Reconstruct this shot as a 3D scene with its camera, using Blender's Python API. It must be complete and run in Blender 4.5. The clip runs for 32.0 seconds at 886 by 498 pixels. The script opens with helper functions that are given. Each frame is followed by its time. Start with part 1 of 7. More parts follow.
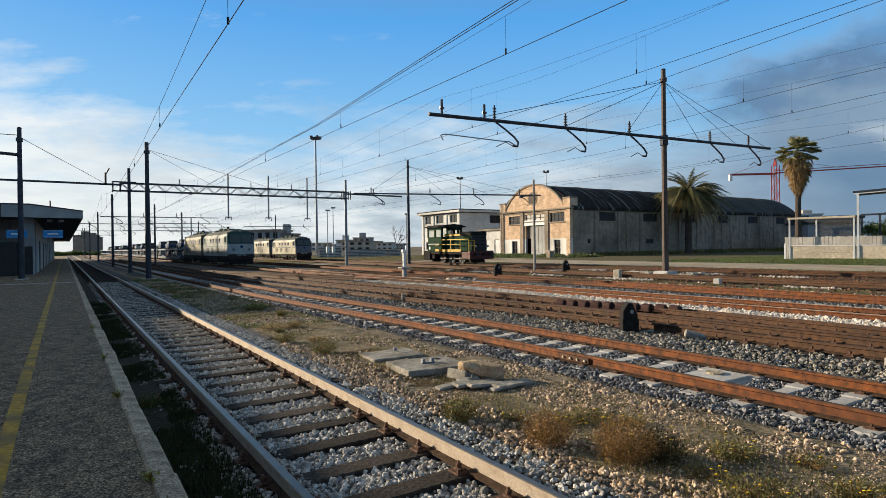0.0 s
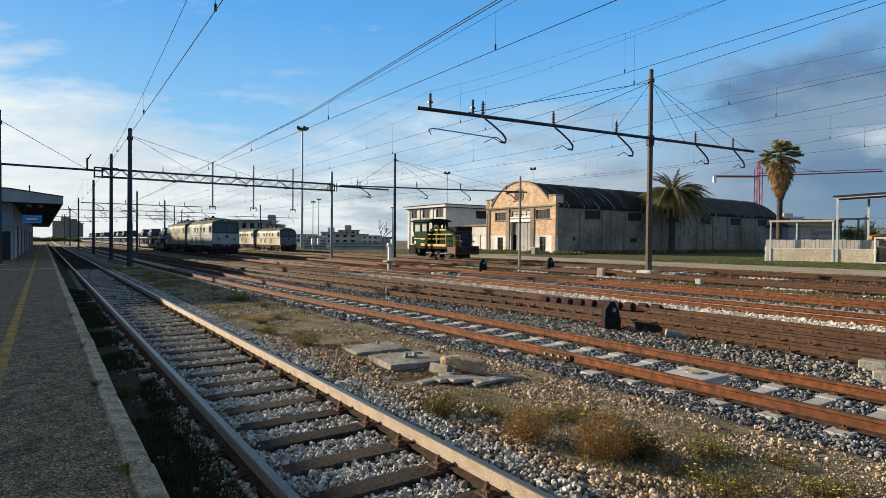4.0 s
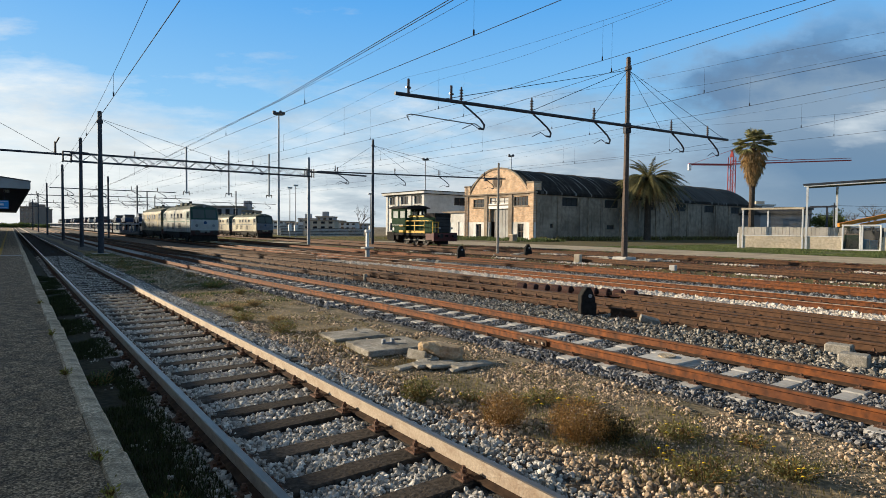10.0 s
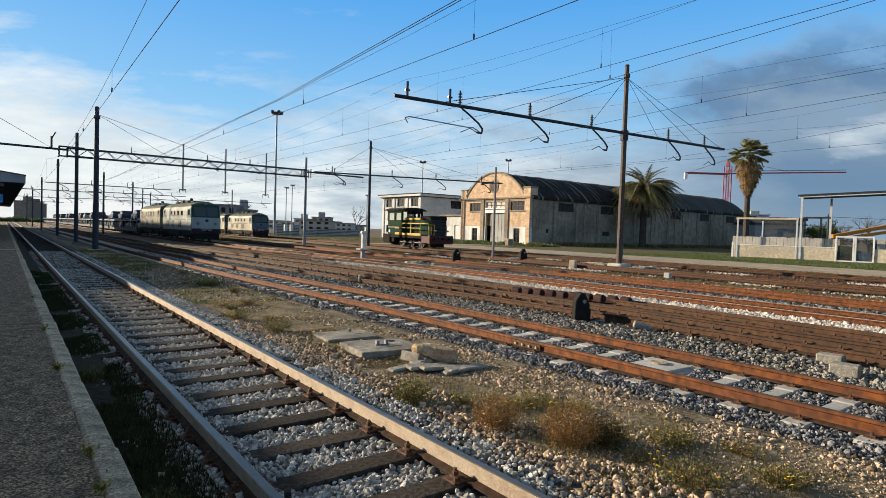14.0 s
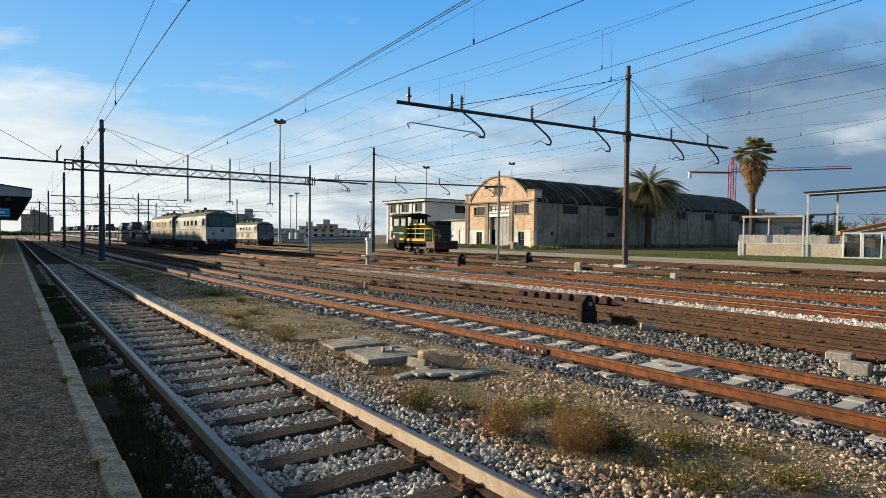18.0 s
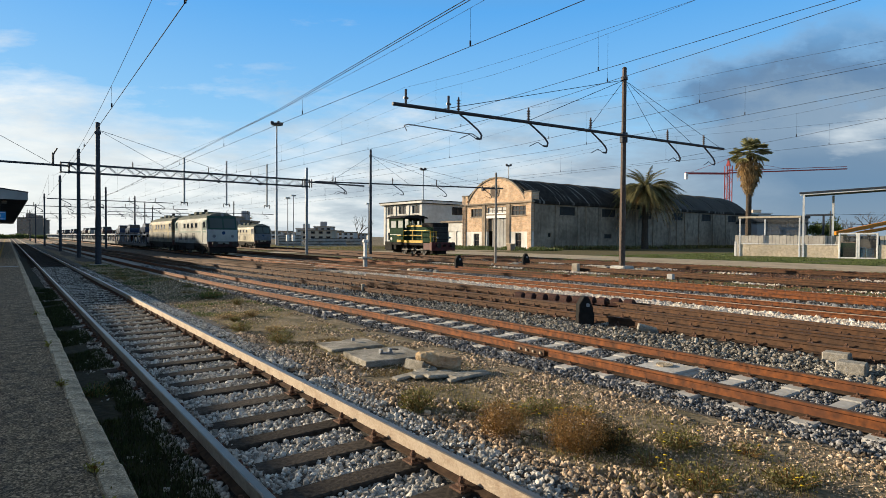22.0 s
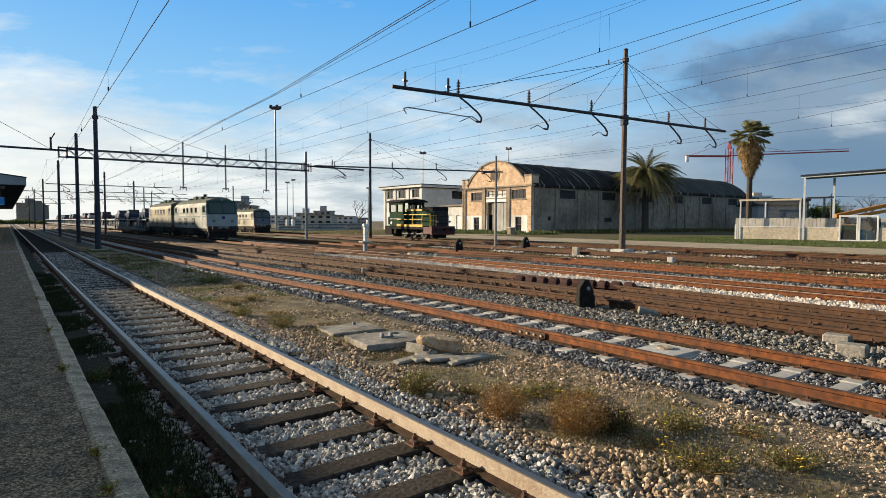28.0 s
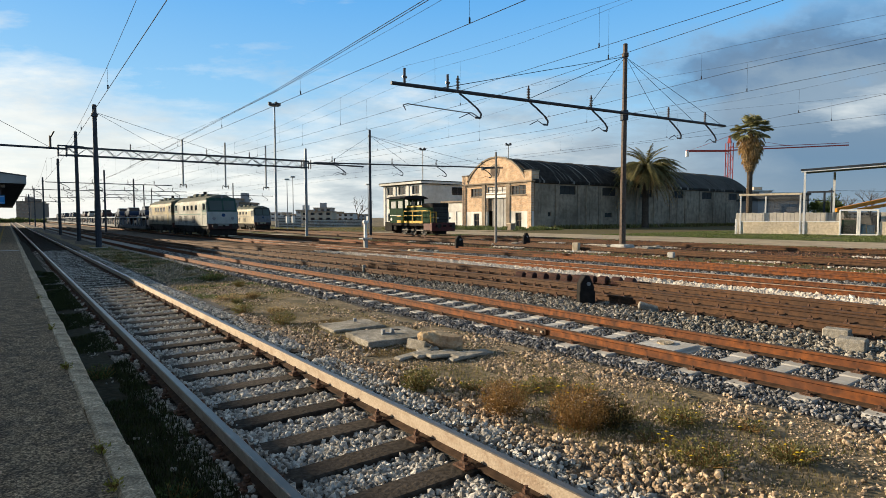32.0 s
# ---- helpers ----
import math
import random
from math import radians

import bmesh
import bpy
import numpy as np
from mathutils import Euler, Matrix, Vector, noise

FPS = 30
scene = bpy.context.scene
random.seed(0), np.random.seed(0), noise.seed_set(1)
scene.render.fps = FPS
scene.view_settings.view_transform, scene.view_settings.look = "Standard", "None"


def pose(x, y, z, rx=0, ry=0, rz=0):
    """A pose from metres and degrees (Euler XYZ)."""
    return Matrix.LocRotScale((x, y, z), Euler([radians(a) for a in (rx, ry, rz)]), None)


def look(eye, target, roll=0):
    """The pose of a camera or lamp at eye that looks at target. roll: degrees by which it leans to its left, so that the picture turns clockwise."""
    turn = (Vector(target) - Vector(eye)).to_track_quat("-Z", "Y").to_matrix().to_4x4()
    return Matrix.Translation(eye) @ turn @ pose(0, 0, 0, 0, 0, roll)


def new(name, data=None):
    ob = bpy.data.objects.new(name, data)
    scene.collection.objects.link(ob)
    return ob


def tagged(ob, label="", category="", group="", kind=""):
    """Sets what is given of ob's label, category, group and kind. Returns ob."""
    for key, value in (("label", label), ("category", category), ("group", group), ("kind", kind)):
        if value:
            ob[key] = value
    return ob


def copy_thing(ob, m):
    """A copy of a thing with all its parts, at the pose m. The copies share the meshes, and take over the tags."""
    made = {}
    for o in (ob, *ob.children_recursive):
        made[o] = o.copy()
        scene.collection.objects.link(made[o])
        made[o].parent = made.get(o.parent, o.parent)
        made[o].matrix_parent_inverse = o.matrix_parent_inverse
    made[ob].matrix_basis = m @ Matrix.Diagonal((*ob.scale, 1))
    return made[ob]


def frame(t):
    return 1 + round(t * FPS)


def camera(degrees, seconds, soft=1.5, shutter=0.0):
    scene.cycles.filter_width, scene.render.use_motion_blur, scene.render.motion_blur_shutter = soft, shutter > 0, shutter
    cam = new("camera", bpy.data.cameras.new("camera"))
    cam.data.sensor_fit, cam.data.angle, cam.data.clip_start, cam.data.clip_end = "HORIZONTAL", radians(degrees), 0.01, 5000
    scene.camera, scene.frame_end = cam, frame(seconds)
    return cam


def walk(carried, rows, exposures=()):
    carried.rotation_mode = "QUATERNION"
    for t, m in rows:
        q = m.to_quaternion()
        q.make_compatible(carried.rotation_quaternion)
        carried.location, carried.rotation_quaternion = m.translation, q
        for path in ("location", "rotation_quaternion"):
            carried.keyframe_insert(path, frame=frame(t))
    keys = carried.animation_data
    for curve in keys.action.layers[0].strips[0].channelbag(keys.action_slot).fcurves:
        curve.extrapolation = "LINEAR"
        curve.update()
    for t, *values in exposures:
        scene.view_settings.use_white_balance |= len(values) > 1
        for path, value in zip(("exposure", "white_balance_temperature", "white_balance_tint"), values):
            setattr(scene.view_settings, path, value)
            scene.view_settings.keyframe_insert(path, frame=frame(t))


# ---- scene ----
cam = camera(74.8, 32.0, 0.6)
PATH = [
    (0, (-0.006, 0.024, 1.981), (1.089, 1.698, 1.971), -0.8),
    (0.5, (-0.007, 0.018, 1.983), (1.061, 1.709, 1.965), -0.4),
    (1, (0.004, 0.025, 1.976), (1.077, 1.713, 1.954), -0.5),
    (1.5, (0.016, 0.029, 1.977), (1.101, 1.709, 1.953), -0.2),
    (2, (0.012, 0.028, 1.975), (1.113, 1.698, 1.945), 0.1),
    (2.5, (0.011, 0.026, 1.976), (1.132, 1.682, 1.939), 0.5),
    (3, (0.016, 0.029, 1.985), (1.148, 1.677, 1.949), 0.6),
    (3.5, (0.006, 0.023, 1.983), (1.142, 1.669, 1.954), 0.5),
    (5.5, (-0.008, 0.004, 1.995), (1.128, 1.65, 1.967), 0.6),
    (6, (-0.013, -0.002, 1.99), (1.121, 1.644, 1.962), 0.8),
    (6.5, (-0.007, 0.003, 1.984), (1.131, 1.647, 1.953), 0.7),
    (7, (0.0, 0.013, 1.989), (1.144, 1.653, 1.955), 0.7),
    (7.5, (0.001, 0.016, 1.982), (1.151, 1.653, 1.949), 0.6),
    (8, (-0.005, 0.0, 1.986), (1.146, 1.635, 1.949), 0.8),
    (8.5, (-0.002, 0.003, 1.985), (1.149, 1.637, 1.938), 1.1),
    (9, (0.006, 0.004, 1.979), (1.172, 1.628, 1.921), 0.8),
    (9.5, (0.011, 0.008, 1.981), (1.194, 1.618, 1.914), 0.7),
    (10, (0.013, 0.015, 1.979), (1.209, 1.616, 1.905), 0.6),
    (10.5, (0.033, 0.025, 1.974), (1.234, 1.623, 1.894), 0.7),
    (11, (0.024, 0.019, 1.976), (1.226, 1.616, 1.9), 1.1),
    (11.5, (0.028, 0.024, 1.976), (1.231, 1.62, 1.904), 0.8),
    (12, (0.026, 0.011, 1.977), (1.234, 1.604, 1.919), 1.0),
    (12.5, (0.016, 0.012, 1.984), (1.216, 1.611, 1.928), 1.1),
    (13, (0.023, 0.016, 1.98), (1.233, 1.608, 1.929), 1.3),
    (13.5, (0.024, 0.012, 1.975), (1.243, 1.597, 1.92), 1.4),
    (14, (0.0, 0.006, 1.971), (1.209, 1.599, 1.908), 1.8),
    (14.5, (0.01, 0.005, 1.97), (1.211, 1.603, 1.903), 1.5),
    (16.5, (0.003, -0.003, 1.976), (1.197, 1.601, 1.935), 1.0),
    (17, (0.009, 0.011, 1.977), (1.203, 1.615, 1.934), 1.0),
    (17.5, (0.004, 0.005, 1.976), (1.198, 1.609, 1.931), 0.7),
    (18, (0.018, 0.001, 1.982), (1.212, 1.604, 1.935), 0.6),
    (18.5, (0.014, -0.008, 1.985), (1.208, 1.596, 1.938), 0.6),
    (19, (0.009, -0.004, 1.978), (1.206, 1.598, 1.933), 0.7),
    (19.5, (0.002, 0.001, 1.979), (1.2, 1.601, 1.934), 0.8),
    (20, (0.009, 0.001, 1.99), (1.209, 1.601, 1.944), 0.7),
    (20.5, (0.022, 0.011, 1.982), (1.223, 1.61, 1.937), 0.6),
    (21, (0.02, 0.007, 1.98), (1.222, 1.605, 1.934), 0.5),
    (21.5, (0.014, -0.003, 1.978), (1.216, 1.595, 1.935), 0.3),
    (22, (0.014, 0.0, 1.981), (1.216, 1.598, 1.94), 0.4),
    (22.5, (0.018, 0.005, 1.98), (1.224, 1.6, 1.942), 0.1),
    (23, (0.022, 0.01, 1.984), (1.231, 1.603, 1.945), -0.1),
    (23.5, (0.023, 0.007, 1.981), (1.231, 1.6, 1.936), 0.0),
    (24, (0.021, 0.018, 1.98), (1.229, 1.611, 1.927), 0.3),
    (24.5, (0.015, 0.015, 1.983), (1.216, 1.614, 1.925), 0.1),
    (25, (0.022, 0.018, 1.985), (1.221, 1.618, 1.924), 0.0),
    (25.5, (0.011, 0.017, 1.982), (1.208, 1.618, 1.911), 0.1),
    (27.5, (0.033, 0.03, 1.975), (1.232, 1.628, 1.884), 0.1),
    (28, (0.027, 0.033, 1.973), (1.228, 1.629, 1.877), 0.2),
    (28.5, (0.034, 0.047, 1.972), (1.237, 1.642, 1.871), 0.1),
    (29, (0.042, 0.044, 1.971), (1.246, 1.638, 1.863), 0.0),
    (29.5, (0.033, 0.035, 1.972), (1.238, 1.628, 1.863), -0.0),
    (30, (0.02, 0.013, 1.978), (1.221, 1.609, 1.874), -0.1),
    (30.5, (0.006, 0.012, 1.981), (1.206, 1.608, 1.874), -0.1),
    (31, (0.015, 0.014, 1.98), (1.214, 1.611, 1.873), -0.2),
    (31.5, (0.022, 0.013, 1.974), (1.22, 1.611, 1.866), -0.2),
    (32, (0.011, 0.018, 1.979), (1.211, 1.614, 1.87), -0.1),
]
walk(cam, [(t, look(e, g, r)) for t, e, g, r in PATH], [(0, 0.60, 6500, 7), (8, 0.65, 6530, 7), (14, 0.67, 6550, 7), (24, 0.70, 6650, 7), (28, 0.72, 6750, 7), (32, 0.76, 6900, 7)])

# ---- light ----
SUN_EL, SUN_AZ = 16.0, (-0.56, 0.83)
world = bpy.data.worlds.new("world")
scene.world = world
world.use_nodes = True
wn, wl = world.node_tree.nodes, world.node_tree.links
sky = wn.new("ShaderNodeTexSky")
sky.sky_type, sky.sun_disc = "NISHITA", False
sky.sun_elevation, sky.sun_rotation = radians(SUN_EL), math.atan2(SUN_AZ[0], SUN_AZ[1])
bg = wn["Background"]
bg.inputs[1].default_value = 0.094
wl.new(sky.outputs[0], bg.inputs[0])
tc = wn.new("ShaderNodeTexCoord")
sep = wn.new("ShaderNodeSeparateXYZ")
wl.new(tc.outputs["Generated"], sep.inputs[0])


def wmath(op, a, b=None, clamp=False):
    m = wn.new("ShaderNodeMath")
    m.operation, m.use_clamp = op, clamp
    for i, v in enumerate((a, b)):
        if v is not None:
            if isinstance(v, (int, float)):
                m.inputs[i].default_value = v
            else:
                wl.new(v, m.inputs[i])
    return m.outputs[0]


def wramp(src, stops):
    r = wn.new("ShaderNodeValToRGB")
    while len(r.color_ramp.elements) < len(stops):
        r.color_ramp.elements.new(0.5)
    for e, (p, c) in zip(r.color_ramp.elements, stops):
        e.position, e.color = p, (*c, 1)
    wl.new(src, r.inputs[0])
    return r.outputs[0]


def wmix(fac, a, b):
    m = wn.new("ShaderNodeMix")
    m.data_type = "RGBA"
    wl.new(fac, m.inputs[0])
    for i, v in ((6, a), (7, b)):
        if isinstance(v, tuple):
            m.inputs[i].default_value = (*v, 1)
        else:
            wl.new(v, m.inputs[i])
    return m.outputs[2]


def wnoise(vec, scale, detail, rough, seed):
    n = wn.new("ShaderNodeTexNoise")
    n.noise_dimensions = "4D"
    n.inputs["W"].default_value = seed
    n.inputs["Scale"].default_value, n.inputs["Detail"].default_value, n.inputs["Roughness"].default_value = scale, detail, rough
    wl.new(vec, n.inputs["Vector"])
    return n.outputs["Fac"]


up = sep.outputs[2]
flat = wn.new("ShaderNodeCombineXYZ")
den = wmath("ADD", wmath("MAXIMUM", up, 0.0), 0.16)
wl.new(wmath("DIVIDE", sep.outputs[0], den), flat.inputs[0])
wl.new(wmath("DIVIDE", sep.outputs[1], den), flat.inputs[1])
flat = flat.outputs[0]
blue = wramp(up, [(0.0, (0.68, 0.79, 0.88)), (0.08, (0.55, 0.74, 0.92)), (0.19, (0.26, 0.58, 0.95)), (0.36, (0.10, 0.41, 0.92)), (0.55, (0.19, 0.24, 0.31)), (1.0, (0.16, 0.18, 0.205))])
def wdot(v):
    d = wn.new("ShaderNodeVectorMath")
    d.operation = "DOT_PRODUCT"
    wl.new(tc.outputs["Generated"], d.inputs[0])
    d.inputs[1].default_value = v
    return d.outputs["Value"]


def wplane(a, b, ka, kb):
    c = wn.new("ShaderNodeCombineXYZ")
    wl.new(wmath("MULTIPLY", a, ka), c.inputs[0])
    wl.new(wmath("MULTIPLY", b, kb), c.inputs[1])
    return c.outputs[0]


ahead = wmath("MAXIMUM", wdot((0.599, 0.801, 0.0)), 0.12)
cu, cv = wmath("DIVIDE", wdot((0.801, -0.599, 0.0)), ahead), wmath("DIVIDE", up, ahead)
# white cloud bank low over the horizon, with wisps higher up
n1 = wmath("ADD", wmath("MULTIPLY", wnoise(flat, 1.15, 10.0, 0.6, 3.1), 0.45), wmath("MULTIPLY", wnoise(wplane(cu, cv, 1.0, 4.2), 3.4, 10.0, 0.62, 2.2), 0.55))
low = wramp(up, [(0.0, (0.30,) * 3), (0.06, (0.31,) * 3), (0.15, (0.215,) * 3), (0.21, (0.12,) * 3), (0.26, (0.04,) * 3), (0.40, (0.02,) * 3)])
mask1 = wmath("MULTIPLY", wmath("SUBTRACT", wmath("ADD", n1, low), 0.585), 5.0, True)
n2 = wnoise(flat, 1.7, 8.0, 0.6, 7.7)
shade = wramp(n2, [(0.33, (0.36, 0.45, 0.57)), (0.47, (0.56, 0.66, 0.77)), (0.58, (0.84, 0.89, 0.95))])
# heavy grey cloud to the east, over the sheds: a bank with a slanting upper edge, lit rim, dark core and bright rifts
n3 = wnoise(wplane(cu, cv, 1.0, 1.7), 4.2, 9.0, 0.58, 1.3)
n4 = wnoise(wplane(cu, cv, 1.0, 3.6), 4.0, 8.0, 0.58, 5.9)
rough3, rough4 = wmath("SUBTRACT", n3, 0.5), wmath("SUBTRACT", n4, 0.5)
rim = wramp(cu, [(0.22, (0.04,) * 3), (0.29, (0.17,) * 3), (0.345, (0.265,) * 3), (0.43, (0.305,) * 3), (0.58, (0.345,) * 3), (0.85, (0.40,) * 3)])
depth = wmath("SUBTRACT", wmath("ADD", rim, wmath("MULTIPLY", rough3, 0.30)), cv)
grey_m = wmath("MULTIPLY", wmath("ADD", depth, 0.02), 11.0, True)
deep = wmath("ADD", depth, wmath("MULTIPLY", rough4, 0.12))
core = wramp(wmath("MULTIPLY", deep, 2.5), [(0.0, (0.26, 0.44, 0.68)), (0.06, (0.24, 0.35, 0.52)), (0.13, (0.125, 0.24, 0.43)), (0.22, (0.145, 0.26, 0.44)), (0.32, (0.24, 0.35, 0.50)), (0.50, (0.27, 0.38, 0.53))])
east_low = wramp(cv, [(0.0, (0.30, 0.40, 0.53)), (0.04, (0.19, 0.30, 0.45)), (0.10, (0.13, 0.245, 0.42)), (0.17, (0.17, 0.27, 0.42))])
to_east = wmath("MULTIPLY", wmath("MULTIPLY", wmath("ADD", wmath("SUBTRACT", cu, 0.42), wmath("MULTIPLY", rough4, 0.5)), 5.0, True), wmath("MULTIPLY", wmath("SUBTRACT", wmath("ADD", 0.19, wmath("MULTIPLY", rough4, 0.06)), cv), 18.0, True))
grey = wmix(to_east, core, east_low)
rift = wmath("MULTIPLY", wmath("SUBTRACT", 1.0, wmath("ABSOLUTE", wmath("DIVIDE", wmath("SUBTRACT", wmath("ADD", cv, wmath("MULTIPLY", cu, -0.10)), 0.118), 0.075))), wmath("MULTIPLY", wmath("SUBTRACT", cu, 0.53), 6.0, True), True)
rift = wmath("MULTIPLY", wmath("ADD", wmath("SUBTRACT", rift, 0.66), wmath("MULTIPLY", rough4, 2.6)), 1.5, True)
grey = wmix(rift, grey, (0.72, 0.79, 0.87))
hole = wmath("MULTIPLY", wmath("SUBTRACT", wmath("ADD", wmath("MULTIPLY", rough3, 2.4), wmath("MULTIPLY", wmath("SUBTRACT", cu, 0.60), 1.1)), 0.22), 4.0, True)
hole = wmath("MULTIPLY", hole, wmath("MULTIPLY", wmath("SUBTRACT", cv, 0.20), 16.0, True))
grey = wmix(wmath("MULTIPLY", hole, 0.8), grey, (0.17, 0.42, 0.78))
# the bank is brighter towards the sun
shade = wmix(wmath("MULTIPLY", wmath("MULTIPLY", wmath("SUBTRACT", -0.05, cu), 1.6, True), 0.65), shade, (0.93, 0.965, 1.0))
shade = wmix(wmath("MULTIPLY", wmath("MULTIPLY", wmath("SUBTRACT", cu, 0.12), 4.0, True), 0.85), shade, (0.225, 0.335, 0.49))
shade = wmix(wmath("MULTIPLY", wmath("MULTIPLY", wmath("MULTIPLY", wmath("ADD", cu, 0.22), 3.0, True), wmath("MULTIPLY", wmath("SUBTRACT", 0.16, cv), 9.0, True)), 0.6), shade, (0.33, 0.43, 0.56))
grey_m = wmath("MULTIPLY", grey_m, wmath("ADD", wmath("MULTIPLY", wmath("SUBTRACT", wmath("ADD", cu, wmath("MULTIPLY", rough3, 0.25)), 0.36), 7.0, True), wmath("MULTIPLY", wmath("SUBTRACT", wmath("ADD", cv, wmath("MULTIPLY", rough3, 0.22)), 0.185), 11.0, True), True), True)
col = wmix(grey_m, wmix(mask1, blue, shade), grey)
bg2 = wn.new("ShaderNodeBackground")
bg2.inputs[1].default_value = 0.625
wl.new(col, bg2.inputs[0])
mixs = wn.new("ShaderNodeMixShader")
mixs.inputs[0].default_value = 0.92
wl.new(bg.outputs[0], mixs.inputs[1])
wl.new(bg2.outputs[0], mixs.inputs[2])
wl.new(mixs.outputs[0], wn["World Output"].inputs[0])
sun = new("sun", bpy.data.lights.new("sun", "SUN"))
sun.data.energy, sun.data.angle, sun.data.color = 5.0, radians(0.6), (1.0, 0.83, 0.62)
sd = Vector((SUN_AZ[0], SUN_AZ[1], 0)).normalized() * math.cos(radians(SUN_EL))
sun.matrix_basis = look(Vector((sd.x, sd.y, math.sin(radians(SUN_EL)))) * 60, (0, 0, 0))

# ---- materials ----
def nodes(name, rough=0.8, metal=0.0):
    m = bpy.data.materials.new(name)
    m.use_nodes = True
    b = m.node_tree.nodes["Principled BSDF"]
    b.inputs["Roughness"].default_value, b.inputs["Metallic"].default_value = rough, metal
    b.inputs["Specular IOR Level"].default_value = 0.15 if rough > 0.8 else 0.4
    return m, m.node_tree.nodes, m.node_tree.links, b


def mat(name, c1, c2, scale=4.0, rough=0.85, metal=0.0, bump=0.3, c3=None, big=0.35, island=0.0, rand=0.0, detail=8.0):
    """Two-scale noise between c1 and c2, with large stains towards c3, bump, and variation per piece."""
    m, n, l, b = nodes(name, rough, metal)
    tc = n.new("ShaderNodeTexCoord")
    a = n.new("ShaderNodeTexNoise")
    a.inputs["Scale"].default_value, a.inputs["Detail"].default_value = scale, detail
    l.new(tc.outputs["Object"], a.inputs["Vector"])
    r = n.new("ShaderNodeValToRGB")
    r.color_ramp.elements[0].position, r.color_ramp.elements[1].position = 0.33, 0.67
    r.color_ramp.elements[0].color, r.color_ramp.elements[1].color = (*c1, 1), (*c2, 1)
    l.new(a.outputs["Fac"], r.inputs[0])
    col = r.outputs[0]
    a2 = n.new("ShaderNodeTexNoise")
    a2.inputs["Scale"].default_value, a2.inputs["Detail"].default_value = scale * 0.13, 5.0
    l.new(tc.outputs["Object"], a2.inputs["Vector"])
    r2 = n.new("ShaderNodeValToRGB")
    r2.color_ramp.elements[0].position, r2.color_ramp.elements[1].position = 0.42, 0.66
    l.new(a2.outputs["Fac"], r2.inputs[0])
    mx = n.new("ShaderNodeMix")
    mx.data_type = "RGBA"
    mul = n.new("ShaderNodeMath")
    mul.operation = "MULTIPLY"
    mul.inputs[1].default_value = big
    l.new(r2.outputs[0], mul.inputs[0])
    l.new(mul.outputs[0], mx.inputs[0])
    l.new(col, mx.inputs[6])
    mx.inputs[7].default_value = (*(c3 or tuple(v * 0.55 for v in c1)), 1)
    col = mx.outputs[2]
    if island or rand:
        src = n.new("ShaderNodeNewGeometry").outputs["Random Per Island"] if island else n.new("ShaderNodeObjectInfo").outputs["Random"]
        mr = n.new("ShaderNodeMapRange")
        k = island or rand
        mr.inputs["To Min"].default_value, mr.inputs["To Max"].default_value = 1 - k, 1 + k
        l.new(src, mr.inputs[0])
        h = n.new("ShaderNodeHueSaturation")
        l.new(mr.outputs[0], h.inputs["Value"])
        l.new(col, h.inputs["Color"])
        col = h.outputs[0]
    l.new(col, b.inputs["Base Color"])
    if bump:
        bp = n.new("ShaderNodeBump")
        bp.inputs["Strength"].default_value, bp.inputs["Distance"].default_value = bump, 0.02
        l.new(a.outputs["Fac"], bp.inputs["Height"])
        l.new(bp.outputs[0], b.inputs["Normal"])
    return m


def plain(name, c, rough=0.6, metal=0.0, var=0.12, scale=6.0, bump=0.05):
    return mat(name, tuple(v * (1 - var) for v in c), tuple(min(1, v * (1 + var)) for v in c), scale, rough, metal, bump, big=0.25)


M_dirt = mat("dirt", (0.13, 0.105, 0.07), (0.31, 0.25, 0.172), 16, 0.95, 0, 1.0, (0.075, 0.068, 0.038), 0.7)
M_stone = mat("ballast_stone", (0.27, 0.255, 0.235), (0.56, 0.54, 0.505), 30, 0.85, 0, 0.2, island=0.55, big=0.2)
M_stone_dark = mat("dark_ballast_stone", (0.105, 0.106, 0.112), (0.26, 0.255, 0.255), 30, 0.85, 0, 0.2, island=0.85, big=0.2)
M_stone_white = mat("pale_ballast_stone", (0.52, 0.46, 0.40), (0.70, 0.63, 0.55), 30, 0.9, 0, 0.2, island=0.35, big=0.2)
M_stone_rust = mat("rusty_ballast_stone", (0.10, 0.055, 0.035), (0.20, 0.11, 0.07), 30, 0.9, 0, 0.2, island=0.5, big=0.2)
M_rust = mat("rusty_rail", (0.075, 0.026, 0.010), (0.26, 0.080, 0.018), 9, 0.75, 0.1, 0.3, (0.09, 0.035, 0.02), 0.5)
M_rust_dark = mat("dark_rusty_rail", (0.058, 0.027, 0.013), (0.135, 0.063, 0.028), 9, 0.75, 0.1, 0.3, (0.05, 0.03, 0.02), 0.5)
M_rail = mat("worn_rail", (0.44, 0.36, 0.28), (0.55, 0.465, 0.37), 45, 0.6, 0.25, 0.25, (0.24, 0.14, 0.085), 0.4)
M_head = plain("worn_rail_head", (0.15, 0.135, 0.12), 0.36, 0.6)
M_wood = mat("weathered_sleeper_wood", (0.026, 0.021, 0.017), (0.075, 0.062, 0.052), 22, 0.9, 0, 0.7, (0.03, 0.025, 0.02), 0.5, rand=0.3)
M_conc = mat("concrete", (0.40, 0.39, 0.37), (0.54, 0.52, 0.49), 12, 0.9, 0, 0.3, (0.25, 0.24, 0.22), 0.5, rand=0.12)
M_asph = mat("platform_asphalt", (0.125, 0.090, 0.058), (0.50, 0.375, 0.25), 60, 0.92, 0, 1.0, (0.11, 0.09, 0.07), 0.75)
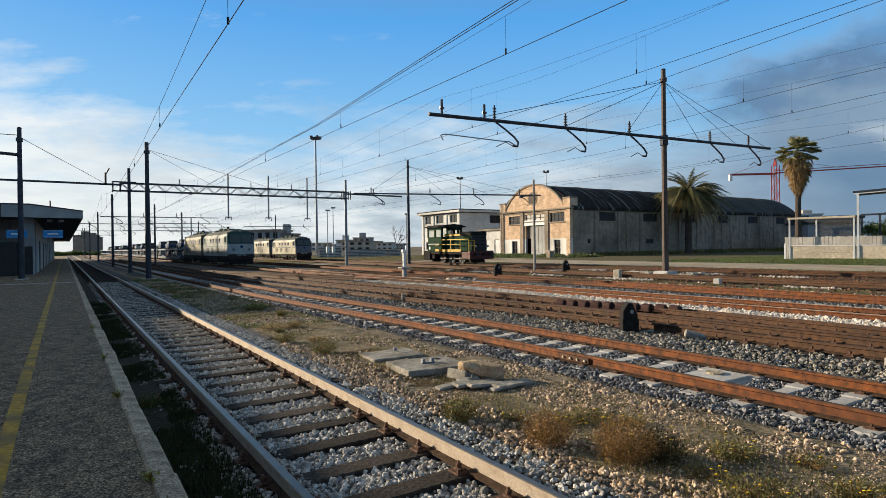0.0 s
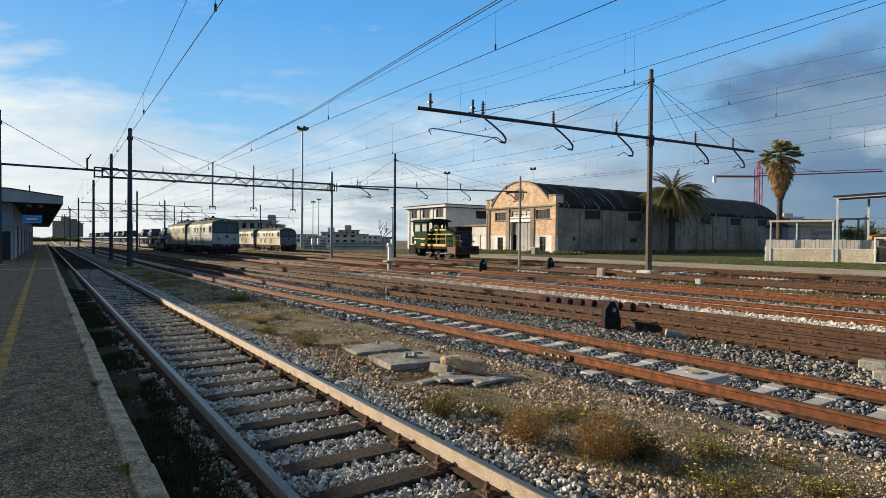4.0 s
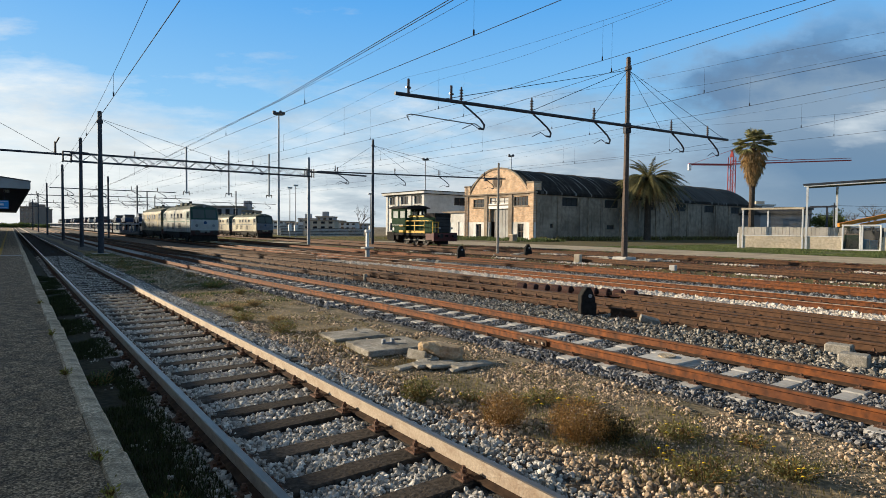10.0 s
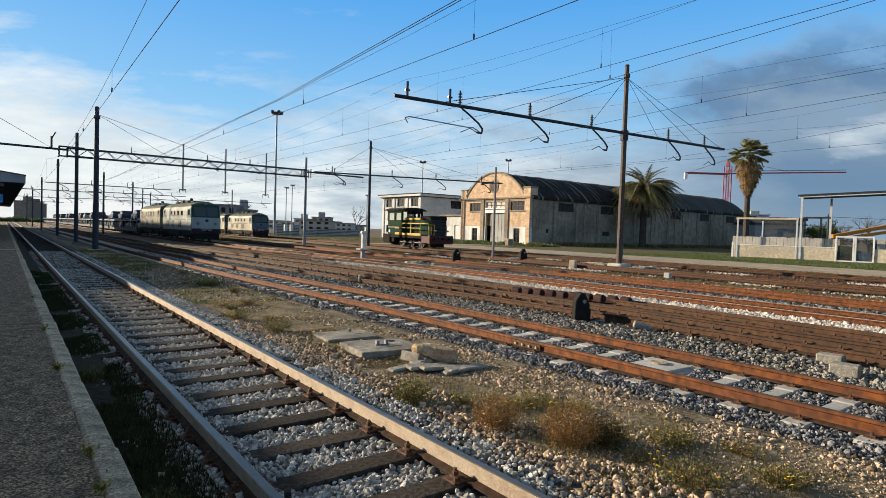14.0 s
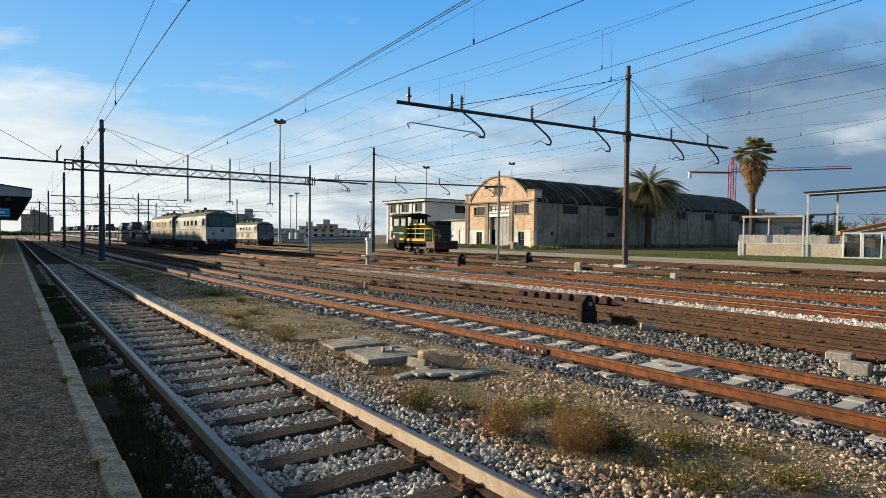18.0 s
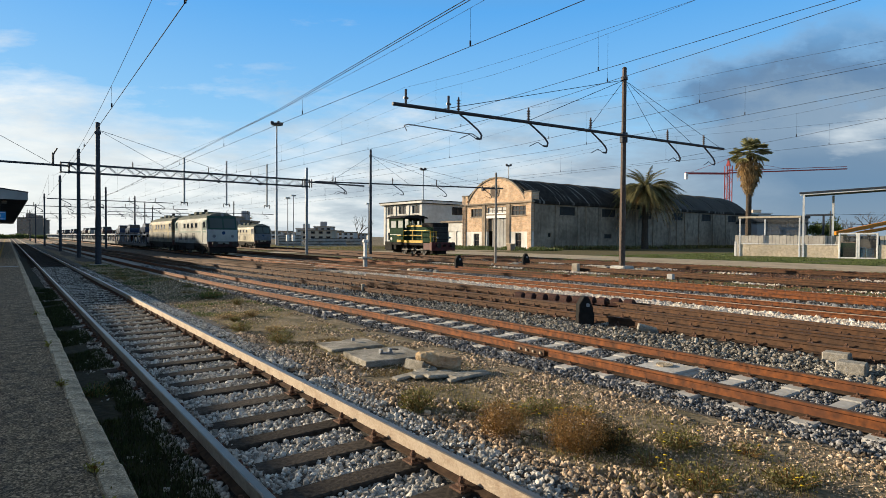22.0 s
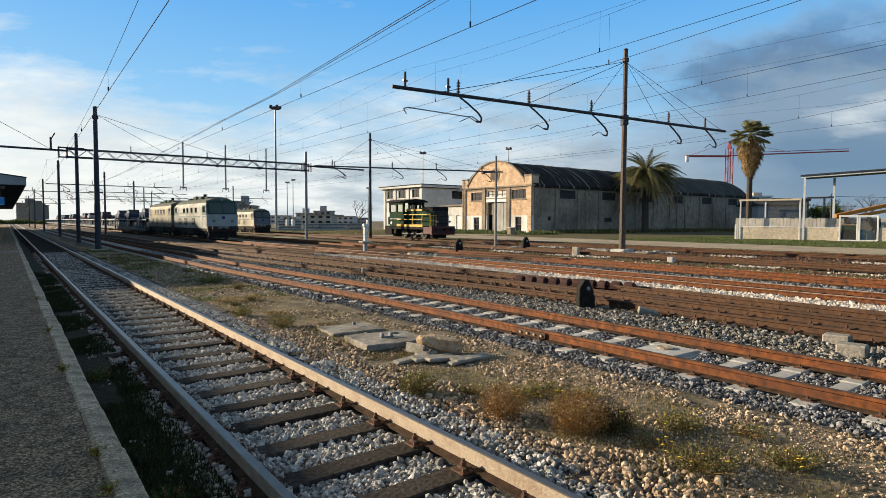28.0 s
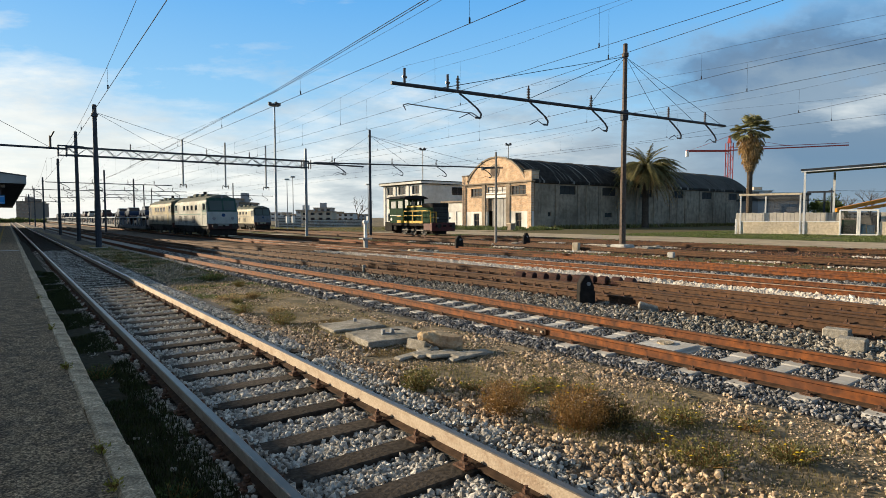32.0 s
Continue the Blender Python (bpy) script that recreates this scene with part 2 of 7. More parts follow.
M_kerb = mat("kerb_stone", (0.34, 0.27, 0.185), (0.72, 0.60, 0.445), 45, 0.9, 0, 0.6, (0.12, 0.11, 0.09), 0.6, rand=0.15)
def with_grit(m, scale, k):
    """Small stones of differing tone set in the surface."""
    n, l = m.node_tree.nodes, m.node_tree.links
    b, tc, vo, mr, h = n["Principled BSDF"], n.new("ShaderNodeTexCoord"), n.new("ShaderNodeTexVoronoi"), n.new("ShaderNodeMapRange"), n.new("ShaderNodeHueSaturation")
    vo.inputs["Scale"].default_value = scale
    l.new(tc.outputs["Object"], vo.inputs["Vector"])
    sp = n.new("ShaderNodeSeparateColor")
    l.new(vo.outputs["Color"], sp.inputs[0])
    mr.inputs["From Min"].default_value, mr.inputs["To Min"].default_value, mr.inputs["To Max"].default_value = 0.35, 1 - k, 1 + k * 1.6
    l.new(sp.outputs[0], mr.inputs[0])
    l.new(mr.outputs[0], h.inputs["Value"])
    l.new(b.inputs["Base Color"].links[0].from_socket, h.inputs["Color"])
    l.new(h.outputs[0], b.inputs["Base Color"])


M_slab = mat("stained_concrete", (0.25, 0.23, 0.195), (0.43, 0.40, 0.35), 14, 0.95, 0, 0.7, (0.12, 0.11, 0.088), 0.75)
with_grit(M_asph, 75, 0.5)
with_grit(M_kerb, 110, 0.25)
with_grit(M_slab, 130, 0.18)
M_yel = mat("worn_yellow_paint", (0.36, 0.21, 0.02), (0.62, 0.37, 0.035), 20, 0.8, 0, 0.2, (0.14, 0.11, 0.06), 0.75)
M_mast = mat("dark_mast_steel", (0.026, 0.031, 0.042), (0.055, 0.062, 0.078), 6, 0.6, 0.3, 0.1)
M_mastb = mat("brown_mast_steel", (0.06, 0.047, 0.040), (0.14, 0.105, 0.085), 6, 0.7, 0.2, 0.2, (0.10, 0.05, 0.03), 0.5)
M_galv = mat("galvanised_steel", (0.20, 0.22, 0.24), (0.32, 0.33, 0.35), 8, 0.5, 0.5, 0.1)
M_wire = plain("wire_copper", (0.030, 0.034, 0.042), 0.9, 0.0, bump=0)
M_road = mat("pale_road", (0.357, 0.291, 0.206), (0.483, 0.398, 0.284), 3, 0.95, 0, 0.4, (0.18, 0.16, 0.13), 0.5)

# ---- building helpers ----
def obj(name, bm, material, parent=None, label="", smooth=False):
    me = bpy.data.meshes.new(name)
    bm.to_mesh(me)
    bm.free()
    for mm in (material if isinstance(material, (list, tuple)) else [material]):
        me.materials.append(mm)
    if smooth:
        me.polygons.foreach_set("use_smooth", [True] * len(me.polygons))
    ob = new(name, me)
    if parent is not None:
        ob.parent = parent
    if label:
        tagged(ob, label)
    return ob


def part(name, bm, material, parent, label="", smooth=False):
    return obj(name, bm, material, parent, label, smooth)


def box(bm, x0, x1, y0, y1, z0, z1, bev=0.0, mi=0, m=None):
    g = bmesh.ops.create_cube(bm, size=1.0)
    vs = g["verts"]
    for v in vs:
        v.co = Vector(((x0 + x1) / 2 + v.co.x * (x1 - x0), (y0 + y1) / 2 + v.co.y * (y1 - y0), (z0 + z1) / 2 + v.co.z * (z1 - z0)))
    fs = {f for v in vs for f in v.link_faces}
    if bev:
        r = bmesh.ops.bevel(bm, geom=list({e for v in vs for e in v.link_edges}), offset=bev, segments=1, affect="EDGES")
        fs = set(r["faces"]) | {f for v in r["verts"] for f in v.link_faces}
        vs = list({v for f in fs for v in f.verts})
    for f in fs:
        f.material_index = mi
    if m is not None:
        bmesh.ops.transform(bm, matrix=m, verts=vs)
    return vs


def B(*a, **k):
    bm = bmesh.new()
    box(bm, *a, **k)
    return bm


def cyl(bm, p, q, r0, r1=None, seg=8, caps=True):
    p, q = Vector(p), Vector(q)
    d = q - p
    g = bmesh.ops.create_cone(bm, cap_ends=caps, segments=seg, radius1=r0, radius2=r0 if r1 is None else r1, depth=d.length)
    bmesh.ops.transform(bm, verts=g["verts"], matrix=Matrix.Translation((p + q) / 2) @ d.to_track_quat("Z", "Y").to_matrix().to_4x4())
    return g["verts"]


def C(p, q, r0, r1=None, seg=8):
    bm = bmesh.new()
    cyl(bm, p, q, r0, r1, seg)
    return bm


def prism(bm, outline, axis, a, b, mi=0):
    """A closed outline of 2D points swept from a to b along an axis (0 x: points are y,z; 1 y: x,z; 2 z: x,y)."""
    def at(p, s):
        return {0: (s, p[0], p[1]), 1: (p[0], s, p[1]), 2: (p[0], p[1], s)}[axis]
    lo, hi = [bm.verts.new(at(p, a)) for p in outline], [bm.verts.new(at(p, b)) for p in outline]
    fs = [bm.faces.new(lo), bm.faces.new(hi)]
    k = len(outline)
    for i in range(k):
        fs.append(bm.faces.new((lo[i], lo[(i + 1) % k], hi[(i + 1) % k], hi[i])))
    for f in fs:
        f.material_index = mi
    bmesh.ops.recalc_face_normals(bm, faces=fs)
    return fs


def sweep(bm, profile, pts, mi=0, closed=True):
    """Sweeps a profile of (side, up) points along a path in plan."""
    rings = []
    for i, p in enumerate(pts):
        a, b = Vector(pts[max(i - 1, 0)]), Vector(pts[min(i + 1, len(pts) - 1)])
        d = (b - a).normalized()
        side = Vector((d.y, -d.x, 0)).normalized()
        rings.append([bm.verts.new(Vector(p) + side * s + Vector((0, 0, u))) for s, u in profile])
    k = len(profile)
    for r, q in zip(rings, rings[1:]):
        for i in range(k if closed else k - 1):
            f = bm.faces.new((r[i], r[(i + 1) % k], q[(i + 1) % k], q[i]))
            f.material_index = mi
    return rings


def thing(name, x=0, y=0, z=0, rz=0, label="", category="", group="", kind=""):
    ob = new(name)
    ob.matrix_basis = pose(x, y, z, 0, 0, rz)
    return tagged(ob, label, category, group, kind)


def smooth_path(keys, ys):
    """x along y through key points, by monotone cubic steps."""
    kx, ky = np.array([k[1] for k in keys], float), np.array([k[0] for k in keys], float)
    d = np.diff(kx) / np.diff(ky)
    mslope = np.concatenate([[d[0]], (d[:-1] + d[1:]) / 2, [d[-1]]])
    out = []
    for y in ys:
        i = int(np.clip(np.searchsorted(ky, y) - 1, 0, len(d) - 1))
        h = ky[i + 1] - ky[i]
        s = min(max((y - ky[i]) / h, 0), 1)
        a, b = kx[i], kx[i + 1]
        out.append((2 * s**3 - 3 * s**2 + 1) * a + (s**3 - 2 * s**2 + s) * h * mslope[i] + (-2 * s**3 + 3 * s**2) * b + (s**3 - s**2) * h * mslope[i + 1])
    return out

# ---- plan of the tracks: centre line keys (y, x) ----
TRACKS = {
    "t1": [(-40, 2.21), (30, 2.21), (320, 2.21)],
    "t2": [(-40, 7.87), (6, 7.87), (12, 7.8), (17, 7.55), (22, 7.3), (30, 7.1), (40, 6.9), (60, 6.8), (320, 6.8)],
    "t3": [(-40, 12.05), (4, 12.05), (8, 11.95), (13, 11.6), (17, 11.1), (22, 10.6), (29, 10.0), (40, 9.5), (60, 9.3), (320, 9.3)],
    "t3b": [(-40, 13.1), (8, 13.1), (16, 12.95), (24, 12.5), (31, 11.7), (40, 10.8), (55, 9.7), (70, 9.35)],
    "c1": [(20, 21.55), (26, 20.7), (33, 18.9), (40, 17.2), (47, 16.1), (52, 15.95)],
    "c2": [(24, 16.7), (30, 15.7), (38, 13.6), (46, 11.4), (54, 9.8), (60, 9.4)],
    "t4": [(-40, 17.15), (10, 17.15), (16, 17.0), (24, 16.7), (32, 16.3), (45, 16.0), (60, 15.95), (320, 15.95)],
    "t5": [(-40, 21.45), (15, 21.45), (25, 21.6), (40, 21.9), (60, 22), (320, 22)],
    "t6": [(-40, 28.2), (10, 28.2), (25, 28.4), (60, 29.4), (80, 30.0), (100, 30.1), (180, 30.1)],
    "t7": [(-40, 37.5), (15, 37), (30, 35.6), (46, 34.6), (60, 34.5), (140, 34.5)],
}

# ---- ground ----
GZ = -0.05
bm = bmesh.new()
bmesh.ops.create_grid(bm, x_segments=4, y_segments=4, size=2600)
bmesh.ops.translate(bm, verts=bm.verts, vec=(0, 0, GZ))
ground = tagged(obj("ground", bm, M_dirt), "dry brown earth with gravel and sparse grass", "ground", kind="structure")


def strip(name, x0, x1, y0, y1, z, material, label, category, step=1.0, wob=0.12):
    """A strip of ground with a wavering edge, lying just over the earth."""
    bm = bmesh.new()
    ys = np.arange(y0, y1 + 0.01, step)
    a = [bm.verts.new((x0 + wob * noise.noise((x0, y * 0.7, 1.3)), y, z)) for y in ys]
    b = [bm.verts.new((x1 + wob * noise.noise((x1, y * 0.7, 7.3)), y, z)) for y in ys]
    for i in range(len(ys) - 1):
        bm.faces.new((a[i], b[i], b[i + 1], a[i + 1]))
    return tagged(obj(name, bm, material), label, category, kind="structure")


# kept darker than its stones, so crevice shade is in the bed colour
M_bed = mat("ballast_bed", (0.055, 0.052, 0.048), (0.15, 0.142, 0.132), 45, 0.95, 0, 1.0, (0.08, 0.075, 0.07), 0.4)
M_bed_rust = mat("rusty_ballast_bed", (0.055, 0.029, 0.018), (0.135, 0.074, 0.046), 40, 0.95, 0, 1.0, (0.06, 0.04, 0.03), 0.5)
M_bed_pale = mat("pale_gravel_bed", (0.33, 0.29, 0.24), (0.50, 0.46, 0.40), 40, 0.95, 0, 0.8, (0.22, 0.19, 0.15), 0.4)
M_bed_dark = mat("dark_ballast_bed", (0.06, 0.054, 0.049), (0.14, 0.125, 0.11), 30, 0.95, 0, 1.0, (0.03, 0.026, 0.022), 0.5)
M_turf = mat("turf", (0.065, 0.062, 0.026), (0.145, 0.122, 0.06), 8, 0.95, 0, 0.8, (0.14, 0.11, 0.06), 0.6)
strip("ballast_bed", 0.7, 3.95, -40, 320, -0.046, M_bed, "grey ballast bed under the platform track", "ballast")
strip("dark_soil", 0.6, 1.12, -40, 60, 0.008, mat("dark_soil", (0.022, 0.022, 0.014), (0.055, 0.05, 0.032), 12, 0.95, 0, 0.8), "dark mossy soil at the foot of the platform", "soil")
strip("ballast_bed", 6.4, 10.9, -40, 50, -0.046, M_bed, "dark grey ballast bed", "ballast")
strip("ballast_bed", 8.6, 14.75, 20, 60, -0.043, M_bed_dark, "dark grey ballast bed under the turnouts", "ballast")
strip("ballast_bed", 10.9, 14.75, -40, 20, -0.045, M_bed_rust, "rust-brown ballast bed between turnout rails", "ballast")
strip("ballast_bed", 14.75, 16.05, -40, 48, -0.044, M_bed_pale, "pale gravel strip between tracks", "ballast")
strip("ballast_bed", 16.05, 18.3, -40, 30, -0.045, M_bed_rust, "rust-brown ballast bed", "ballast")
strip("ballast_bed", 14.8, 18.3, 30, 52, -0.041, M_bed_dark, "dark grey ballast bed of the goods track", "ballast")
strip("ballast_bed", 18.3, 20.4, -40, 50, -0.044, M_bed, "blue-grey ballast strip between tracks", "ballast")
strip("ballast_bed", 20.4, 22.7, -40, 60, -0.045, M_bed_rust, "rust-brown ballast bed", "ballast")
strip("ballast_bed", 27.0, 29.6, -40, 70, -0.045, M_bed_rust, "rust-brown ballast bed", "ballast")
strip("ballast_bed", 31.5, 43.0, -60, 62, -0.045, M_bed_rust, "rust-brown trodden ballast beside the road", "ballast", 2.0, 0.6)
# the dark bed colour carries the shade lying over the throat
strip("ballast_bed", 4.6, 20, 50, 330, -0.042, M_bed_dark, "ballast field of the station throat, darkened for its shade", "ballast", 4.0, 0.8)
strip("road", 43.6, 54.0, -200, 66, -0.04, M_road, "pale dusty service road", "road", 4.0, 0.5)
strip("road", 20, 72, 66, 71, -0.036, M_road, "pale dusty road along the shed front", "road", 2.0, 0.3)
strip("grass_verge", 54.0, 140.0, 44, 66, -0.043, M_turf, "rough grass beside the road", "grass", 4.0, 0.8)
strip("grass_verge", 54.0, 140.0, -200, 44, -0.042, mat("green_turf", (0.050, 0.072, 0.018), (0.115, 0.128, 0.045), 5, 0.95, 0, 0.8, (0.14, 0.115, 0.06), 0.5), "green grass verge beside the road", "grass", 4.0, 0.8)
strip("grass_verge", 22.7, 27.0, -60, 60, -0.043, M_turf, "patchy grass between tracks", "grass", 1.0, 0.4)
strip("grass_verge", 36, 68, 72, 150, -0.043, M_turf, "grass field beside the tracks", "grass", 4.0, 0.8)
strip("grass_verge", 17.5, 27.5, 62, 150, -0.041, M_turf, "grass field beside the tracks", "grass", 4.0, 0.8)

# ---- platform ----
plat = tagged(obj("platform", B(-9.5, 0.45, -40, 230, -0.3, 0.44), M_asph), "grey asphalt station platform in shade", "platform", kind="structure")
obj("platform_foot", B(0.45, 0.55, -40, 230, -0.3, 0.28), M_kerb, plat)
obj("edge_line", B(-0.48, -0.36, -40, 230, 0.44, 0.444), M_yel, plat, "worn yellow safety line")
obj("crosswalk_strip", B(-9.5, 0.45, 34.0, 34.6, 0.44, 0.445), M_conc, plat, "pale concrete strip across the platform")
kerbs = []
for L in (0.82, 1.0, 1.18):
    bm = B(-0.085, 0.085, -L / 2 + 0.008, L / 2 - 0.008, -0.17, 0, bev=0.022)
    for v in bm.verts:
        v.co += Vector((noise.noise(v.co * 9 + Vector((L, 3, 1))), 0.3 * noise.noise(v.co * 7), 0.5 * noise.noise(v.co * 5))) * 0.022
    me = bpy.data.meshes.new("kerb_stone")
    bm.to_mesh(me)
    bm.free()
    me.materials.append(M_kerb)
    kerbs.append((L, me))
rng = random.Random(4)
y = -3.0
while y < 60:
    L, me = rng.choice(kerbs)
    k = new("kerb_stone", me)
    k.parent = plat
    k.matrix_basis = pose(0.535 + rng.uniform(-0.008, 0.008), y + L / 2, 0.446 + rng.uniform(-0.006, 0.006), rng.uniform(-0.5, 0.5), 0, rng.uniform(-0.5, 0.5))
    y += L
obj("kerb_run", B(0.45, 0.62, 60, 230, 0.27, 0.446), M_kerb, plat)

# ---- tracks ----
RAIL_P = [(-0.07, 0), (0.07, 0), (0.07, 0.015), (0.012, 0.035), (0.012, 0.125), (0.036, 0.135), (0.036, 0.165), (0.028, 0.172), (-0.028, 0.172), (-0.036, 0.165), (-0.036, 0.135), (-0.012, 0.125), (-0.012, 0.035), (-0.07, 0.015)]


def track_xy(key):
    keys = TRACKS[key]
    ys = list(np.arange(keys[0][0], min(44, keys[-1][0]), 1.0)) + list(np.arange(44, keys[-1][0] + 1, 4.0))
    return smooth_path(keys, ys), ys


def centre(key, y):
    return smooth_path(TRACKS[key], [y])[0]


def shared_mesh(name, bm, material):
    me = bpy.data.meshes.new(name)
    bm.to_mesh(me)
    bm.free()
    me.materials.append(material)
    return me


bm = B(-1.3, 1.3, -0.125, 0.125, -0.14, 0.0, bev=0.012)
bmesh.ops.subdivide_edges(bm, edges=[e for e in bm.edges if abs(e.verts[0].co.x - e.verts[1].co.x) > 2], cuts=5)
for v in bm.verts:
    v.co.z += 0.012 * noise.noise((v.co.x * 2.1, v.co.y * 9, 3))
    v.co.y += 0.012 * noise.noise((v.co.x * 1.7, v.co.y * 4, 9))
ME_wood = shared_mesh("sleeper", bm, M_wood)
bm = bmesh.new()
box(bm, -1.08, -0.4, -0.13, 0.13, -0.14, 0.004, bev=0.015)
box(bm, 0.4, 1.08, -0.13, 0.13, -0.14, 0.004, bev=0.015)
box(bm, -0.45, 0.45, -0.11, 0.11, -0.15, -0.012, bev=0.015)
ME_conc = shared_mesh("sleeper", bm, M_conc)
M_iron = mat("rusty_iron", (0.06, 0.032, 0.022), (0.17, 0.088, 0.055), 30, 0.8, 0.2, 0.3)
bm = bmesh.new()
box(bm, -0.17, 0.17, -0.08, 0.08, 0.0, 0.018, bev=0.004)
for s in (-1, 1):
    box(bm, s * 0.105 - 0.03, s * 0.105 + 0.03, -0.045, 0.045, 0.018, 0.045, bev=0.008)
    cyl(bm, (s * 0.105, 0, 0.04), (s * 0.105, 0, 0.10), 0.016, seg=6)
    cyl(bm, (s * 0.105, 0, 0.055), (s * 0.105, 0, 0.08), 0.028, seg=6)
    cyl(bm, (s * 0.14, -0.055, 0.02), (s * 0.14, -0.055, 0.05), 0.018, seg=5)
ME_chair = shared_mesh("rail_chair", bm, M_iron)


bm = bmesh.new()
box(bm, -0.13, 0.13, -0.07, 0.07, 0.0, 0.014, bev=0.004)
for s in (-1, 1):
    box(bm, s * 0.09 - 0.025, s * 0.09 + 0.025, -0.04, 0.04, 0.014, 0.034, bev=0.006)
    cyl(bm, (s * 0.095, 0, 0.03), (s * 0.095, 0, 0.062), 0.014, seg=6)
ME_clip = shared_mesh("rail_clip", bm, M_iron)
M_foot = mat("grimy_rail_foot", (0.035, 0.022, 0.015), (0.085, 0.052, 0.034), 14, 0.9, 0, 0.3)


def railway(key, kind, phase, y_end, rail_m, label, y_chairs=40, step=0.6):
    t = tagged(new("railway_track"), label, "railway track", "station tracks", "structure")
    xs, ys = track_xy(key)
    for s in (-0.7525, 0.7525):
        bm = bmesh.new()
        sweep(bm, RAIL_P, [(x + s, y, 0) for x, y in zip(xs, ys)])
        for f in bm.faces:
            c = [v.co.z for v in f.verts]
            if min(c) > 0.16:
                f.material_index = 1
            elif max(c) < 0.04:
                f.material_index = 2
        r = obj("rail", bm, [rail_m[0], rail_m[1], M_foot], t)
    rg = random.Random(len(key) + int(phase * 100))
    rest = bmesh.new()
    n, y = 0, phase
    while y < TRACKS[key][-1][0]:
        x = centre(key, y)
        x2 = centre(key, y + 0.5)
        rz = -math.degrees(math.atan2(x2 - x, 0.5))
        if y < y_end:
            o = new("sleeper", ME_wood if kind == "wood" else ME_conc)
            o.parent = t
            o.matrix_basis = pose(x + rg.uniform(-0.04, 0.04), y + rg.uniform(-0.03, 0.03), rg.uniform(-0.012, 0.004) if kind == "wood" else 0, 0, 0, rz + rg.uniform(-1.2, 1.2))
            if y < y_chairs:
                for s in (-0.7525, 0.7525):
                    c = new("rail_chair", ME_chair) if kind == "wood" else new("rail_clip", ME_clip)
                    c.parent = t
                    c.matrix_basis = pose(x + s, y, 0.0, 0, 0, rz)
        elif y < 150:
            box(rest, x - 1.25, x + 1.25, y - 0.12, y + 0.12, -0.1, -0.002)
        y += step if y < y_end else step * 1.0
        n += 1
    if len(rest.verts):
        tagged(obj("sleeper_run", rest, M_wood if kind == "wood" else M_conc, t), kind="stuff")
    else:
        rest.free()
    return t

ICO = [(0, 0, 1)] + [(math.cos(a) * 0.894, math.sin(a) * 0.894, 0.447) for a in np.arange(5) * 2 * math.pi / 5] + [(math.cos(a) * 0.894, math.sin(a) * 0.894, -0.447) for a in (np.arange(5) + 0.5) * 2 * math.pi / 5] + [(0, 0, -1)]
ICO_F = [(0, 1 + i, 1 + (i + 1) % 5) for i in range(5)] + [(1 + i, 6 + i, 1 + (i + 1) % 5) for i in range(5)] + [(1 + (i + 1) % 5, 6 + i, 6 + (i + 1) % 5) for i in range(5)] + [(11, 6 + (i + 1) % 5, 6 + i) for i in range(5)]
OCT = [(1, 0, 0), (0, 1, 0), (-1, 0, 0), (0, -1, 0), (0, 0, 1), (0, 0, -1)]
OCT_F = [(0, 1, 4), (1, 2, 4), (2, 3, 4), (3, 0, 4), (1, 0, 5), (2, 1, 5), (3, 2, 5), (0, 3, 5)]
NR = np.random.default_rng(11)


def mesh_np(name, V, F, material):
    """A mesh from arrays of triangles."""
    me = bpy.data.meshes.new(name)
    me.vertices.add(len(V))
    me.vertices.foreach_set("co", V.astype(np.float32).ravel())
    me.loops.add(F.size)
    me.loops.foreach_set("vertex_index", F.astype(np.int32).ravel())
    me.polygons.add(len(F))
    me.polygons.foreach_set("loop_start", np.arange(0, F.size, 3, dtype=np.int32))
    me.polygons.foreach_set("use_smooth", np.zeros(len(F), dtype=bool))
    me.materials.append(material)
    me.update(calc_edges=True)
    return new(name, me)


def rot(n):
    q = NR.normal(size=(n, 4))
    q /= np.linalg.norm(q, axis=1)[:, None]
    w, x, y, z = q.T
    return np.stack([1 - 2 * (y * y + z * z), 2 * (x * y - z * w), 2 * (x * z + y * w), 2 * (x * y + z * w), 1 - 2 * (x * x + z * z), 2 * (y * z - x * w), 2 * (x * z - y * w), 2 * (y * z + x * w), 1 - 2 * (x * x + y * y)], 1).reshape(n, 3, 3)


def stones(name, P, size, material, label, fine=True, spread=0.35):
    """Loose broken stones at the points P, about size metres in radius."""
    n = len(P)
    base, faces = (np.array(ICO), np.array(ICO_F)) if fine else (np.array(OCT), np.array(OCT_F))
    k = len(base)
    V = base[None] * (1 + NR.uniform(-0.30, 0.25, (n, k, 1)))
    V = V * NR.uniform(0.55, 1.25, (n, 1, 3)) * (size * np.minimum(np.exp(NR.normal(0, spread, (n, 1, 1))), 1.7))
    V = np.einsum("nij,nkj->nki", rot(n), V) + P[:, None, :]
    F = faces[None] + (np.arange(n) * k)[:, None, None]
    o = mesh_np(name, V.reshape(-1, 3), F.reshape(-1, 3), material)
    return tagged(o, label, "gravel", kind="stuff")


def field(x0, x1, y0, y1, per_m2, z=-0.03, dz=0.02, keep=None):
    n = int((x1 - x0) * (y1 - y0) * per_m2)
    P = np.stack([NR.uniform(x0, x1, n), NR.uniform(y0, y1, n), z + NR.uniform(-dz, dz, n)], 1)
    return P[keep(P)] if keep is not None else P


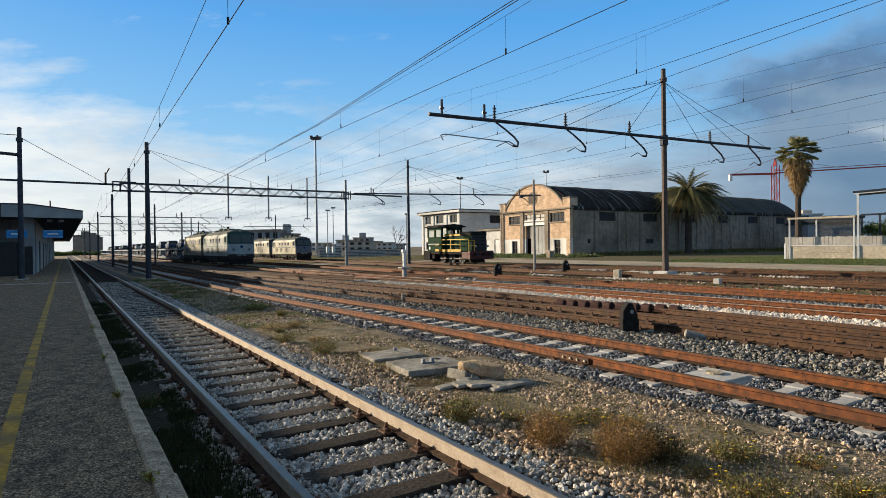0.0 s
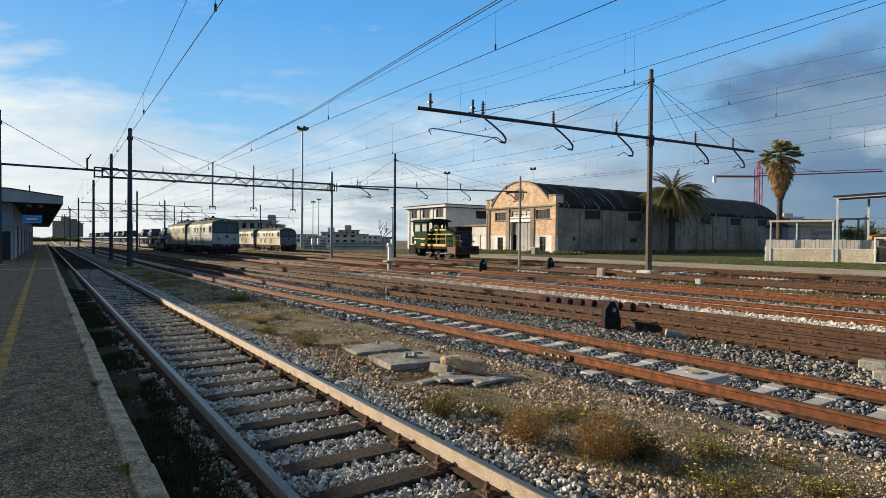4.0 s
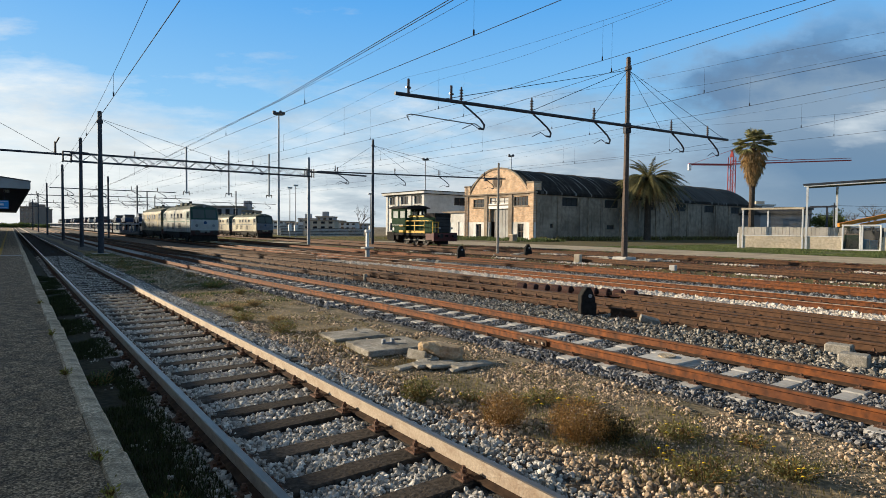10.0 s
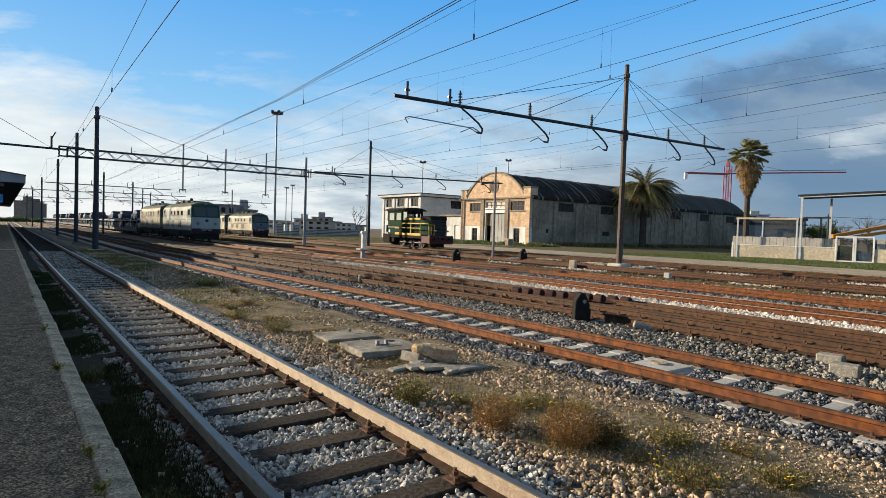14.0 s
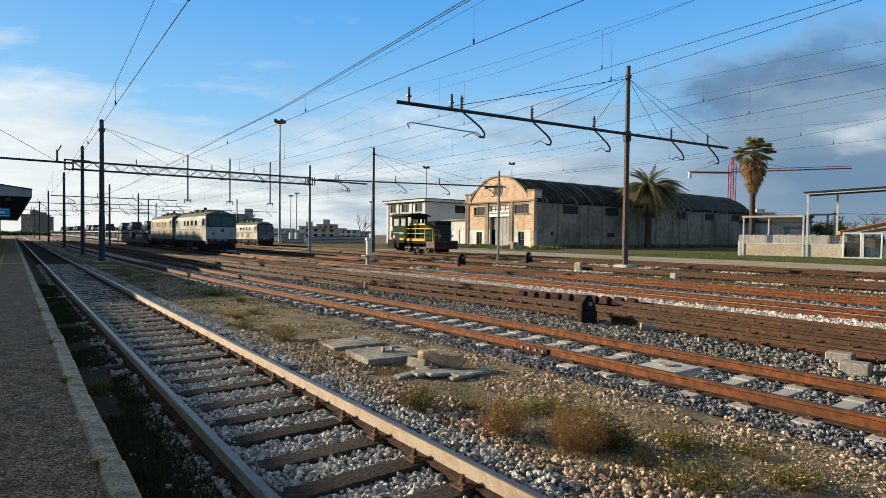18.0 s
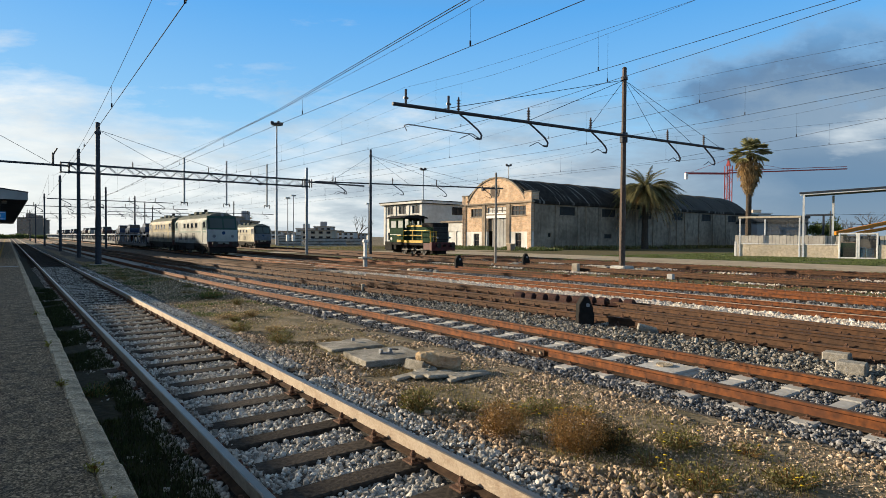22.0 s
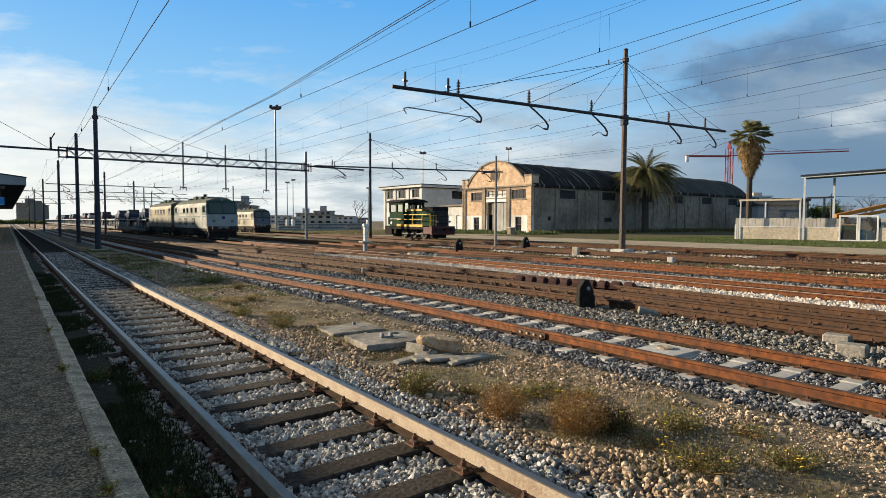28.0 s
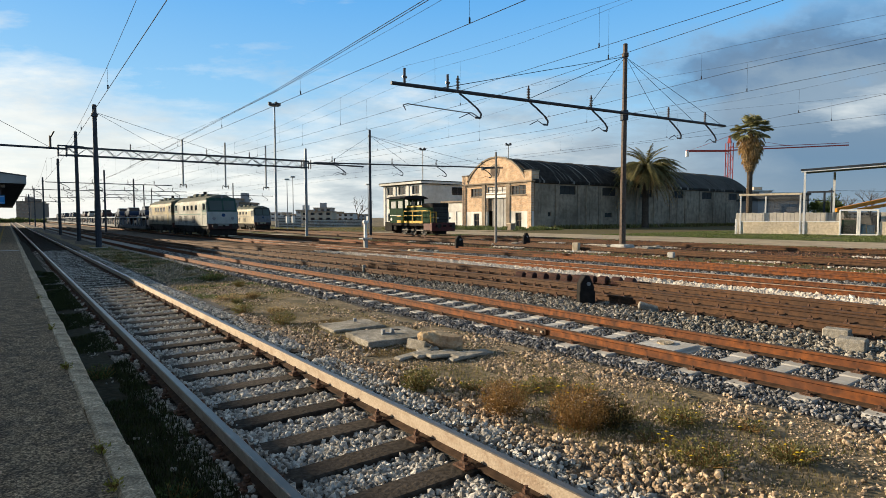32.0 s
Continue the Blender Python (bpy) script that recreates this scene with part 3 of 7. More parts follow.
def off_sleepers(key, phase, half, length=1.3, step=0.6):
    """Keeps stones out of the sleepers of a track."""
    def keep(P):
        c = np.interp(P[:, 1], np.arange(-5, 60, 0.5), smooth_path(TRACKS[key], list(np.arange(-5, 60, 0.5))))
        d = np.abs((P[:, 1] - phase + step / 2) % step - step / 2)
        r = np.abs(np.abs(P[:, 0] - c) - 0.7525)
        return ((d > half) | (np.abs(P[:, 0] - c) > length)) & (r > 0.085)
    return keep


def patchy(scale, cut, seed):
    def keep(P):
        return np.array([noise.noise((p[0] * scale, p[1] * scale, seed)) for p in P]) > cut
    return keep



# ---- masts, gantry and wires ----
def spot(u, d):
    """The plan place at depth d along the heading of the view, u to its right per metre of depth."""
    return (0.599 + 0.801 * u) * d, (0.801 - 0.599 * u) * d


M_porc = plain("brown_porcelain", (0.05, 0.028, 0.02), 0.35)


def tube(pts, r, seg=6):
    bm = bmesh.new()
    for a, b in zip(pts, pts[1:]):
        cyl(bm, a, b, r, seg=seg)
    return bm


def mast(x, y, z0, top, r, m, label, steps=3, foot=True):
    t = thing("catenary_mast", x, y, 0, 0, label, "mast", "catenary masts")
    h = top - z0
    for i in range(steps):
        a, b = z0 + h * i / steps, z0 + h * (i + 1) / steps
        part("tube", C((0, 0, a), (0, 0, b), r * (1 - 0.13 * i), r * (0.96 - 0.13 * i), 10), m, t)
    part("cap", C((0, 0, top - 0.02), (0, 0, top + 0.05), r * 0.8, r * 0.5, 10), m, t)
    part("collar", C((0, 0, top - 0.75), (0, 0, top - 0.55), r * 1.05, seg=10), m, t)
    if foot:
        part("concrete_foot", B(-0.55, 0.55, -0.55, 0.55, -0.3, z0 + 0.06, bev=0.08), M_conc, t, "weathered concrete foot")
    return t


def cantilever(par, x, y, z, s=1.0, m=None):
    """An arm hanging from a beam: upright insulator, knee and S-shaped steady arm, pointing along -x of the picture's depth."""
    m = m or M_mast
    bm = bmesh.new()
    cyl(bm, (x, y, z), (x, y, z + 0.8 * s), 0.045 * s)
    for k in range(4):
        cyl(bm, (x, y, z + (0.15 + 0.15 * k) * s), (x, y, z + (0.2 + 0.15 * k) * s), 0.10 * s)
    part("insulator", bm, M_porc, par)
    part("arm", tube([(x + 0.1, y, z - 0.08), (x + 0.65 * s, y, z - 0.35 * s), (x + 1.35 * s, y, z - 0.75 * s), (x + 1.6 * s, y, z - 1.0 * s), (x + 1.55 * s, y, z - 1.22 * s), (x + 1.2 * s, y, z - 1.22 * s)], 0.055 * s), m, par)
    part("steady_arm", tube([(x + 1.2 * s, y, z - 1.22 * s), (x + 0.75 * s, y, z - 1.05 * s), (x + 0.1 * s, y, z - 1.35 * s)], 0.022 * s, 5), m, par)


# the tall mast with its long tubular beam
tall = mast(31.0, 22.4, 0.2, 12.65, 0.19, M_mastb, "tall brown tubular steel mast with a long cross beam", 3)
beam_ends = (-16.7, 0.55, 8.12 + 0.02), (10.0, -1.2, 8.42)


def on_beam(x):
    s = (x - beam_ends[0][0]) / (beam_ends[1][0] - beam_ends[0][0])
    return tuple(a + (b - a) * s for a, b in zip(*beam_ends))


part("cross_beam", C(*beam_ends, 0.09, seg=8), M_mast, tall, "dark tubular cross beam")
for x in (-13.0, -8.4, -3.6, 3.6, 7.6):
    cantilever(tall, *on_beam(x), 0.95)
bx, by, bz = on_beam(-13.0)
part("long_steady_arm", tube([(bx + 1.45, by, bz - 1.16), (bx + 0.9, by, bz - 0.95), (bx + 0.5, by, bz - 0.98), (bx - 2.9, by + 0.1, bz - 0.92), (bx - 3.15, by + 0.1, bz - 1.0), (bx - 3.0, by + 0.1, bz - 1.22)], 0.028, 5), M_galv, tall, "long grey steady arm with a hooked end")
for x in (-16.0, -13.6):
    p = Vector(on_beam(x))
    bm = C(p, p + Vector((0, 0, 0.75)), 0.06)
    cyl(bm, p + Vector((-0.12, 0, 0.35)), p + Vector((0.12, 0, 0.35)), 0.05)
    part("insulator", bm, M_porc, tall)
for x in (-14.2, -8.6, -3.9, 2.6, 6.4, 9.7):
    part("stay", C((0, 0, 11.9), on_beam(x), 0.016, seg=4), M_wire, tall)
part("beam_clamp", C((0, 0, 8.0), (0, 0, 8.6), 0.24, seg=10), M_mast, tall)

# the second mast with its arm towards the yard
m2 = mast(31.0, 54.1, 0.0, 11.2, 0.17, M_mast, "dark tubular mast with a cross beam and stays")
part("cross_beam", C((-4.3, 4.5, 7.9), (14.5, -5.0, 7.6), 0.075, seg=6), M_mast, m2)
for k in (-2.6, 3.2, 7.6, 12.3):
    cantilever(m2, k, -(k + 4.3) * 0.505 + 4.5, 7.9 - (k + 4.3) * 0.016, 0.9)
for k in (-3, 5, 9.5, 14):
    part("stay", C((0, 0, 10.6), (k, -(k + 4.3) * 0.505 + 4.5, 7.85 - (k + 4.3) * 0.016), 0.014, seg=4), M_wire, m2)
m3 = mast(4.9, 45.0, -0.05, 9.45, 0.19, M_mast, "dark blue-grey tubular mast standing between tracks")
for e in ((9.0, 15, 7.4), (14, 15.0, 8.0)):
    part("stay", C((0, 0, 9.0), e, 0.014, seg=4), M_wire, m3)
m0 = mast(-2.0, 40.0, 0.44, 8.9, 0.16, M_mast, "dark mast standing on the platform with a side bracket", foot=False)
part("bracket", C((0, 0, 7.4), (-3.4, 0.2, 7.6), 0.09, seg=6), M_mast, m0)
part("upper_bracket", C((0, 0, 8.5), (-3.4, 0.2, 8.5), 0.02, seg=4), M_mast, m0)
part("stay", C((0, 0, 8.4), (5.2, 20, 8.0), 0.018, seg=4), M_wire, m0)
part("base_plate", B(-0.3, 0.3, -0.3, 0.3, 0.44, 0.49, bev=0.01), M_conc, m0)
# masts further off along the tracks
for x, y, h, r in ((5.1, 83, 9.0, 0.16), (5.2, 122, 9, 0.15), (5.3, 165, 9, 0.15), (11.4, 96, 8.8, 0.14), (18.6, 118, 9, 0.15), (19.0, 160, 9, 0.15), (5.4, 210, 9, 0.15), (24, 140, 9, 0.14), (31, 170, 9.5, 0.15), (40, 130, 9.5, 0.14)):
    m = mast(x, y, -0.05, h, r, M_mast, "dark catenary mast beside far tracks", 2, False)
    if y > 90:
        w = 7.0
        part("cross_beam", C((-w, 0, 6.9), (w + 2, 0, 6.9), 0.06, seg=6), M_mast, m)
        for k in (-5.5, -1.5, 3.0, 6.5):
            cantilever(m, k, 0, 6.9, 0.8)

# lattice gantry over the tracks
gan = thing("lattice_gantry", 0, 60, 0, 0, "galvanised lattice gantry spanning the tracks on tubular posts", "gantry")
for x, m in ((5.05, M_mast), (26.35, M_galv)):
    part("post", C((x, 0, -0.05), (x, 0, 9.5), 0.17, 0.13, 10), m, gan)
for z in (7.42, 8.12):
    for dy in (-0.28, 0.28):
        part("chord", B(4.3, 26.5, dy - 0.05, dy + 0.05, z - 0.06, z + 0.06), M_mast, gan)
n = 30
for i in range(n):
    x0, x1 = 4.4 + 22 * i / n, 4.4 + 22 * (i + 1) / n
    a, b = ((x0, 7.45), (x1, 8.1)) if i % 2 else ((x0, 8.1), (x1, 7.45))
    for dy in (-0.28, 0.28):
        part("lattice_bar", C((a[0], dy, a[1]), (b[0], dy, b[1]), 0.03, seg=5), M_galv, gan)
for x in (13.75, 17.75, 21.9):
    part("hanging_post", C((x, 0, 5.0), (x, 0, 9.5), 0.085, seg=8), M_galv, gan)
    bm = bmesh.new()
    for s in (-1, 1):
        cyl(bm, (x, 0, 5.1), (x + s * 0.28, 0, 5.2), 0.045)
        cyl(bm, (x + s * 0.28, 0, 5.2), (x + s * 0.3, 0, 4.85), 0.035)
    part("clamp", bm, M_porc, gan)
for x in (9.3, 16.0, 20.2):
    cantilever(gan, x, 0, 8.15, 0.7)
for x in (3.75, 4.35):
    for dy in (-0.28, 0.28):
        part("end_frame_bar", B(x - 0.05, x + 0.05, dy - 0.05, dy + 0.05, 7.3, 8.25), M_mast, gan)
for z in (7.36, 8.18):
    part("end_frame_bar", B(3.7, 5.6, -0.36, -0.27, z - 0.06, z + 0.06), M_mast, gan)
part("side_arm", C((4.4, 0, 7.95), (-9.0, 0, 8.0), 0.09, seg=6), M_mast, gan)
for x in (26.0, 26.8):
    for dy in (-0.28, 0.28):
        part("end_frame_bar", B(x - 0.05, x + 0.05, dy - 0.05, dy + 0.05, 7.3, 8.25), M_mast, gan)
part("side_arm", C((26.4, 0, 7.95), (33.5, 0, 7.9), 0.09, seg=6), M_mast, gan)
cantilever(gan, 29.8, 0, 7.95, 0.9)
bm = C((3.2, 0, 8.0), (3.2, 0, 9.0), 0.09)
cyl(bm, (3.2, 0, 8.8), (3.5, 0, 9.4), 0.06)
part("insulator", bm, M_porc, gan)

# thin pole with a small side arm in the yard
M_pil2 = mat("dull_grey_pole_paint", (0.22, 0.20, 0.175), (0.34, 0.31, 0.275), 5, 0.8, 0, 0.1, (0.15, 0.12, 0.09), 0.5)
pole = thing("signal_pole", 28.5, 31.5, 0, 0, "slim pale steel pole with a short arm", "pole")
part("tube", C((0, 0, -0.05), (0, 0, 6.7), 0.095, 0.07, 8), M_pil2, pole)
part("arm", C((0, 0, 5.55), (-0.75, 0.55, 5.5), 0.04, seg=6), M_mast, pole)
part("lantern", B(-0.88, -0.66, 0.45, 0.65, 5.38, 5.58, bev=0.03), M_mast, pole)


def light_tower(x, y, h, r, label, heads=4):
    t = thing("light_tower", x, y, 0, 0, label, "light tower")
    part("shaft", C((0, 0, -0.05), (0, 0, h), r, r * 0.55, 10), M_galv, t)
    part("crown", C((0, 0, h - 0.2), (0, 0, h + 0.1), r * 4, seg=10), M_mast, t)
    for i in range(heads):
        a = i * 2 * math.pi / heads
        part("floodlight", B(-0.34, 0.34, -0.22, 0.22, -0.32, 0.32, bev=0.05, m=pose(math.cos(a) * r * 3.6, math.sin(a) * r * 3.6, h + 0.2, 20, 0, math.degrees(a))), M_mast, t)
    return t


light_tower(47.3, 123.7, 26.4, 0.28, "tall grey floodlight tower with a crown of lamps")
light_tower(*spot(-0.032, 190), 24, 0.25, "slim far floodlight tower in the yard")
light_tower(*spot(0.115, 210), 28, 0.28, "slim far floodlight tower behind the shed")
M_white = mat("white_paint", (0.66, 0.66, 0.64), (0.80, 0.80, 0.78), 5, 0.6, 0, 0.05, (0.5, 0.49, 0.46), 0.3)
for u, d, h in ((-0.126, 100, 7.5), (-0.265, 100, 8.4), (-0.255, 101, 8.9)):
    x, y = spot(u, d)
    lp = thing("lamp_post", x, y, 0, 0, "slim grey lamp post in the yard", "lamp post", "yard lamp posts")
    part("shaft", C((0, 0, -0.05), (0, 0, h), 0.09, 0.06, 8), M_galv, lp)
    part("head", B(-0.4, 0.4, -0.2, 0.2, h, h + 0.25, bev=0.05), M_galv, lp)
    part("box", B(-0.25, 0.25, -0.2, 0.2, 1.1, 2.2, bev=0.02), M_white, lp)


# overhead wires: a carrier and a contact wire with droppers, hung in spans
def span_z(y, z, sag, y0, L):
    s = ((y - y0) % L) / L
    return z - sag * 4 * s * (1 - s)


def wire_line(plan, zc, zm, label, sag=1.0, y0=22.4, L=52.0, r=0.0075, rm=0.0042, twin=0.0):
    """Wires along plan, keys of (y, x): contact wire at zc, and, where zm is given, a carrier that sags from zm at supports L apart."""
    t = tagged(new("overhead_line"), label, "overhead wire", "overhead lines", "structure")
    ky, kx = [k[0] for k in plan], [k[1] for k in plan]
    ys = list(np.arange(ky[0], 80, 2.0)) + list(np.arange(80, ky[-1] + 1, 6.0))

    def at(y):
        return float(np.interp(y, ky, kx))
    runs = [("contact_wire", 0.0, lambda y: span_z(y, zc, 0.05, y0, L), r)]
    if twin:
        runs.append(("contact_wire", twin, lambda y: span_z(y, zc, 0.05, y0, L), r))
    if zm:
        runs.append(("carrier_wire", 0.0, lambda y: span_z(y, zm, sag, y0, L), rm))
    for nm, off, fz, rr in runs:
        bm = bmesh.new()
        sweep(bm, [(rr * math.cos(a), rr * math.sin(a)) for a in np.arange(5) * 2 * math.pi / 5], [(at(y) + off, y, fz(y)) for y in ys])
        obj(nm, bm, M_wire, t)
    if zm:
        for y in np.arange(ky[0] + 3.0 + zm % 1 * 3, 110, 8.6):
            bm = C((at(y), y, span_z(y, zc, 0.05, y0, L)), (at(y), y, span_z(y, zm, sag, y0, L)), 0.0035, seg=4)
            cyl(bm, (at(y), y, zc - 0.03), (at(y), y, zc + 0.08), 0.02, seg=5)
            obj("dropper", bm, M_wire, t)
    return t


wire_line([(-20, 1.62), (9.5, 2.12), (20, 2.3), (45, 2.75), (60, 2.9), (210, 2.9)], 5.4, 7.1, "copper contact and carrier wires over the platform track", 1.45, 60, 58, rm=0.0055)
wire_line([(-20, 7.76), (30, 7.76), (60, 8.2), (200, 8.2)], 6.0, 8.2, "copper contact and carrier wires over the second track", 1.8, 60, 70)
wire_line([(-20, 4.44), (8, 6.2), (18, 6.92), (60, 8.0), (120, 8.0)], 6.0, None, "pair of copper contact wires leading off the second track", twin=0.07)
wire_line([(-20, 12.6), (5, 13.5), (18, 14.25), (35, 14.4), (60, 13.75), (200, 13.75)], 6.9, 8.7, "copper contact and carrier wires over the third track", 1.0)
wire_line([(-20, 9.9), (4.7, 13.95), (10.9, 14.96), (17, 15.95), (25.6, 16.3), (60, 15.95), (200, 15.95)], 6.9, 8.9, "copper contact and carrier wires over the goods track", 0.8)
wire_line([(-20, 18.9), (5, 19.4), (9, 19.55), (16.8, 20.9), (22.4, 21.8), (60, 21.9), (190, 21.9)], 6.9, 8.8, "copper contact and carrier wires over the yard track", 1.5)
wire_line([(-20, 21.4), (5, 22.3), (12, 23.4), (16, 23.7), (22.4, 24.6), (60, 22.6), (120, 22.6)], 6.9, 8.8, "copper contact and carrier wires over the inner siding", 1.2)
wire_line([(-10, 20.3), (8, 28.2), (12.7, 30.3), (22.4, 33.4), (60, 30.2), (150, 30.2)], 6.9, 8.6, "copper contact and carrier wires over a siding", 1.0)
wire_line([(-10, 33.0), (13, 33.9), (60, 34.4), (140, 34.4)], 6.9, 8.6, "copper contact and carrier wires over the shunting siding", 1.0)


# ---- locomotives and wagons ----
def glassy(name, c):
    m, n, l, b = nodes(name, 0.08)
    b.inputs["Base Color"].default_value = (*c, 1)
    b.inputs["Specular IOR Level"].default_value = 0.8
    return m


M_glass = glassy("dark_window_glass", (0.015, 0.02, 0.025))
M_locow = mat("grimy_white_paint", (0.24, 0.255, 0.225), (0.40, 0.415, 0.375), 2.5, 0.7, 0, 0.1, (0.14, 0.13, 0.10), 0.7)
M_locowl = mat("grimy_pale_grey_paint", (0.16, 0.175, 0.165), (0.28, 0.295, 0.28), 2.5, 0.6, 0, 0.1, (0.12, 0.11, 0.09), 0.7)
M_locog = mat("dark_green_paint", (0.025, 0.085, 0.070), (0.05, 0.13, 0.105), 3, 0.45, 0, 0.05)
M_locoy = mat("faded_ochre_paint", (0.15, 0.12, 0.05), (0.30, 0.235, 0.11), 2.5, 0.65, 0, 0.1, (0.08, 0.07, 0.045), 0.7)
M_locob = mat("faded_olive_grey_paint", (0.085, 0.085, 0.062), (0.16, 0.155, 0.115), 2.5, 0.65, 0, 0.1, (0.06, 0.056, 0.042), 0.7)
M_red = mat("dull_red_paint", (0.065, 0.011, 0.010), (0.11, 0.02, 0.018), 4, 0.6, 0, 0.1, (0.06, 0.02, 0.018), 0.5)
M_under = mat("sooty_underframe", (0.012, 0.011, 0.010), (0.03, 0.027, 0.025), 8, 0.85, 0, 0.2)
M_steel = mat("oily_wheel_steel", (0.025, 0.022, 0.02), (0.06, 0.054, 0.048), 10, 0.6, 0.6, 0.1)
M_cream = mat("cream_paint", (0.30, 0.265, 0.17), (0.46, 0.41, 0.29), 2, 0.6, 0, 0.05, (0.10, 0.08, 0.055), 0.7)
M_blue = mat("blue_paint", (0.02, 0.06, 0.16), (0.035, 0.10, 0.25), 3, 0.5, 0, 0.05)
M_grille = mat("dark_grille", (0.02, 0.022, 0.022), (0.05, 0.05, 0.05), 20, 0.8, 0, 0.3)


M_nose = mat("dusty_white_nose_paint", (0.62, 0.66, 0.65), (0.76, 0.79, 0.78), 3, 0.6, 0, 0.05, (0.5, 0.5, 0.47), 0.4)
M_nose_blue = mat("dull_blue_grey_paint", (0.20, 0.24, 0.30), (0.30, 0.35, 0.42), 3, 0.6, 0, 0.05)
M_band = mat("dark_grey_green_paint", (0.03, 0.045, 0.045), (0.06, 0.08, 0.08), 3, 0.5, 0, 0.05)
# teal base colour stands in for sky reflected in the windscreens
M_screen = glassy("sky_toned_windscreen_glass", (0.13, 0.18, 0.18))
M_maroon = mat("sooty_maroon_paint", (0.03, 0.012, 0.012), (0.06, 0.02, 0.018), 4, 0.7, 0, 0.1)
M_roofg = mat("sooty_roof_paint", (0.075, 0.085, 0.072), (0.17, 0.18, 0.15), 3, 0.85, 0, 0.1)


def body_x(z, W, H):
    """Half width of a coach body at height z."""
    t = min(max((z - (H - 0.95)) / 0.95, 0), 1)
    return W * math.sqrt(max(1 - t ** 2.2, 0.0)) if t else W


def nose_y(x, z, W, H):
    return 0.30 * (abs(x) / W) ** 2.6 + 0.30 * max(0, (z - H * 0.56)) ** 1.15


def end_patch(bm, x0, x1, z0, z1, W, H, off, nx=8, nz=6):
    """A patch that lies on the rounded end of a body, off metres proud of it."""
    g = [[bm.verts.new((x0 + (x1 - x0) * i / nx, nose_y(x0 + (x1 - x0) * i / nx, z0 + (z1 - z0) * j / nz, W, H) - off, z0 + (z1 - z0) * j / nz)) for i in range(nx + 1)] for j in range(nz + 1)]
    for j in range(nz):
        for i in range(nx):
            bm.faces.new((g[j][i], g[j][i + 1], g[j + 1][i + 1], g[j + 1][i]))
    bmesh.ops.solidify(bm, geom=bm.faces[:], thickness=0.02)
    return bm


def body_shell(L, W, H, z0, z1):
    """The slice between two heights of a body with two rounded ends."""
    bm = bmesh.new()
    zs = np.linspace(z0, z1, 9 if z1 > H * 0.7 else 4)
    rings = []
    for z in zs:
        w = max(body_x(z, W, H), 0.03)
        xs = [-w + 2 * w * i / 12 for i in range(13)]
        front = [(x, nose_y(x * W / max(w, 0.4) if w > 0.4 else x, z, W, H), z) for x in xs]
        back = [(x, L - nose_y(x * W / max(w, 0.4) if w > 0.4 else x, z, W, H), z) for x in reversed(xs)]
        rings.append([bm.verts.new(p) for p in front + back])
    for a, b in zip(rings, rings[1:]):
        for i in range(len(a)):
            k = (i + 1) % len(a)
            bm.faces.new((a[i], a[k], b[k], b[i]))
    bm.faces.new(rings[-1])
    bm.faces.new(list(reversed(rings[0])))
    bmesh.ops.recalc_face_normals(bm, faces=bm.faces)
    return bm


def wheel(parent, x, y, r, m=None, w=0.12):
    wh = part("wheel", C((x - w / 2, y, r), (x + w / 2, y, r), r, seg=18), m or M_steel, parent)
    s = -1 if x < 0 else 1
    part("hub", C((x, y, r), (x + s * 0.14, y, r), r * 0.28, seg=10), M_under, wh)
    return wh


def bogie(parent, y, axles=2, base=2.4):
    b = part("bogie", B(-1.15, 1.15, y - base / 2 - 0.8, y + base / 2 + 0.8, 0.42, 0.86, bev=0.08), M_under, parent)
    for i in range(axles):
        yy = y - base / 2 + base * i / (axles - 1)
        for s in (-0.76, 0.76):
            wheel(b, s, yy, 0.48)
        for s in (-1.2, 1.2):
            part("axle_box", B(s - 0.1, s + 0.1, yy - 0.2, yy + 0.2, 0.32, 0.65, bev=0.04), M_under, b)


def buffers(parent, y, d, z=1.05):
    for s in (-0.875, 0.875):
        bf = part("buffer", C((s, y, z), (s, y + d * 0.42, z), 0.11, seg=12), M_under, parent)
        part("buffer_head", C((s, y + d * 0.42, z), (s, y + d * 0.48, z), 0.24, seg=16), M_steel, bf)
    part("coupling_hook", B(-0.07, 0.07, min(y, y + d * 0.35), max(y, y + d * 0.35), z - 0.1, z + 0.1, bev=0.02), M_under, parent)


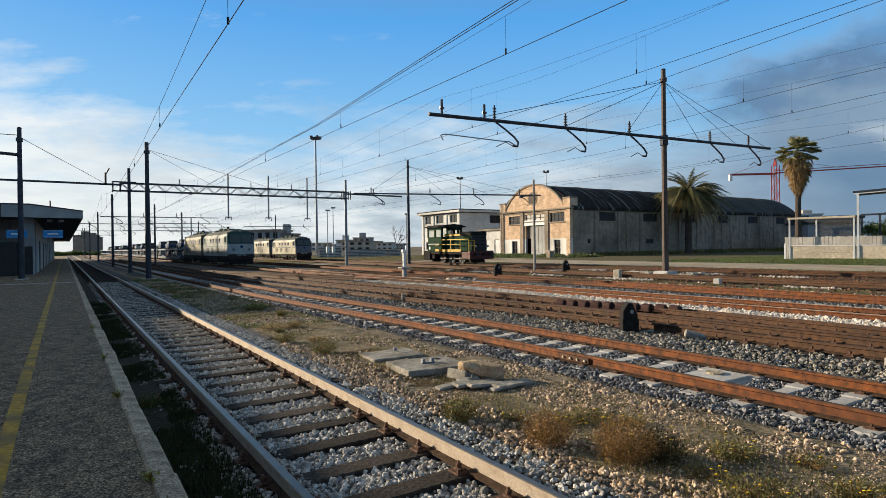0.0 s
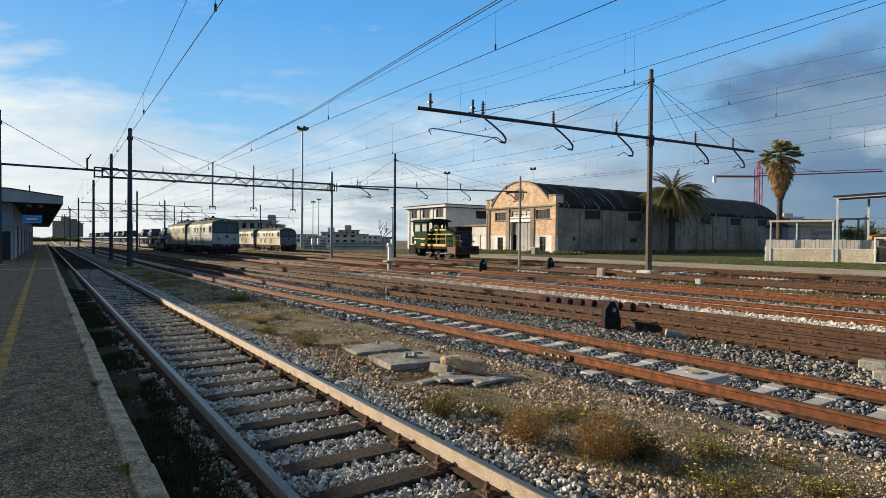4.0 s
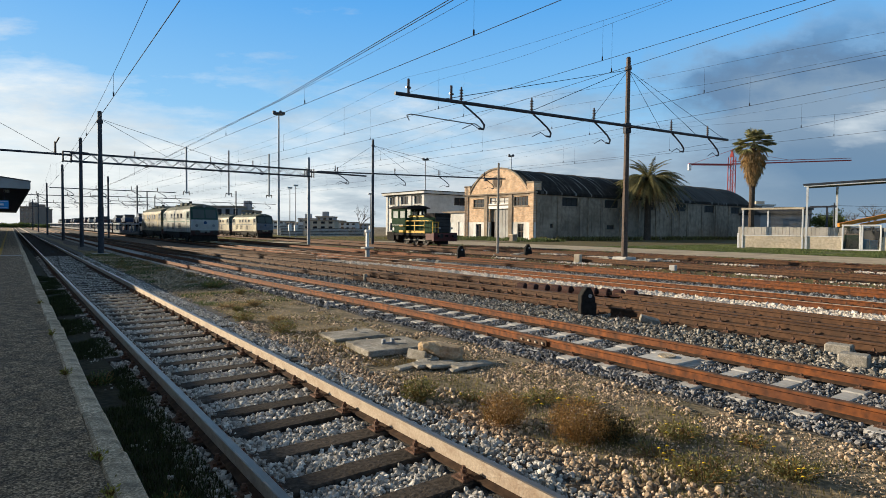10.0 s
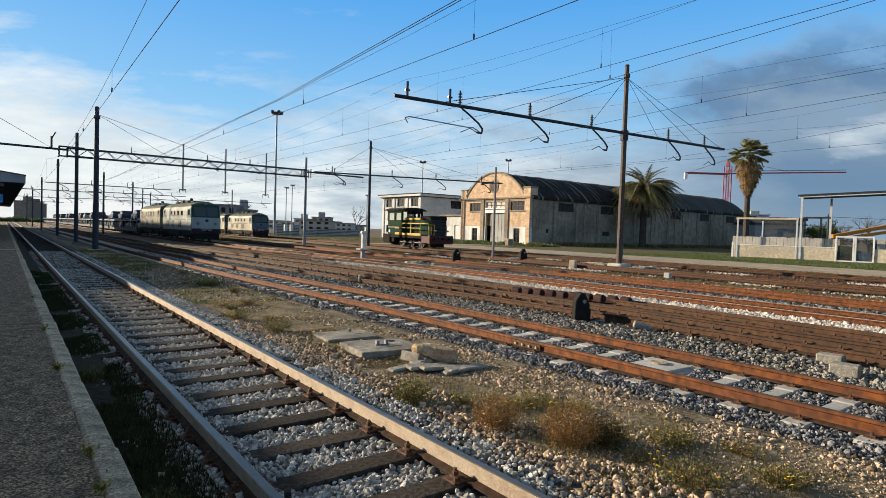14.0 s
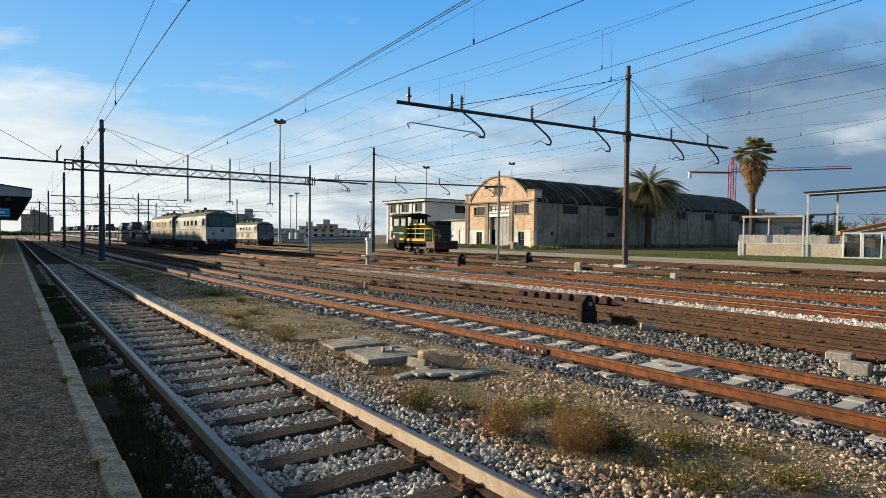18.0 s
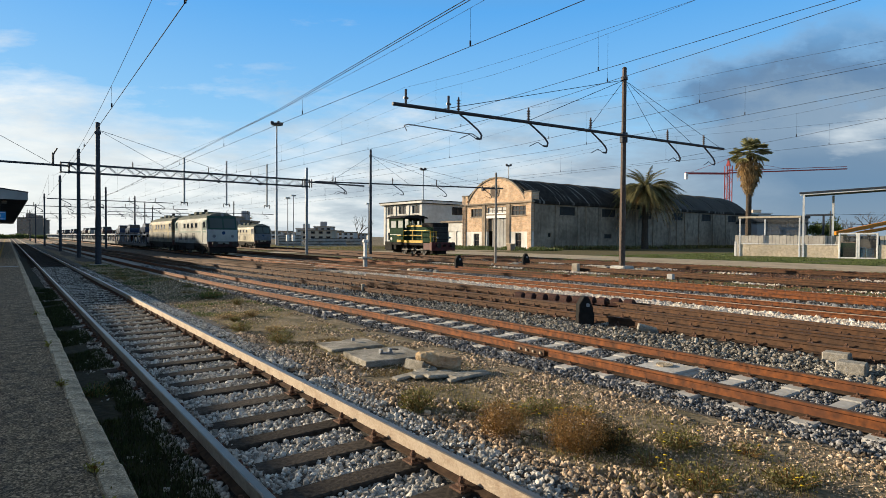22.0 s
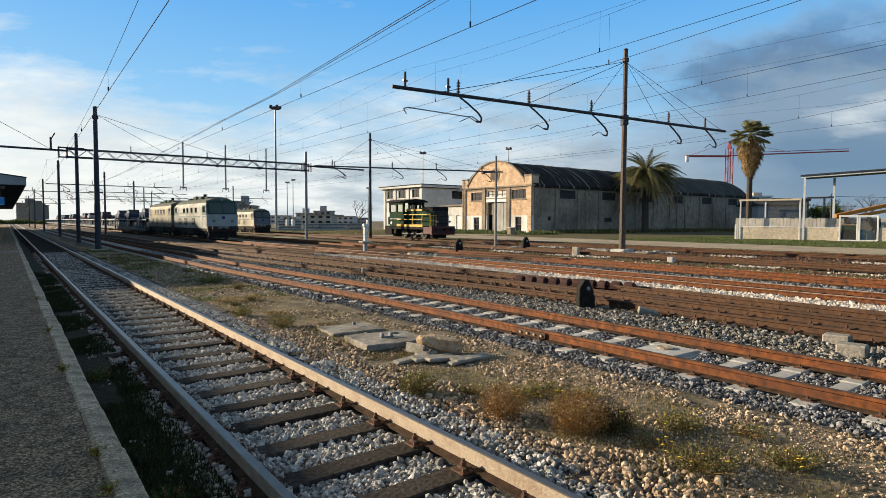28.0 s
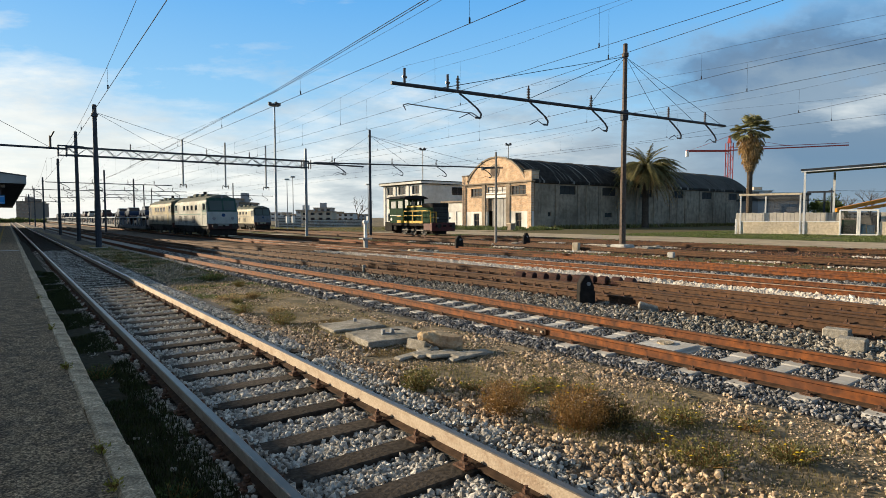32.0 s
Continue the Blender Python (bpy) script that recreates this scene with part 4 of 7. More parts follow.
def locomotive(label, up, low, band, L=13.2, nose=None, grp="goods train"):
    W, H = 1.40, 3.95
    t = thing("diesel_locomotive", 0, 0, 0.172, 0, label, "locomotive", grp)
    part("lower_body", body_shell(L, W, H, 1.05, 2.15), low, t, smooth=False)
    part("upper_body", body_shell(L, W, H, 2.15, 3.42), up, t, smooth=False)
    part("roof", body_shell(L, W, H, 3.42, H), M_roofg, t, "dark grey-green roof")
    for side in (0, 1):
        flip = Matrix.Translation((0, L, 0)) @ Matrix.Rotation(math.pi, 4, "Z") if side else Matrix.Identity(4)
        def place(o):
            o.matrix_basis = flip
            return o
        bd = place(part("cab_band", end_patch(bmesh.new(), -1.3, 1.3, 2.35, 3.62, W, H, 0.012), band, t, "dark painted band round the windscreens"))
        if nose:
            place(part("nose_panel", end_patch(bmesh.new(), -1.34, 1.34, 1.27, 2.36, W, H, 0.012, 12, 4), nose, t, "pale painted nose panel"))
        for s in (-1, 1):
            place(part("windscreen", end_patch(bmesh.new(), min(s * 0.07, s * 1.12), max(s * 0.07, s * 1.12), 2.50, 3.38, W, H, 0.03, 6, 4), M_screen, t, "windscreen pane with sky reflection in its colour"))
            place(part("headlight", C((s * 0.82, nose_y(0.82, 1.75, W, H) + 0.02, 1.75), (s * 0.82, nose_y(0.82, 1.75, W, H) - 0.06, 1.75), 0.14, seg=14), M_galv, t, "round headlight"))
            place(part("cab_window", B(s * (W + 0.003) - 0.012, s * (W + 0.003) + 0.012, 0.75, 1.55, 2.55, 3.1, bev=0.005), M_glass, t))
            place(part("cab_door", B(s * (W + 0.003) - 0.012, s * (W + 0.003) + 0.012, 1.75, 2.4, 1.15, 3.0, bev=0.006), low if s > 0 else up, t))
            place(part("cab_side_band", B(s * (W + 0.002) - 0.008, s * (W + 0.002) + 0.008, 0.42, 1.7, 2.3, 3.2), band, t))
        place(part("top_lamp", C((0, 0.5, 3.72), (0, 0.30, 3.72), 0.13, seg=12), M_galv, t))
        place(part("crest", C((0, 0.02, 2.05), (0, -0.02, 2.05), 0.16, seg=14), M_blue, t, "round badge on the nose"))
        place(part("buffer_beam", B(-1.36, 1.36, 0.02, 0.32, 0.75, 1.25, bev=0.03), M_maroon, t, "sooty maroon buffer beam"))
        place(part("plough", B(-1.25, 1.25, 0.1, 0.35, 0.2, 0.75, bev=0.04), M_under, t))
        g = new("buffer_set")
        g.parent = t
        g.matrix_basis = flip
        buffers(g, 0.02, -1)
    for s in (-1, 1):
        for y in (3.6, 5.2, 6.8, 8.2):
            part("side_window", B(s * (W + 0.003) - 0.012, s * (W + 0.003) + 0.012, y, y + 0.75, 2.55, 3.0, bev=0.005), M_glass, t)
        for y in (4.4, 7.4, 9.8):
            gr = part("grille", B(s * (W + 0.003) - 0.02, s * (W + 0.003) + 0.02, y, y + 1.1, 1.35, 2.0, bev=0.005), M_grille, t)
            for k in range(5):
                part("louvre", B(s * (W + 0.02) - 0.012, s * (W + 0.02) + 0.012, y + 0.05, y + 1.05, 1.4 + k * 0.12, 1.44 + k * 0.12), low, gr)
        part("stripe", B(s * (W + 0.002) - 0.006, s * (W + 0.002) + 0.006, 0.6, L - 0.6, 2.1, 2.2), band, t)
        part("fuel_tank", B(s * 1.1 - 0.28, s * 1.1 + 0.28, L / 2 - 1.6, L / 2 + 1.6, 0.4, 1.0, bev=0.08), M_under, t)
    for y, h in ((3.4, 0.10), (5.6, 0.20), (7.6, 0.26), (10.0, 0.12)):
        part("roof_unit", B(-0.6, 0.6, y - 0.5, y + 0.6, H - 0.1, H + h, bev=0.08), M_roofg, t, "grey roof cooling unit")
    part("exhaust", C((0, 6, H), (0, 6, H + 0.45), 0.15, seg=10), M_under, t)
    part("frame", B(-1.3, 1.3, 0.4, L - 0.4, 0.8, 1.06), M_under, t)
    bogie(t, 3.0)
    bogie(t, L - 3.0)
    return t


loco = locomotive("white and green diesel locomotive heading a goods train", M_locow, M_locowl, M_locog, 13.2, M_nose)
loco2 = locomotive("faded ochre and olive diesel locomotive coupled behind another", M_locoy, M_locob, M_locob)
parked = [locomotive("parked cream diesel railcar with a dark front", M_cream, M_cream, M_band, 13.2, M_nose_blue, "parked railcars") for _ in range(2)]

# open double-deck car transporter wagon
wag = thing("car_transporter", 0, 0, 0.172, 0, "blue-grey double-deck car transporter wagon loaded with cars", "wagon", "goods train")
WL = 26.0
M_wag = mat("dusty_blue_grey_steel", (0.03, 0.038, 0.05), (0.06, 0.072, 0.09), 4, 0.7, 0.1, 0.1)
M_wagp = mat("pale_wagon_rail", (0.12, 0.165, 0.22), (0.20, 0.255, 0.32), 4, 0.6, 0.1, 0.1)
part("lower_deck", B(-1.45, 1.45, 0.3, WL - 0.3, 0.42, 0.58, bev=0.02), M_wag, wag)
part("upper_deck", B(-1.45, 1.45, 0.2, WL - 0.2, 1.80, 1.94, bev=0.02), M_wag, wag)
for s in (-1, 1):
    part("deck_rail", B(s * 1.47 - 0.03, s * 1.47 + 0.03, 0.2, WL - 0.2, 1.77, 1.97), M_wagp, wag, "pale upper deck edge")
    part("deck_rail", B(s * 1.47 - 0.03, s * 1.47 + 0.03, 0.3, WL - 0.3, 0.36, 0.72), M_wag, wag)
    for i in range(9):
        y = 0.6 + (WL - 1.2) * i / 8
        part("stanchion", B(s * 1.42 - 0.06, s * 1.42 + 0.06, y - 0.1, y + 0.1, 0.55, 1.82), M_wag, wag)
    for i in range(8):
        y = 0.6 + (WL - 1.2) * (i + 0.5) / 8
        bm = bmesh.new()
        arc = [(y + 1.35 * math.cos(a), 0.74 + 0.95 * (1 - math.sin(a)) ** 1.6) for a in np.linspace(0, math.pi, 11)]
        prism(bm, arc + [(p[0], p[1] - 0.13) for p in reversed(arc)], 0, s * 1.45 - 0.04, s * 1.45 + 0.04)
        part("curved_brace", bm, M_wagp, wag)
for y in (2.5, 10.5, 15.5, WL - 2.5):
    ax = part("axle", C((-0.76, y, 0.34), (0.76, y, 0.34), 0.07, seg=8), M_under, wag)
    for s in (-0.76, 0.76):
        wheel(ax, s, y, 0.34)
part("underframe", B(-1.1, 1.1, 0.6, WL - 0.6, 0.24, 0.42), M_under, wag)
WAGONS = [wag] + [copy_thing(wag, pose(0, 0, 0.172)) for _ in range(8)]


def small_car(paint, label):
    t = thing("car", 0, 0, 0, 0, label, "car", "cars on the transporter")
    bm = bmesh.new()
    prism(bm, [(0, 0.25), (4.0, 0.25), (4.05, 0.6), (3.95, 0.85), (3.0, 0.95), (0.05, 0.95), (-0.05, 0.6)], 0, -0.83, 0.83)
    part("body", bm, paint, t)
    bm = bmesh.new()
    prism(bm, [(0.15, 0.95), (3.05, 0.95), (2.35, 1.42), (0.75, 1.45)], 0, -0.72, 0.72)
    part("cabin", bm, M_glass, t, "dark window band")
    bm = bmesh.new()
    prism(bm, [(0.72, 1.45), (2.38, 1.42), (2.3, 1.49), (0.9, 1.5)], 0, -0.68, 0.68)
    part("roof", bm, paint, t)
    for y in (0.75, 3.2):
        for s in (-0.78, 0.78):
            part("wheel", C((s - 0.08, y, 0.3), (s + 0.08, y, 0.3), 0.3, seg=12), M_under, t)
    return t


PAINTS = [plain("car_paint_silver", (0.16, 0.17, 0.18), 0.3, 0.4), plain("car_paint_white", (0.30, 0.30, 0.29), 0.3), plain("car_paint_dark", (0.03, 0.035, 0.045), 0.25), plain("car_paint_blue", (0.012, 0.028, 0.07), 0.3), plain("car_paint_red", (0.07, 0.03, 0.03), 0.3)]
SEEDS = [small_car(p, l) for p, l in zip(PAINTS, ("silver hatchback strapped on a wagon", "white hatchback strapped on a wagon", "dark grey hatchback strapped on a wagon", "blue hatchback strapped on a wagon", "dark red hatchback strapped on a wagon"))]
CARS = []
rg = random.Random(8)
used = set()
for w in range(7):
    for deck, z in ((0, 0.172 + 0.58), (1, 0.172 + 1.94)):
        for i in range(6):
            y = 28.4 + w * 26.8 + 0.5 + i * 4.25
            if (w == 0 and deck == 1 and i == 0) or rg.random() < (0.22 if deck == 0 else 0.5):
                continue
            s = rg.choice(range(5))
            o = SEEDS[s] if s not in used else copy_thing(SEEDS[s], pose(0, 0, 0))
            used.add(s)
            CARS.append((o, y, z))

# green and yellow shunting engine
sh = thing("shunting_locomotive", 34.5, 45.5, 0.172, 0, "green shunting locomotive with yellow railings and a red buffer beam", "locomotive")
M_shg = mat("shunter_green", (0.005, 0.028, 0.012), (0.012, 0.048, 0.022), 3, 0.82, 0, 0.05, (0.012, 0.022, 0.012), 0.3)
M_clear = glassy("clear_cab_glass", (0.9, 0.95, 0.95))
M_clear.node_tree.nodes["Principled BSDF"].inputs["Transmission Weight"].default_value = 1.0
M_clear.node_tree.nodes["Principled BSDF"].inputs["IOR"].default_value = 1.08
# pale base colour paints the sky reflected in the rear side panes
M_cabglass = mat("sky_reflection_cab_glass", (0.42, 0.45, 0.45), (0.56, 0.58, 0.57), 3, 0.25, 0, 0.0)
M_shy = plain("shunter_yellow", (0.62, 0.36, 0.02), 0.5)
M_pale = mat("pale_grey_paint", (0.50, 0.51, 0.50), (0.62, 0.63, 0.61), 3, 0.5, 0, 0.05)
part("frame", B(-1.4, 1.4, 0.5, 8.8, 0.95, 1.2, bev=0.02), M_under, sh)
part("buffer_beam", B(-1.45, 1.45, 0.25, 0.55, 0.45, 1.3, bev=0.03), M_red, sh, "dull red buffer beam")
part("rear_beam", B(-1.45, 1.45, 8.7, 9.0, 0.45, 1.3, bev=0.03), M_under, sh)
part("side_skirt", B(-1.42, -1.36, 0.5, 1.7, 0.55, 1.2), M_red, sh)
part("step_box", B(-1.45, -1.0, 7.6, 8.8, 0.35, 1.25, bev=0.03), M_under, sh)
part("hood", B(-0.95, 0.95, 0.75, 5.5, 1.2, 3.08, bev=0.09), M_shg, sh, "green engine hood")
part("radiator", B(-0.9, 0.9, 0.70, 0.80, 1.35, 2.9, bev=0.02), M_grille, sh, "black radiator grille")
for k in range(4):
    part("radiator_bar", B(-0.88, 0.88, 0.66, 0.70, 1.55 + 0.35 * k, 1.60 + 0.35 * k), M_under, sh)
part("hood_top", B(-0.98, 0.98, 0.68, 2.6, 2.75, 3.22, bev=0.08), M_under, sh)
for k in range(5):
    part("hood_door", B(-0.972, -0.945, 1.05 + k * 0.88, 1.85 + k * 0.88, 1.3, 2.45, bev=0.006), M_shg, sh)
part("hood_stripe", B(-0.985, -0.94, 2.6, 5.5, 2.85, 3.0), M_shy, sh, "yellow line along the hood")
bm = bmesh.new()
box(bm, -1.3, 1.3, 5.5, 8.3, 1.2, 2.78, bev=0.04)
part("cab", bm, M_shg, sh, "green driver's cab")
for x in (-1.24, 1.24):
    for y in (5.56, 6.9, 8.24):
        part("cab_pillar", B(x - 0.07, x + 0.07, y - 0.13, y + 0.13, 2.7, 3.80), M_shg, sh)
    part("cab_header", B(x - 0.06, x + 0.06, 5.5, 8.3, 3.52, 3.80), M_shg, sh)
for s in (-1, 1):
    for y in (5.75, 7.1):
        part("cab_pane", B(s * 1.24 - 0.01, s * 1.24 + 0.01, y, y + 1.0, 2.78, 3.54), M_cabglass if y > 7 else M_clear, sh)
for y in (5.56, 8.24):
    for x in (-1.05, 0.15):
        part("cab_pane", B(x, x + 0.9, y - 0.01, y + 0.01, 2.78, 3.6), M_clear, sh)
bm = bmesh.new()
prism(bm, [(-1.5, 3.78), (1.5, 3.78), (1.45, 3.88), (0.9, 4.06), (0, 4.13), (-0.9, 4.06), (-1.45, 3.88)], 1, 5.0, 8.75)
part("cab_roof", bm, M_under, sh, "dark curved cab roof")
part("chimney", C((0.2, 4.6, 3.0), (0.2, 4.6, 3.75), 0.13, seg=10), M_under, sh)
part("cab_stripe", B(-1.315, -1.3, 6.0, 8.2, 2.0, 2.06), M_pale, sh)
part("number_plate", C((-1.3, 7.9, 1.6), (-1.325, 7.9, 1.6), 0.17, seg=14), M_pale, sh, "round pale plate")
for z, y0, y1, th in ((1.22, 1.9, 5.4, 0.24), (1.95, 2.0, 5.4, 0.06), (2.42, 0.6, 5.4, 0.08)):
    part("railing_bar", B(-1.41, -1.37, y0, y1, z, z + th), M_shy, sh, "yellow railing bar")
for y in (0.6, 2.0, 3.7, 5.35):
    part("railing_post", B(-1.41, -1.37, y - 0.022, y + 0.022, 1.2, 2.45), M_shy, sh, "yellow railing post")
for x in (-1.35, -0.7):
    part("railing_post", B(x - 0.03, x + 0.03, 0.55, 0.6, 1.25, 2.35), M_shy, sh)
part("railing_bar", B(-1.4, -0.6, 0.55, 0.6, 2.3, 2.36), M_shy, sh)
part("railing_bar", B(-1.4, -0.6, 0.55, 0.6, 1.8, 1.86), M_shy, sh)
part("cab_steps_panel", B(-1.44, -1.36, 5.5, 6.6, 1.25, 1.5), M_shy, sh, "yellow step panel")
part("cab_steps_panel", B(-1.44, -1.36, 5.5, 6.6, 1.9, 1.98), M_shy, sh)
M_wheel = mat("dusty_wheel_steel", (0.04, 0.036, 0.033), (0.10, 0.092, 0.085), 10, 0.7, 0.2, 0.1)
M_rod = mat("bare_rod_steel", (0.08, 0.075, 0.07), (0.15, 0.14, 0.13), 10, 0.5, 0.4, 0.1)
part("inner_frame", B(-0.6, 0.6, 0.6, 8.7, 0.12, 0.97), M_under, sh)
part("fuel_tank", B(-1.3, -0.9, 6.9, 7.6, 0.45, 0.95, bev=0.05), M_under, sh)
part("side_frame", B(-0.68, -0.6, 1.6, 7.2, 0.62, 0.98, bev=0.02), M_under, sh)
for y in (2.5, 4.3, 6.1):
    for s in (-0.76, 0.76):
        wh = wheel(sh, s, y, 0.58, M_wheel)
        for k in range(6):
            a = k * math.pi / 3
            part("spoke", C((s + (0.07 if s > 0 else -0.07), y, 0.53), (s + (0.07 if s > 0 else -0.07), y + 0.45 * math.cos(a), 0.53 + 0.45 * math.sin(a)), 0.045, seg=5), M_rod, wh)
part("valance", B(-1.25, -1.05, 0.6, 2.0, 0.4, 0.96, bev=0.02), M_under, sh)
part("coupling_rod", B(-0.98, -0.92, 2.3, 6.3, 0.44, 0.57, bev=0.02), M_rod, sh, "steel coupling rod")
buffers(sh, 0.25, -1, 0.98)
for s in (-0.75, 0.75):
    part("lamp", C((s, 0.3, 1.75), (s, 0.2, 1.75), 0.1, seg=10), M_galv, sh)

# ---- buildings ----
def holed(bm, axis, p0, p1, a0, a1, z0, z1, holes, mi=0):
    """One wall slab between p0 and p1 on an axis (0: faces x, runs along y; 1: faces y, runs along x) with openings (a0, a1, z0, z1) cut through."""
    A = [a for a in sorted({a0, a1, *[h[0] for h in holes], *[h[1] for h in holes]}) if a0 <= a <= a1]
    Z = [z for z in sorted({z0, z1, *[h[2] for h in holes], *[h[3] for h in holes]}) if z0 <= z <= z1]
    made = {}

    def v(p, a, z):
        if (p, a, z) not in made:
            made[p, a, z] = bm.verts.new((p, a, z) if axis == 0 else (a, p, z))
        return made[p, a, z]

    def solid(i, j):
        if not (0 <= i < len(A) - 1 and 0 <= j < len(Z) - 1):
            return False
        a, z = (A[i] + A[i + 1]) / 2, (Z[j] + Z[j + 1]) / 2
        return not any(h[0] < a < h[1] and h[2] < z < h[3] for h in holes)

    for i in range(len(A) - 1):
        for j in range(len(Z) - 1):
            if not solid(i, j):
                continue
            c = [(A[i], Z[j]), (A[i + 1], Z[j]), (A[i + 1], Z[j + 1]), (A[i], Z[j + 1])]
            for p in (p0, p1):
                bm.faces.new([v(p, *q) for q in c])
            for (q, r), (di, dj) in zip(((c[0], c[1]), (c[1], c[2]), (c[2], c[3]), (c[3], c[0])), ((0, -1), (1, 0), (0, 1), (-1, 0))):
                if not solid(i + di, j + dj):
                    bm.faces.new((v(p0, *q), v(p0, *r), v(p1, *r), v(p1, *q)))
    for f in bm.faces:
        f.material_index = mi
    bmesh.ops.recalc_face_normals(bm, faces=bm.faces)
    return bm


def brick_mat(name, c1, c2, mortar):
    m, n, l, b = nodes(name, 0.9)
    tc, sp, mp = n.new("ShaderNodeTexCoord"), n.new("ShaderNodeSeparateXYZ"), n.new("ShaderNodeCombineXYZ")
    l.new(tc.outputs["Object"], sp.inputs[0])
    l.new(sp.outputs[1], mp.inputs[0])
    l.new(sp.outputs[2], mp.inputs[1])
    br = n.new("ShaderNodeTexBrick")
    br.inputs["Color1"].default_value, br.inputs["Color2"].default_value, br.inputs["Mortar"].default_value = (*c1, 1), (*c2, 1), (*mortar, 1)
    br.inputs["Scale"].default_value, br.inputs["Brick Width"].default_value, br.inputs["Row Height"].default_value, br.inputs["Mortar Size"].default_value = 1.0, 0.42, 0.14, 0.02
    l.new(mp.outputs[0], br.inputs["Vector"])
    nz = n.new("ShaderNodeTexNoise")
    nz.inputs["Scale"].default_value, nz.inputs["Detail"].default_value = 0.9, 8
    l.new(tc.outputs["Object"], nz.inputs["Vector"])
    r = n.new("ShaderNodeValToRGB")
    r.color_ramp.elements[0].position, r.color_ramp.elements[1].position = 0.35, 0.7
    r.color_ramp.elements[0].color, r.color_ramp.elements[1].color = (0.62, 0.58, 0.55, 1), (1.1, 1.05, 1.0, 1)
    l.new(nz.outputs["Fac"], r.inputs[0])
    mx = n.new("ShaderNodeMix")
    mx.data_type, mx.blend_type = "RGBA", "MULTIPLY"
    mx.inputs[0].default_value = 0.8
    l.new(br.outputs[0], mx.inputs[6])
    l.new(r.outputs[0], mx.inputs[7])
    l.new(mx.outputs[2], b.inputs["Base Color"])
    return m


M_brick = brick_mat("tan_brick", (0.52, 0.335, 0.20), (0.76, 0.53, 0.345), (0.60, 0.52, 0.42))
M_plaster = mat("dirty_white_plaster", (0.54, 0.53, 0.50), (0.70, 0.69, 0.655), 1.2, 0.9, 0, 0.2, (0.34, 0.32, 0.28), 0.5)
M_pil = mat("weathered_pilaster", (0.25, 0.20, 0.15), (0.38, 0.31, 0.235), 1.5, 0.95, 0, 0.2, (0.11, 0.10, 0.09), 0.6)


def streaky(name, c1, c2, pale, lo, hi):
    """Tarred roofing with pale streaks that run down the curve."""
    m, n, l, b = nodes(name, 0.9)
    tc = n.new("ShaderNodeTexCoord")
    out = []
    for sc, vec in ((0.8, (1.6, 0.10, 0.10)), (1.4, (1, 1, 1))):
        mp = n.new("ShaderNodeMapping")
        mp.inputs["Scale"].default_value = vec
        l.new(tc.outputs["Object"], mp.inputs["Vector"])
        nz = n.new("ShaderNodeTexNoise")
        nz.inputs["Scale"].default_value, nz.inputs["Detail"].default_value, nz.inputs["Roughness"].default_value = sc, 8, 0.65
        l.new(mp.outputs[0], nz.inputs["Vector"])
        out.append(nz.outputs["Fac"])
    r = n.new("ShaderNodeValToRGB")
    r.color_ramp.elements[0].position, r.color_ramp.elements[1].position = lo, hi
    l.new(out[0], r.inputs[0])
    r2 = n.new("ShaderNodeValToRGB")
    r2.color_ramp.elements[0].position, r2.color_ramp.elements[1].position = 0.35, 0.65
    r2.color_ramp.elements[0].color, r2.color_ramp.elements[1].color = (*c1, 1), (*c2, 1)
    l.new(out[1], r2.inputs[0])
    mx = n.new("ShaderNodeMix")
    mx.data_type = "RGBA"
    l.new(r.outputs[0], mx.inputs[0])
    l.new(r2.outputs[0], mx.inputs[6])
    mx.inputs[7].default_value = (*pale, 1)
    l.new(mx.outputs[2], b.inputs["Base Color"])
    return m


M_roof = streaky("tarred_roof", (0.012, 0.011, 0.010), (0.04, 0.037, 0.034), (0.42, 0.41, 0.39), 0.56, 0.70)
M_roof2 = streaky("weathered_roof", (0.028, 0.028, 0.027), (0.075, 0.073, 0.068), (0.15, 0.146, 0.138), 0.48, 0.78)


def rain_stained(name, c1, c2, dark):
    """Old render with soot that has run down it in streaks and gathered in blotches."""
    m = mat(name, c1, c2, 1.1, 0.95, 0, 0.25, tuple(v * 0.5 for v in c1), 0.6)
    n, l = m.node_tree.nodes, m.node_tree.links
    b, tc = n["Principled BSDF"], n.new("ShaderNodeTexCoord")
    src = b.inputs["Base Color"].links[0].from_socket
    for sc, vec, lo, hi, k in ((1.5, (1, 1, 0.10), 0.52, 0.74, 0.65), (0.28, (1, 1, 0.8), 0.52, 0.70, 0.5)):
        mp, nz, r, mu, mx = n.new("ShaderNodeMapping"), n.new("ShaderNodeTexNoise"), n.new("ShaderNodeValToRGB"), n.new("ShaderNodeMath"), n.new("ShaderNodeMix")
        mp.inputs["Scale"].default_value = vec
        l.new(tc.outputs["Object"], mp.inputs["Vector"])
        nz.inputs["Scale"].default_value, nz.inputs["Detail"].default_value, nz.inputs["Roughness"].default_value = sc, 9, 0.65
        l.new(mp.outputs[0], nz.inputs["Vector"])
        r.color_ramp.elements[0].position, r.color_ramp.elements[1].position = lo, hi
        l.new(nz.outputs["Fac"], r.inputs[0])
        mu.operation, mu.inputs[1].default_value = "MULTIPLY", k
        l.new(r.outputs[0], mu.inputs[0])
        mx.data_type = "RGBA"
        l.new(mu.outputs[0], mx.inputs[0])
        l.new(src, mx.inputs[6])
        mx.inputs[7].default_value = (*dark, 1)
        src = mx.outputs[2]
    l.new(src, b.inputs["Base Color"])
    return m


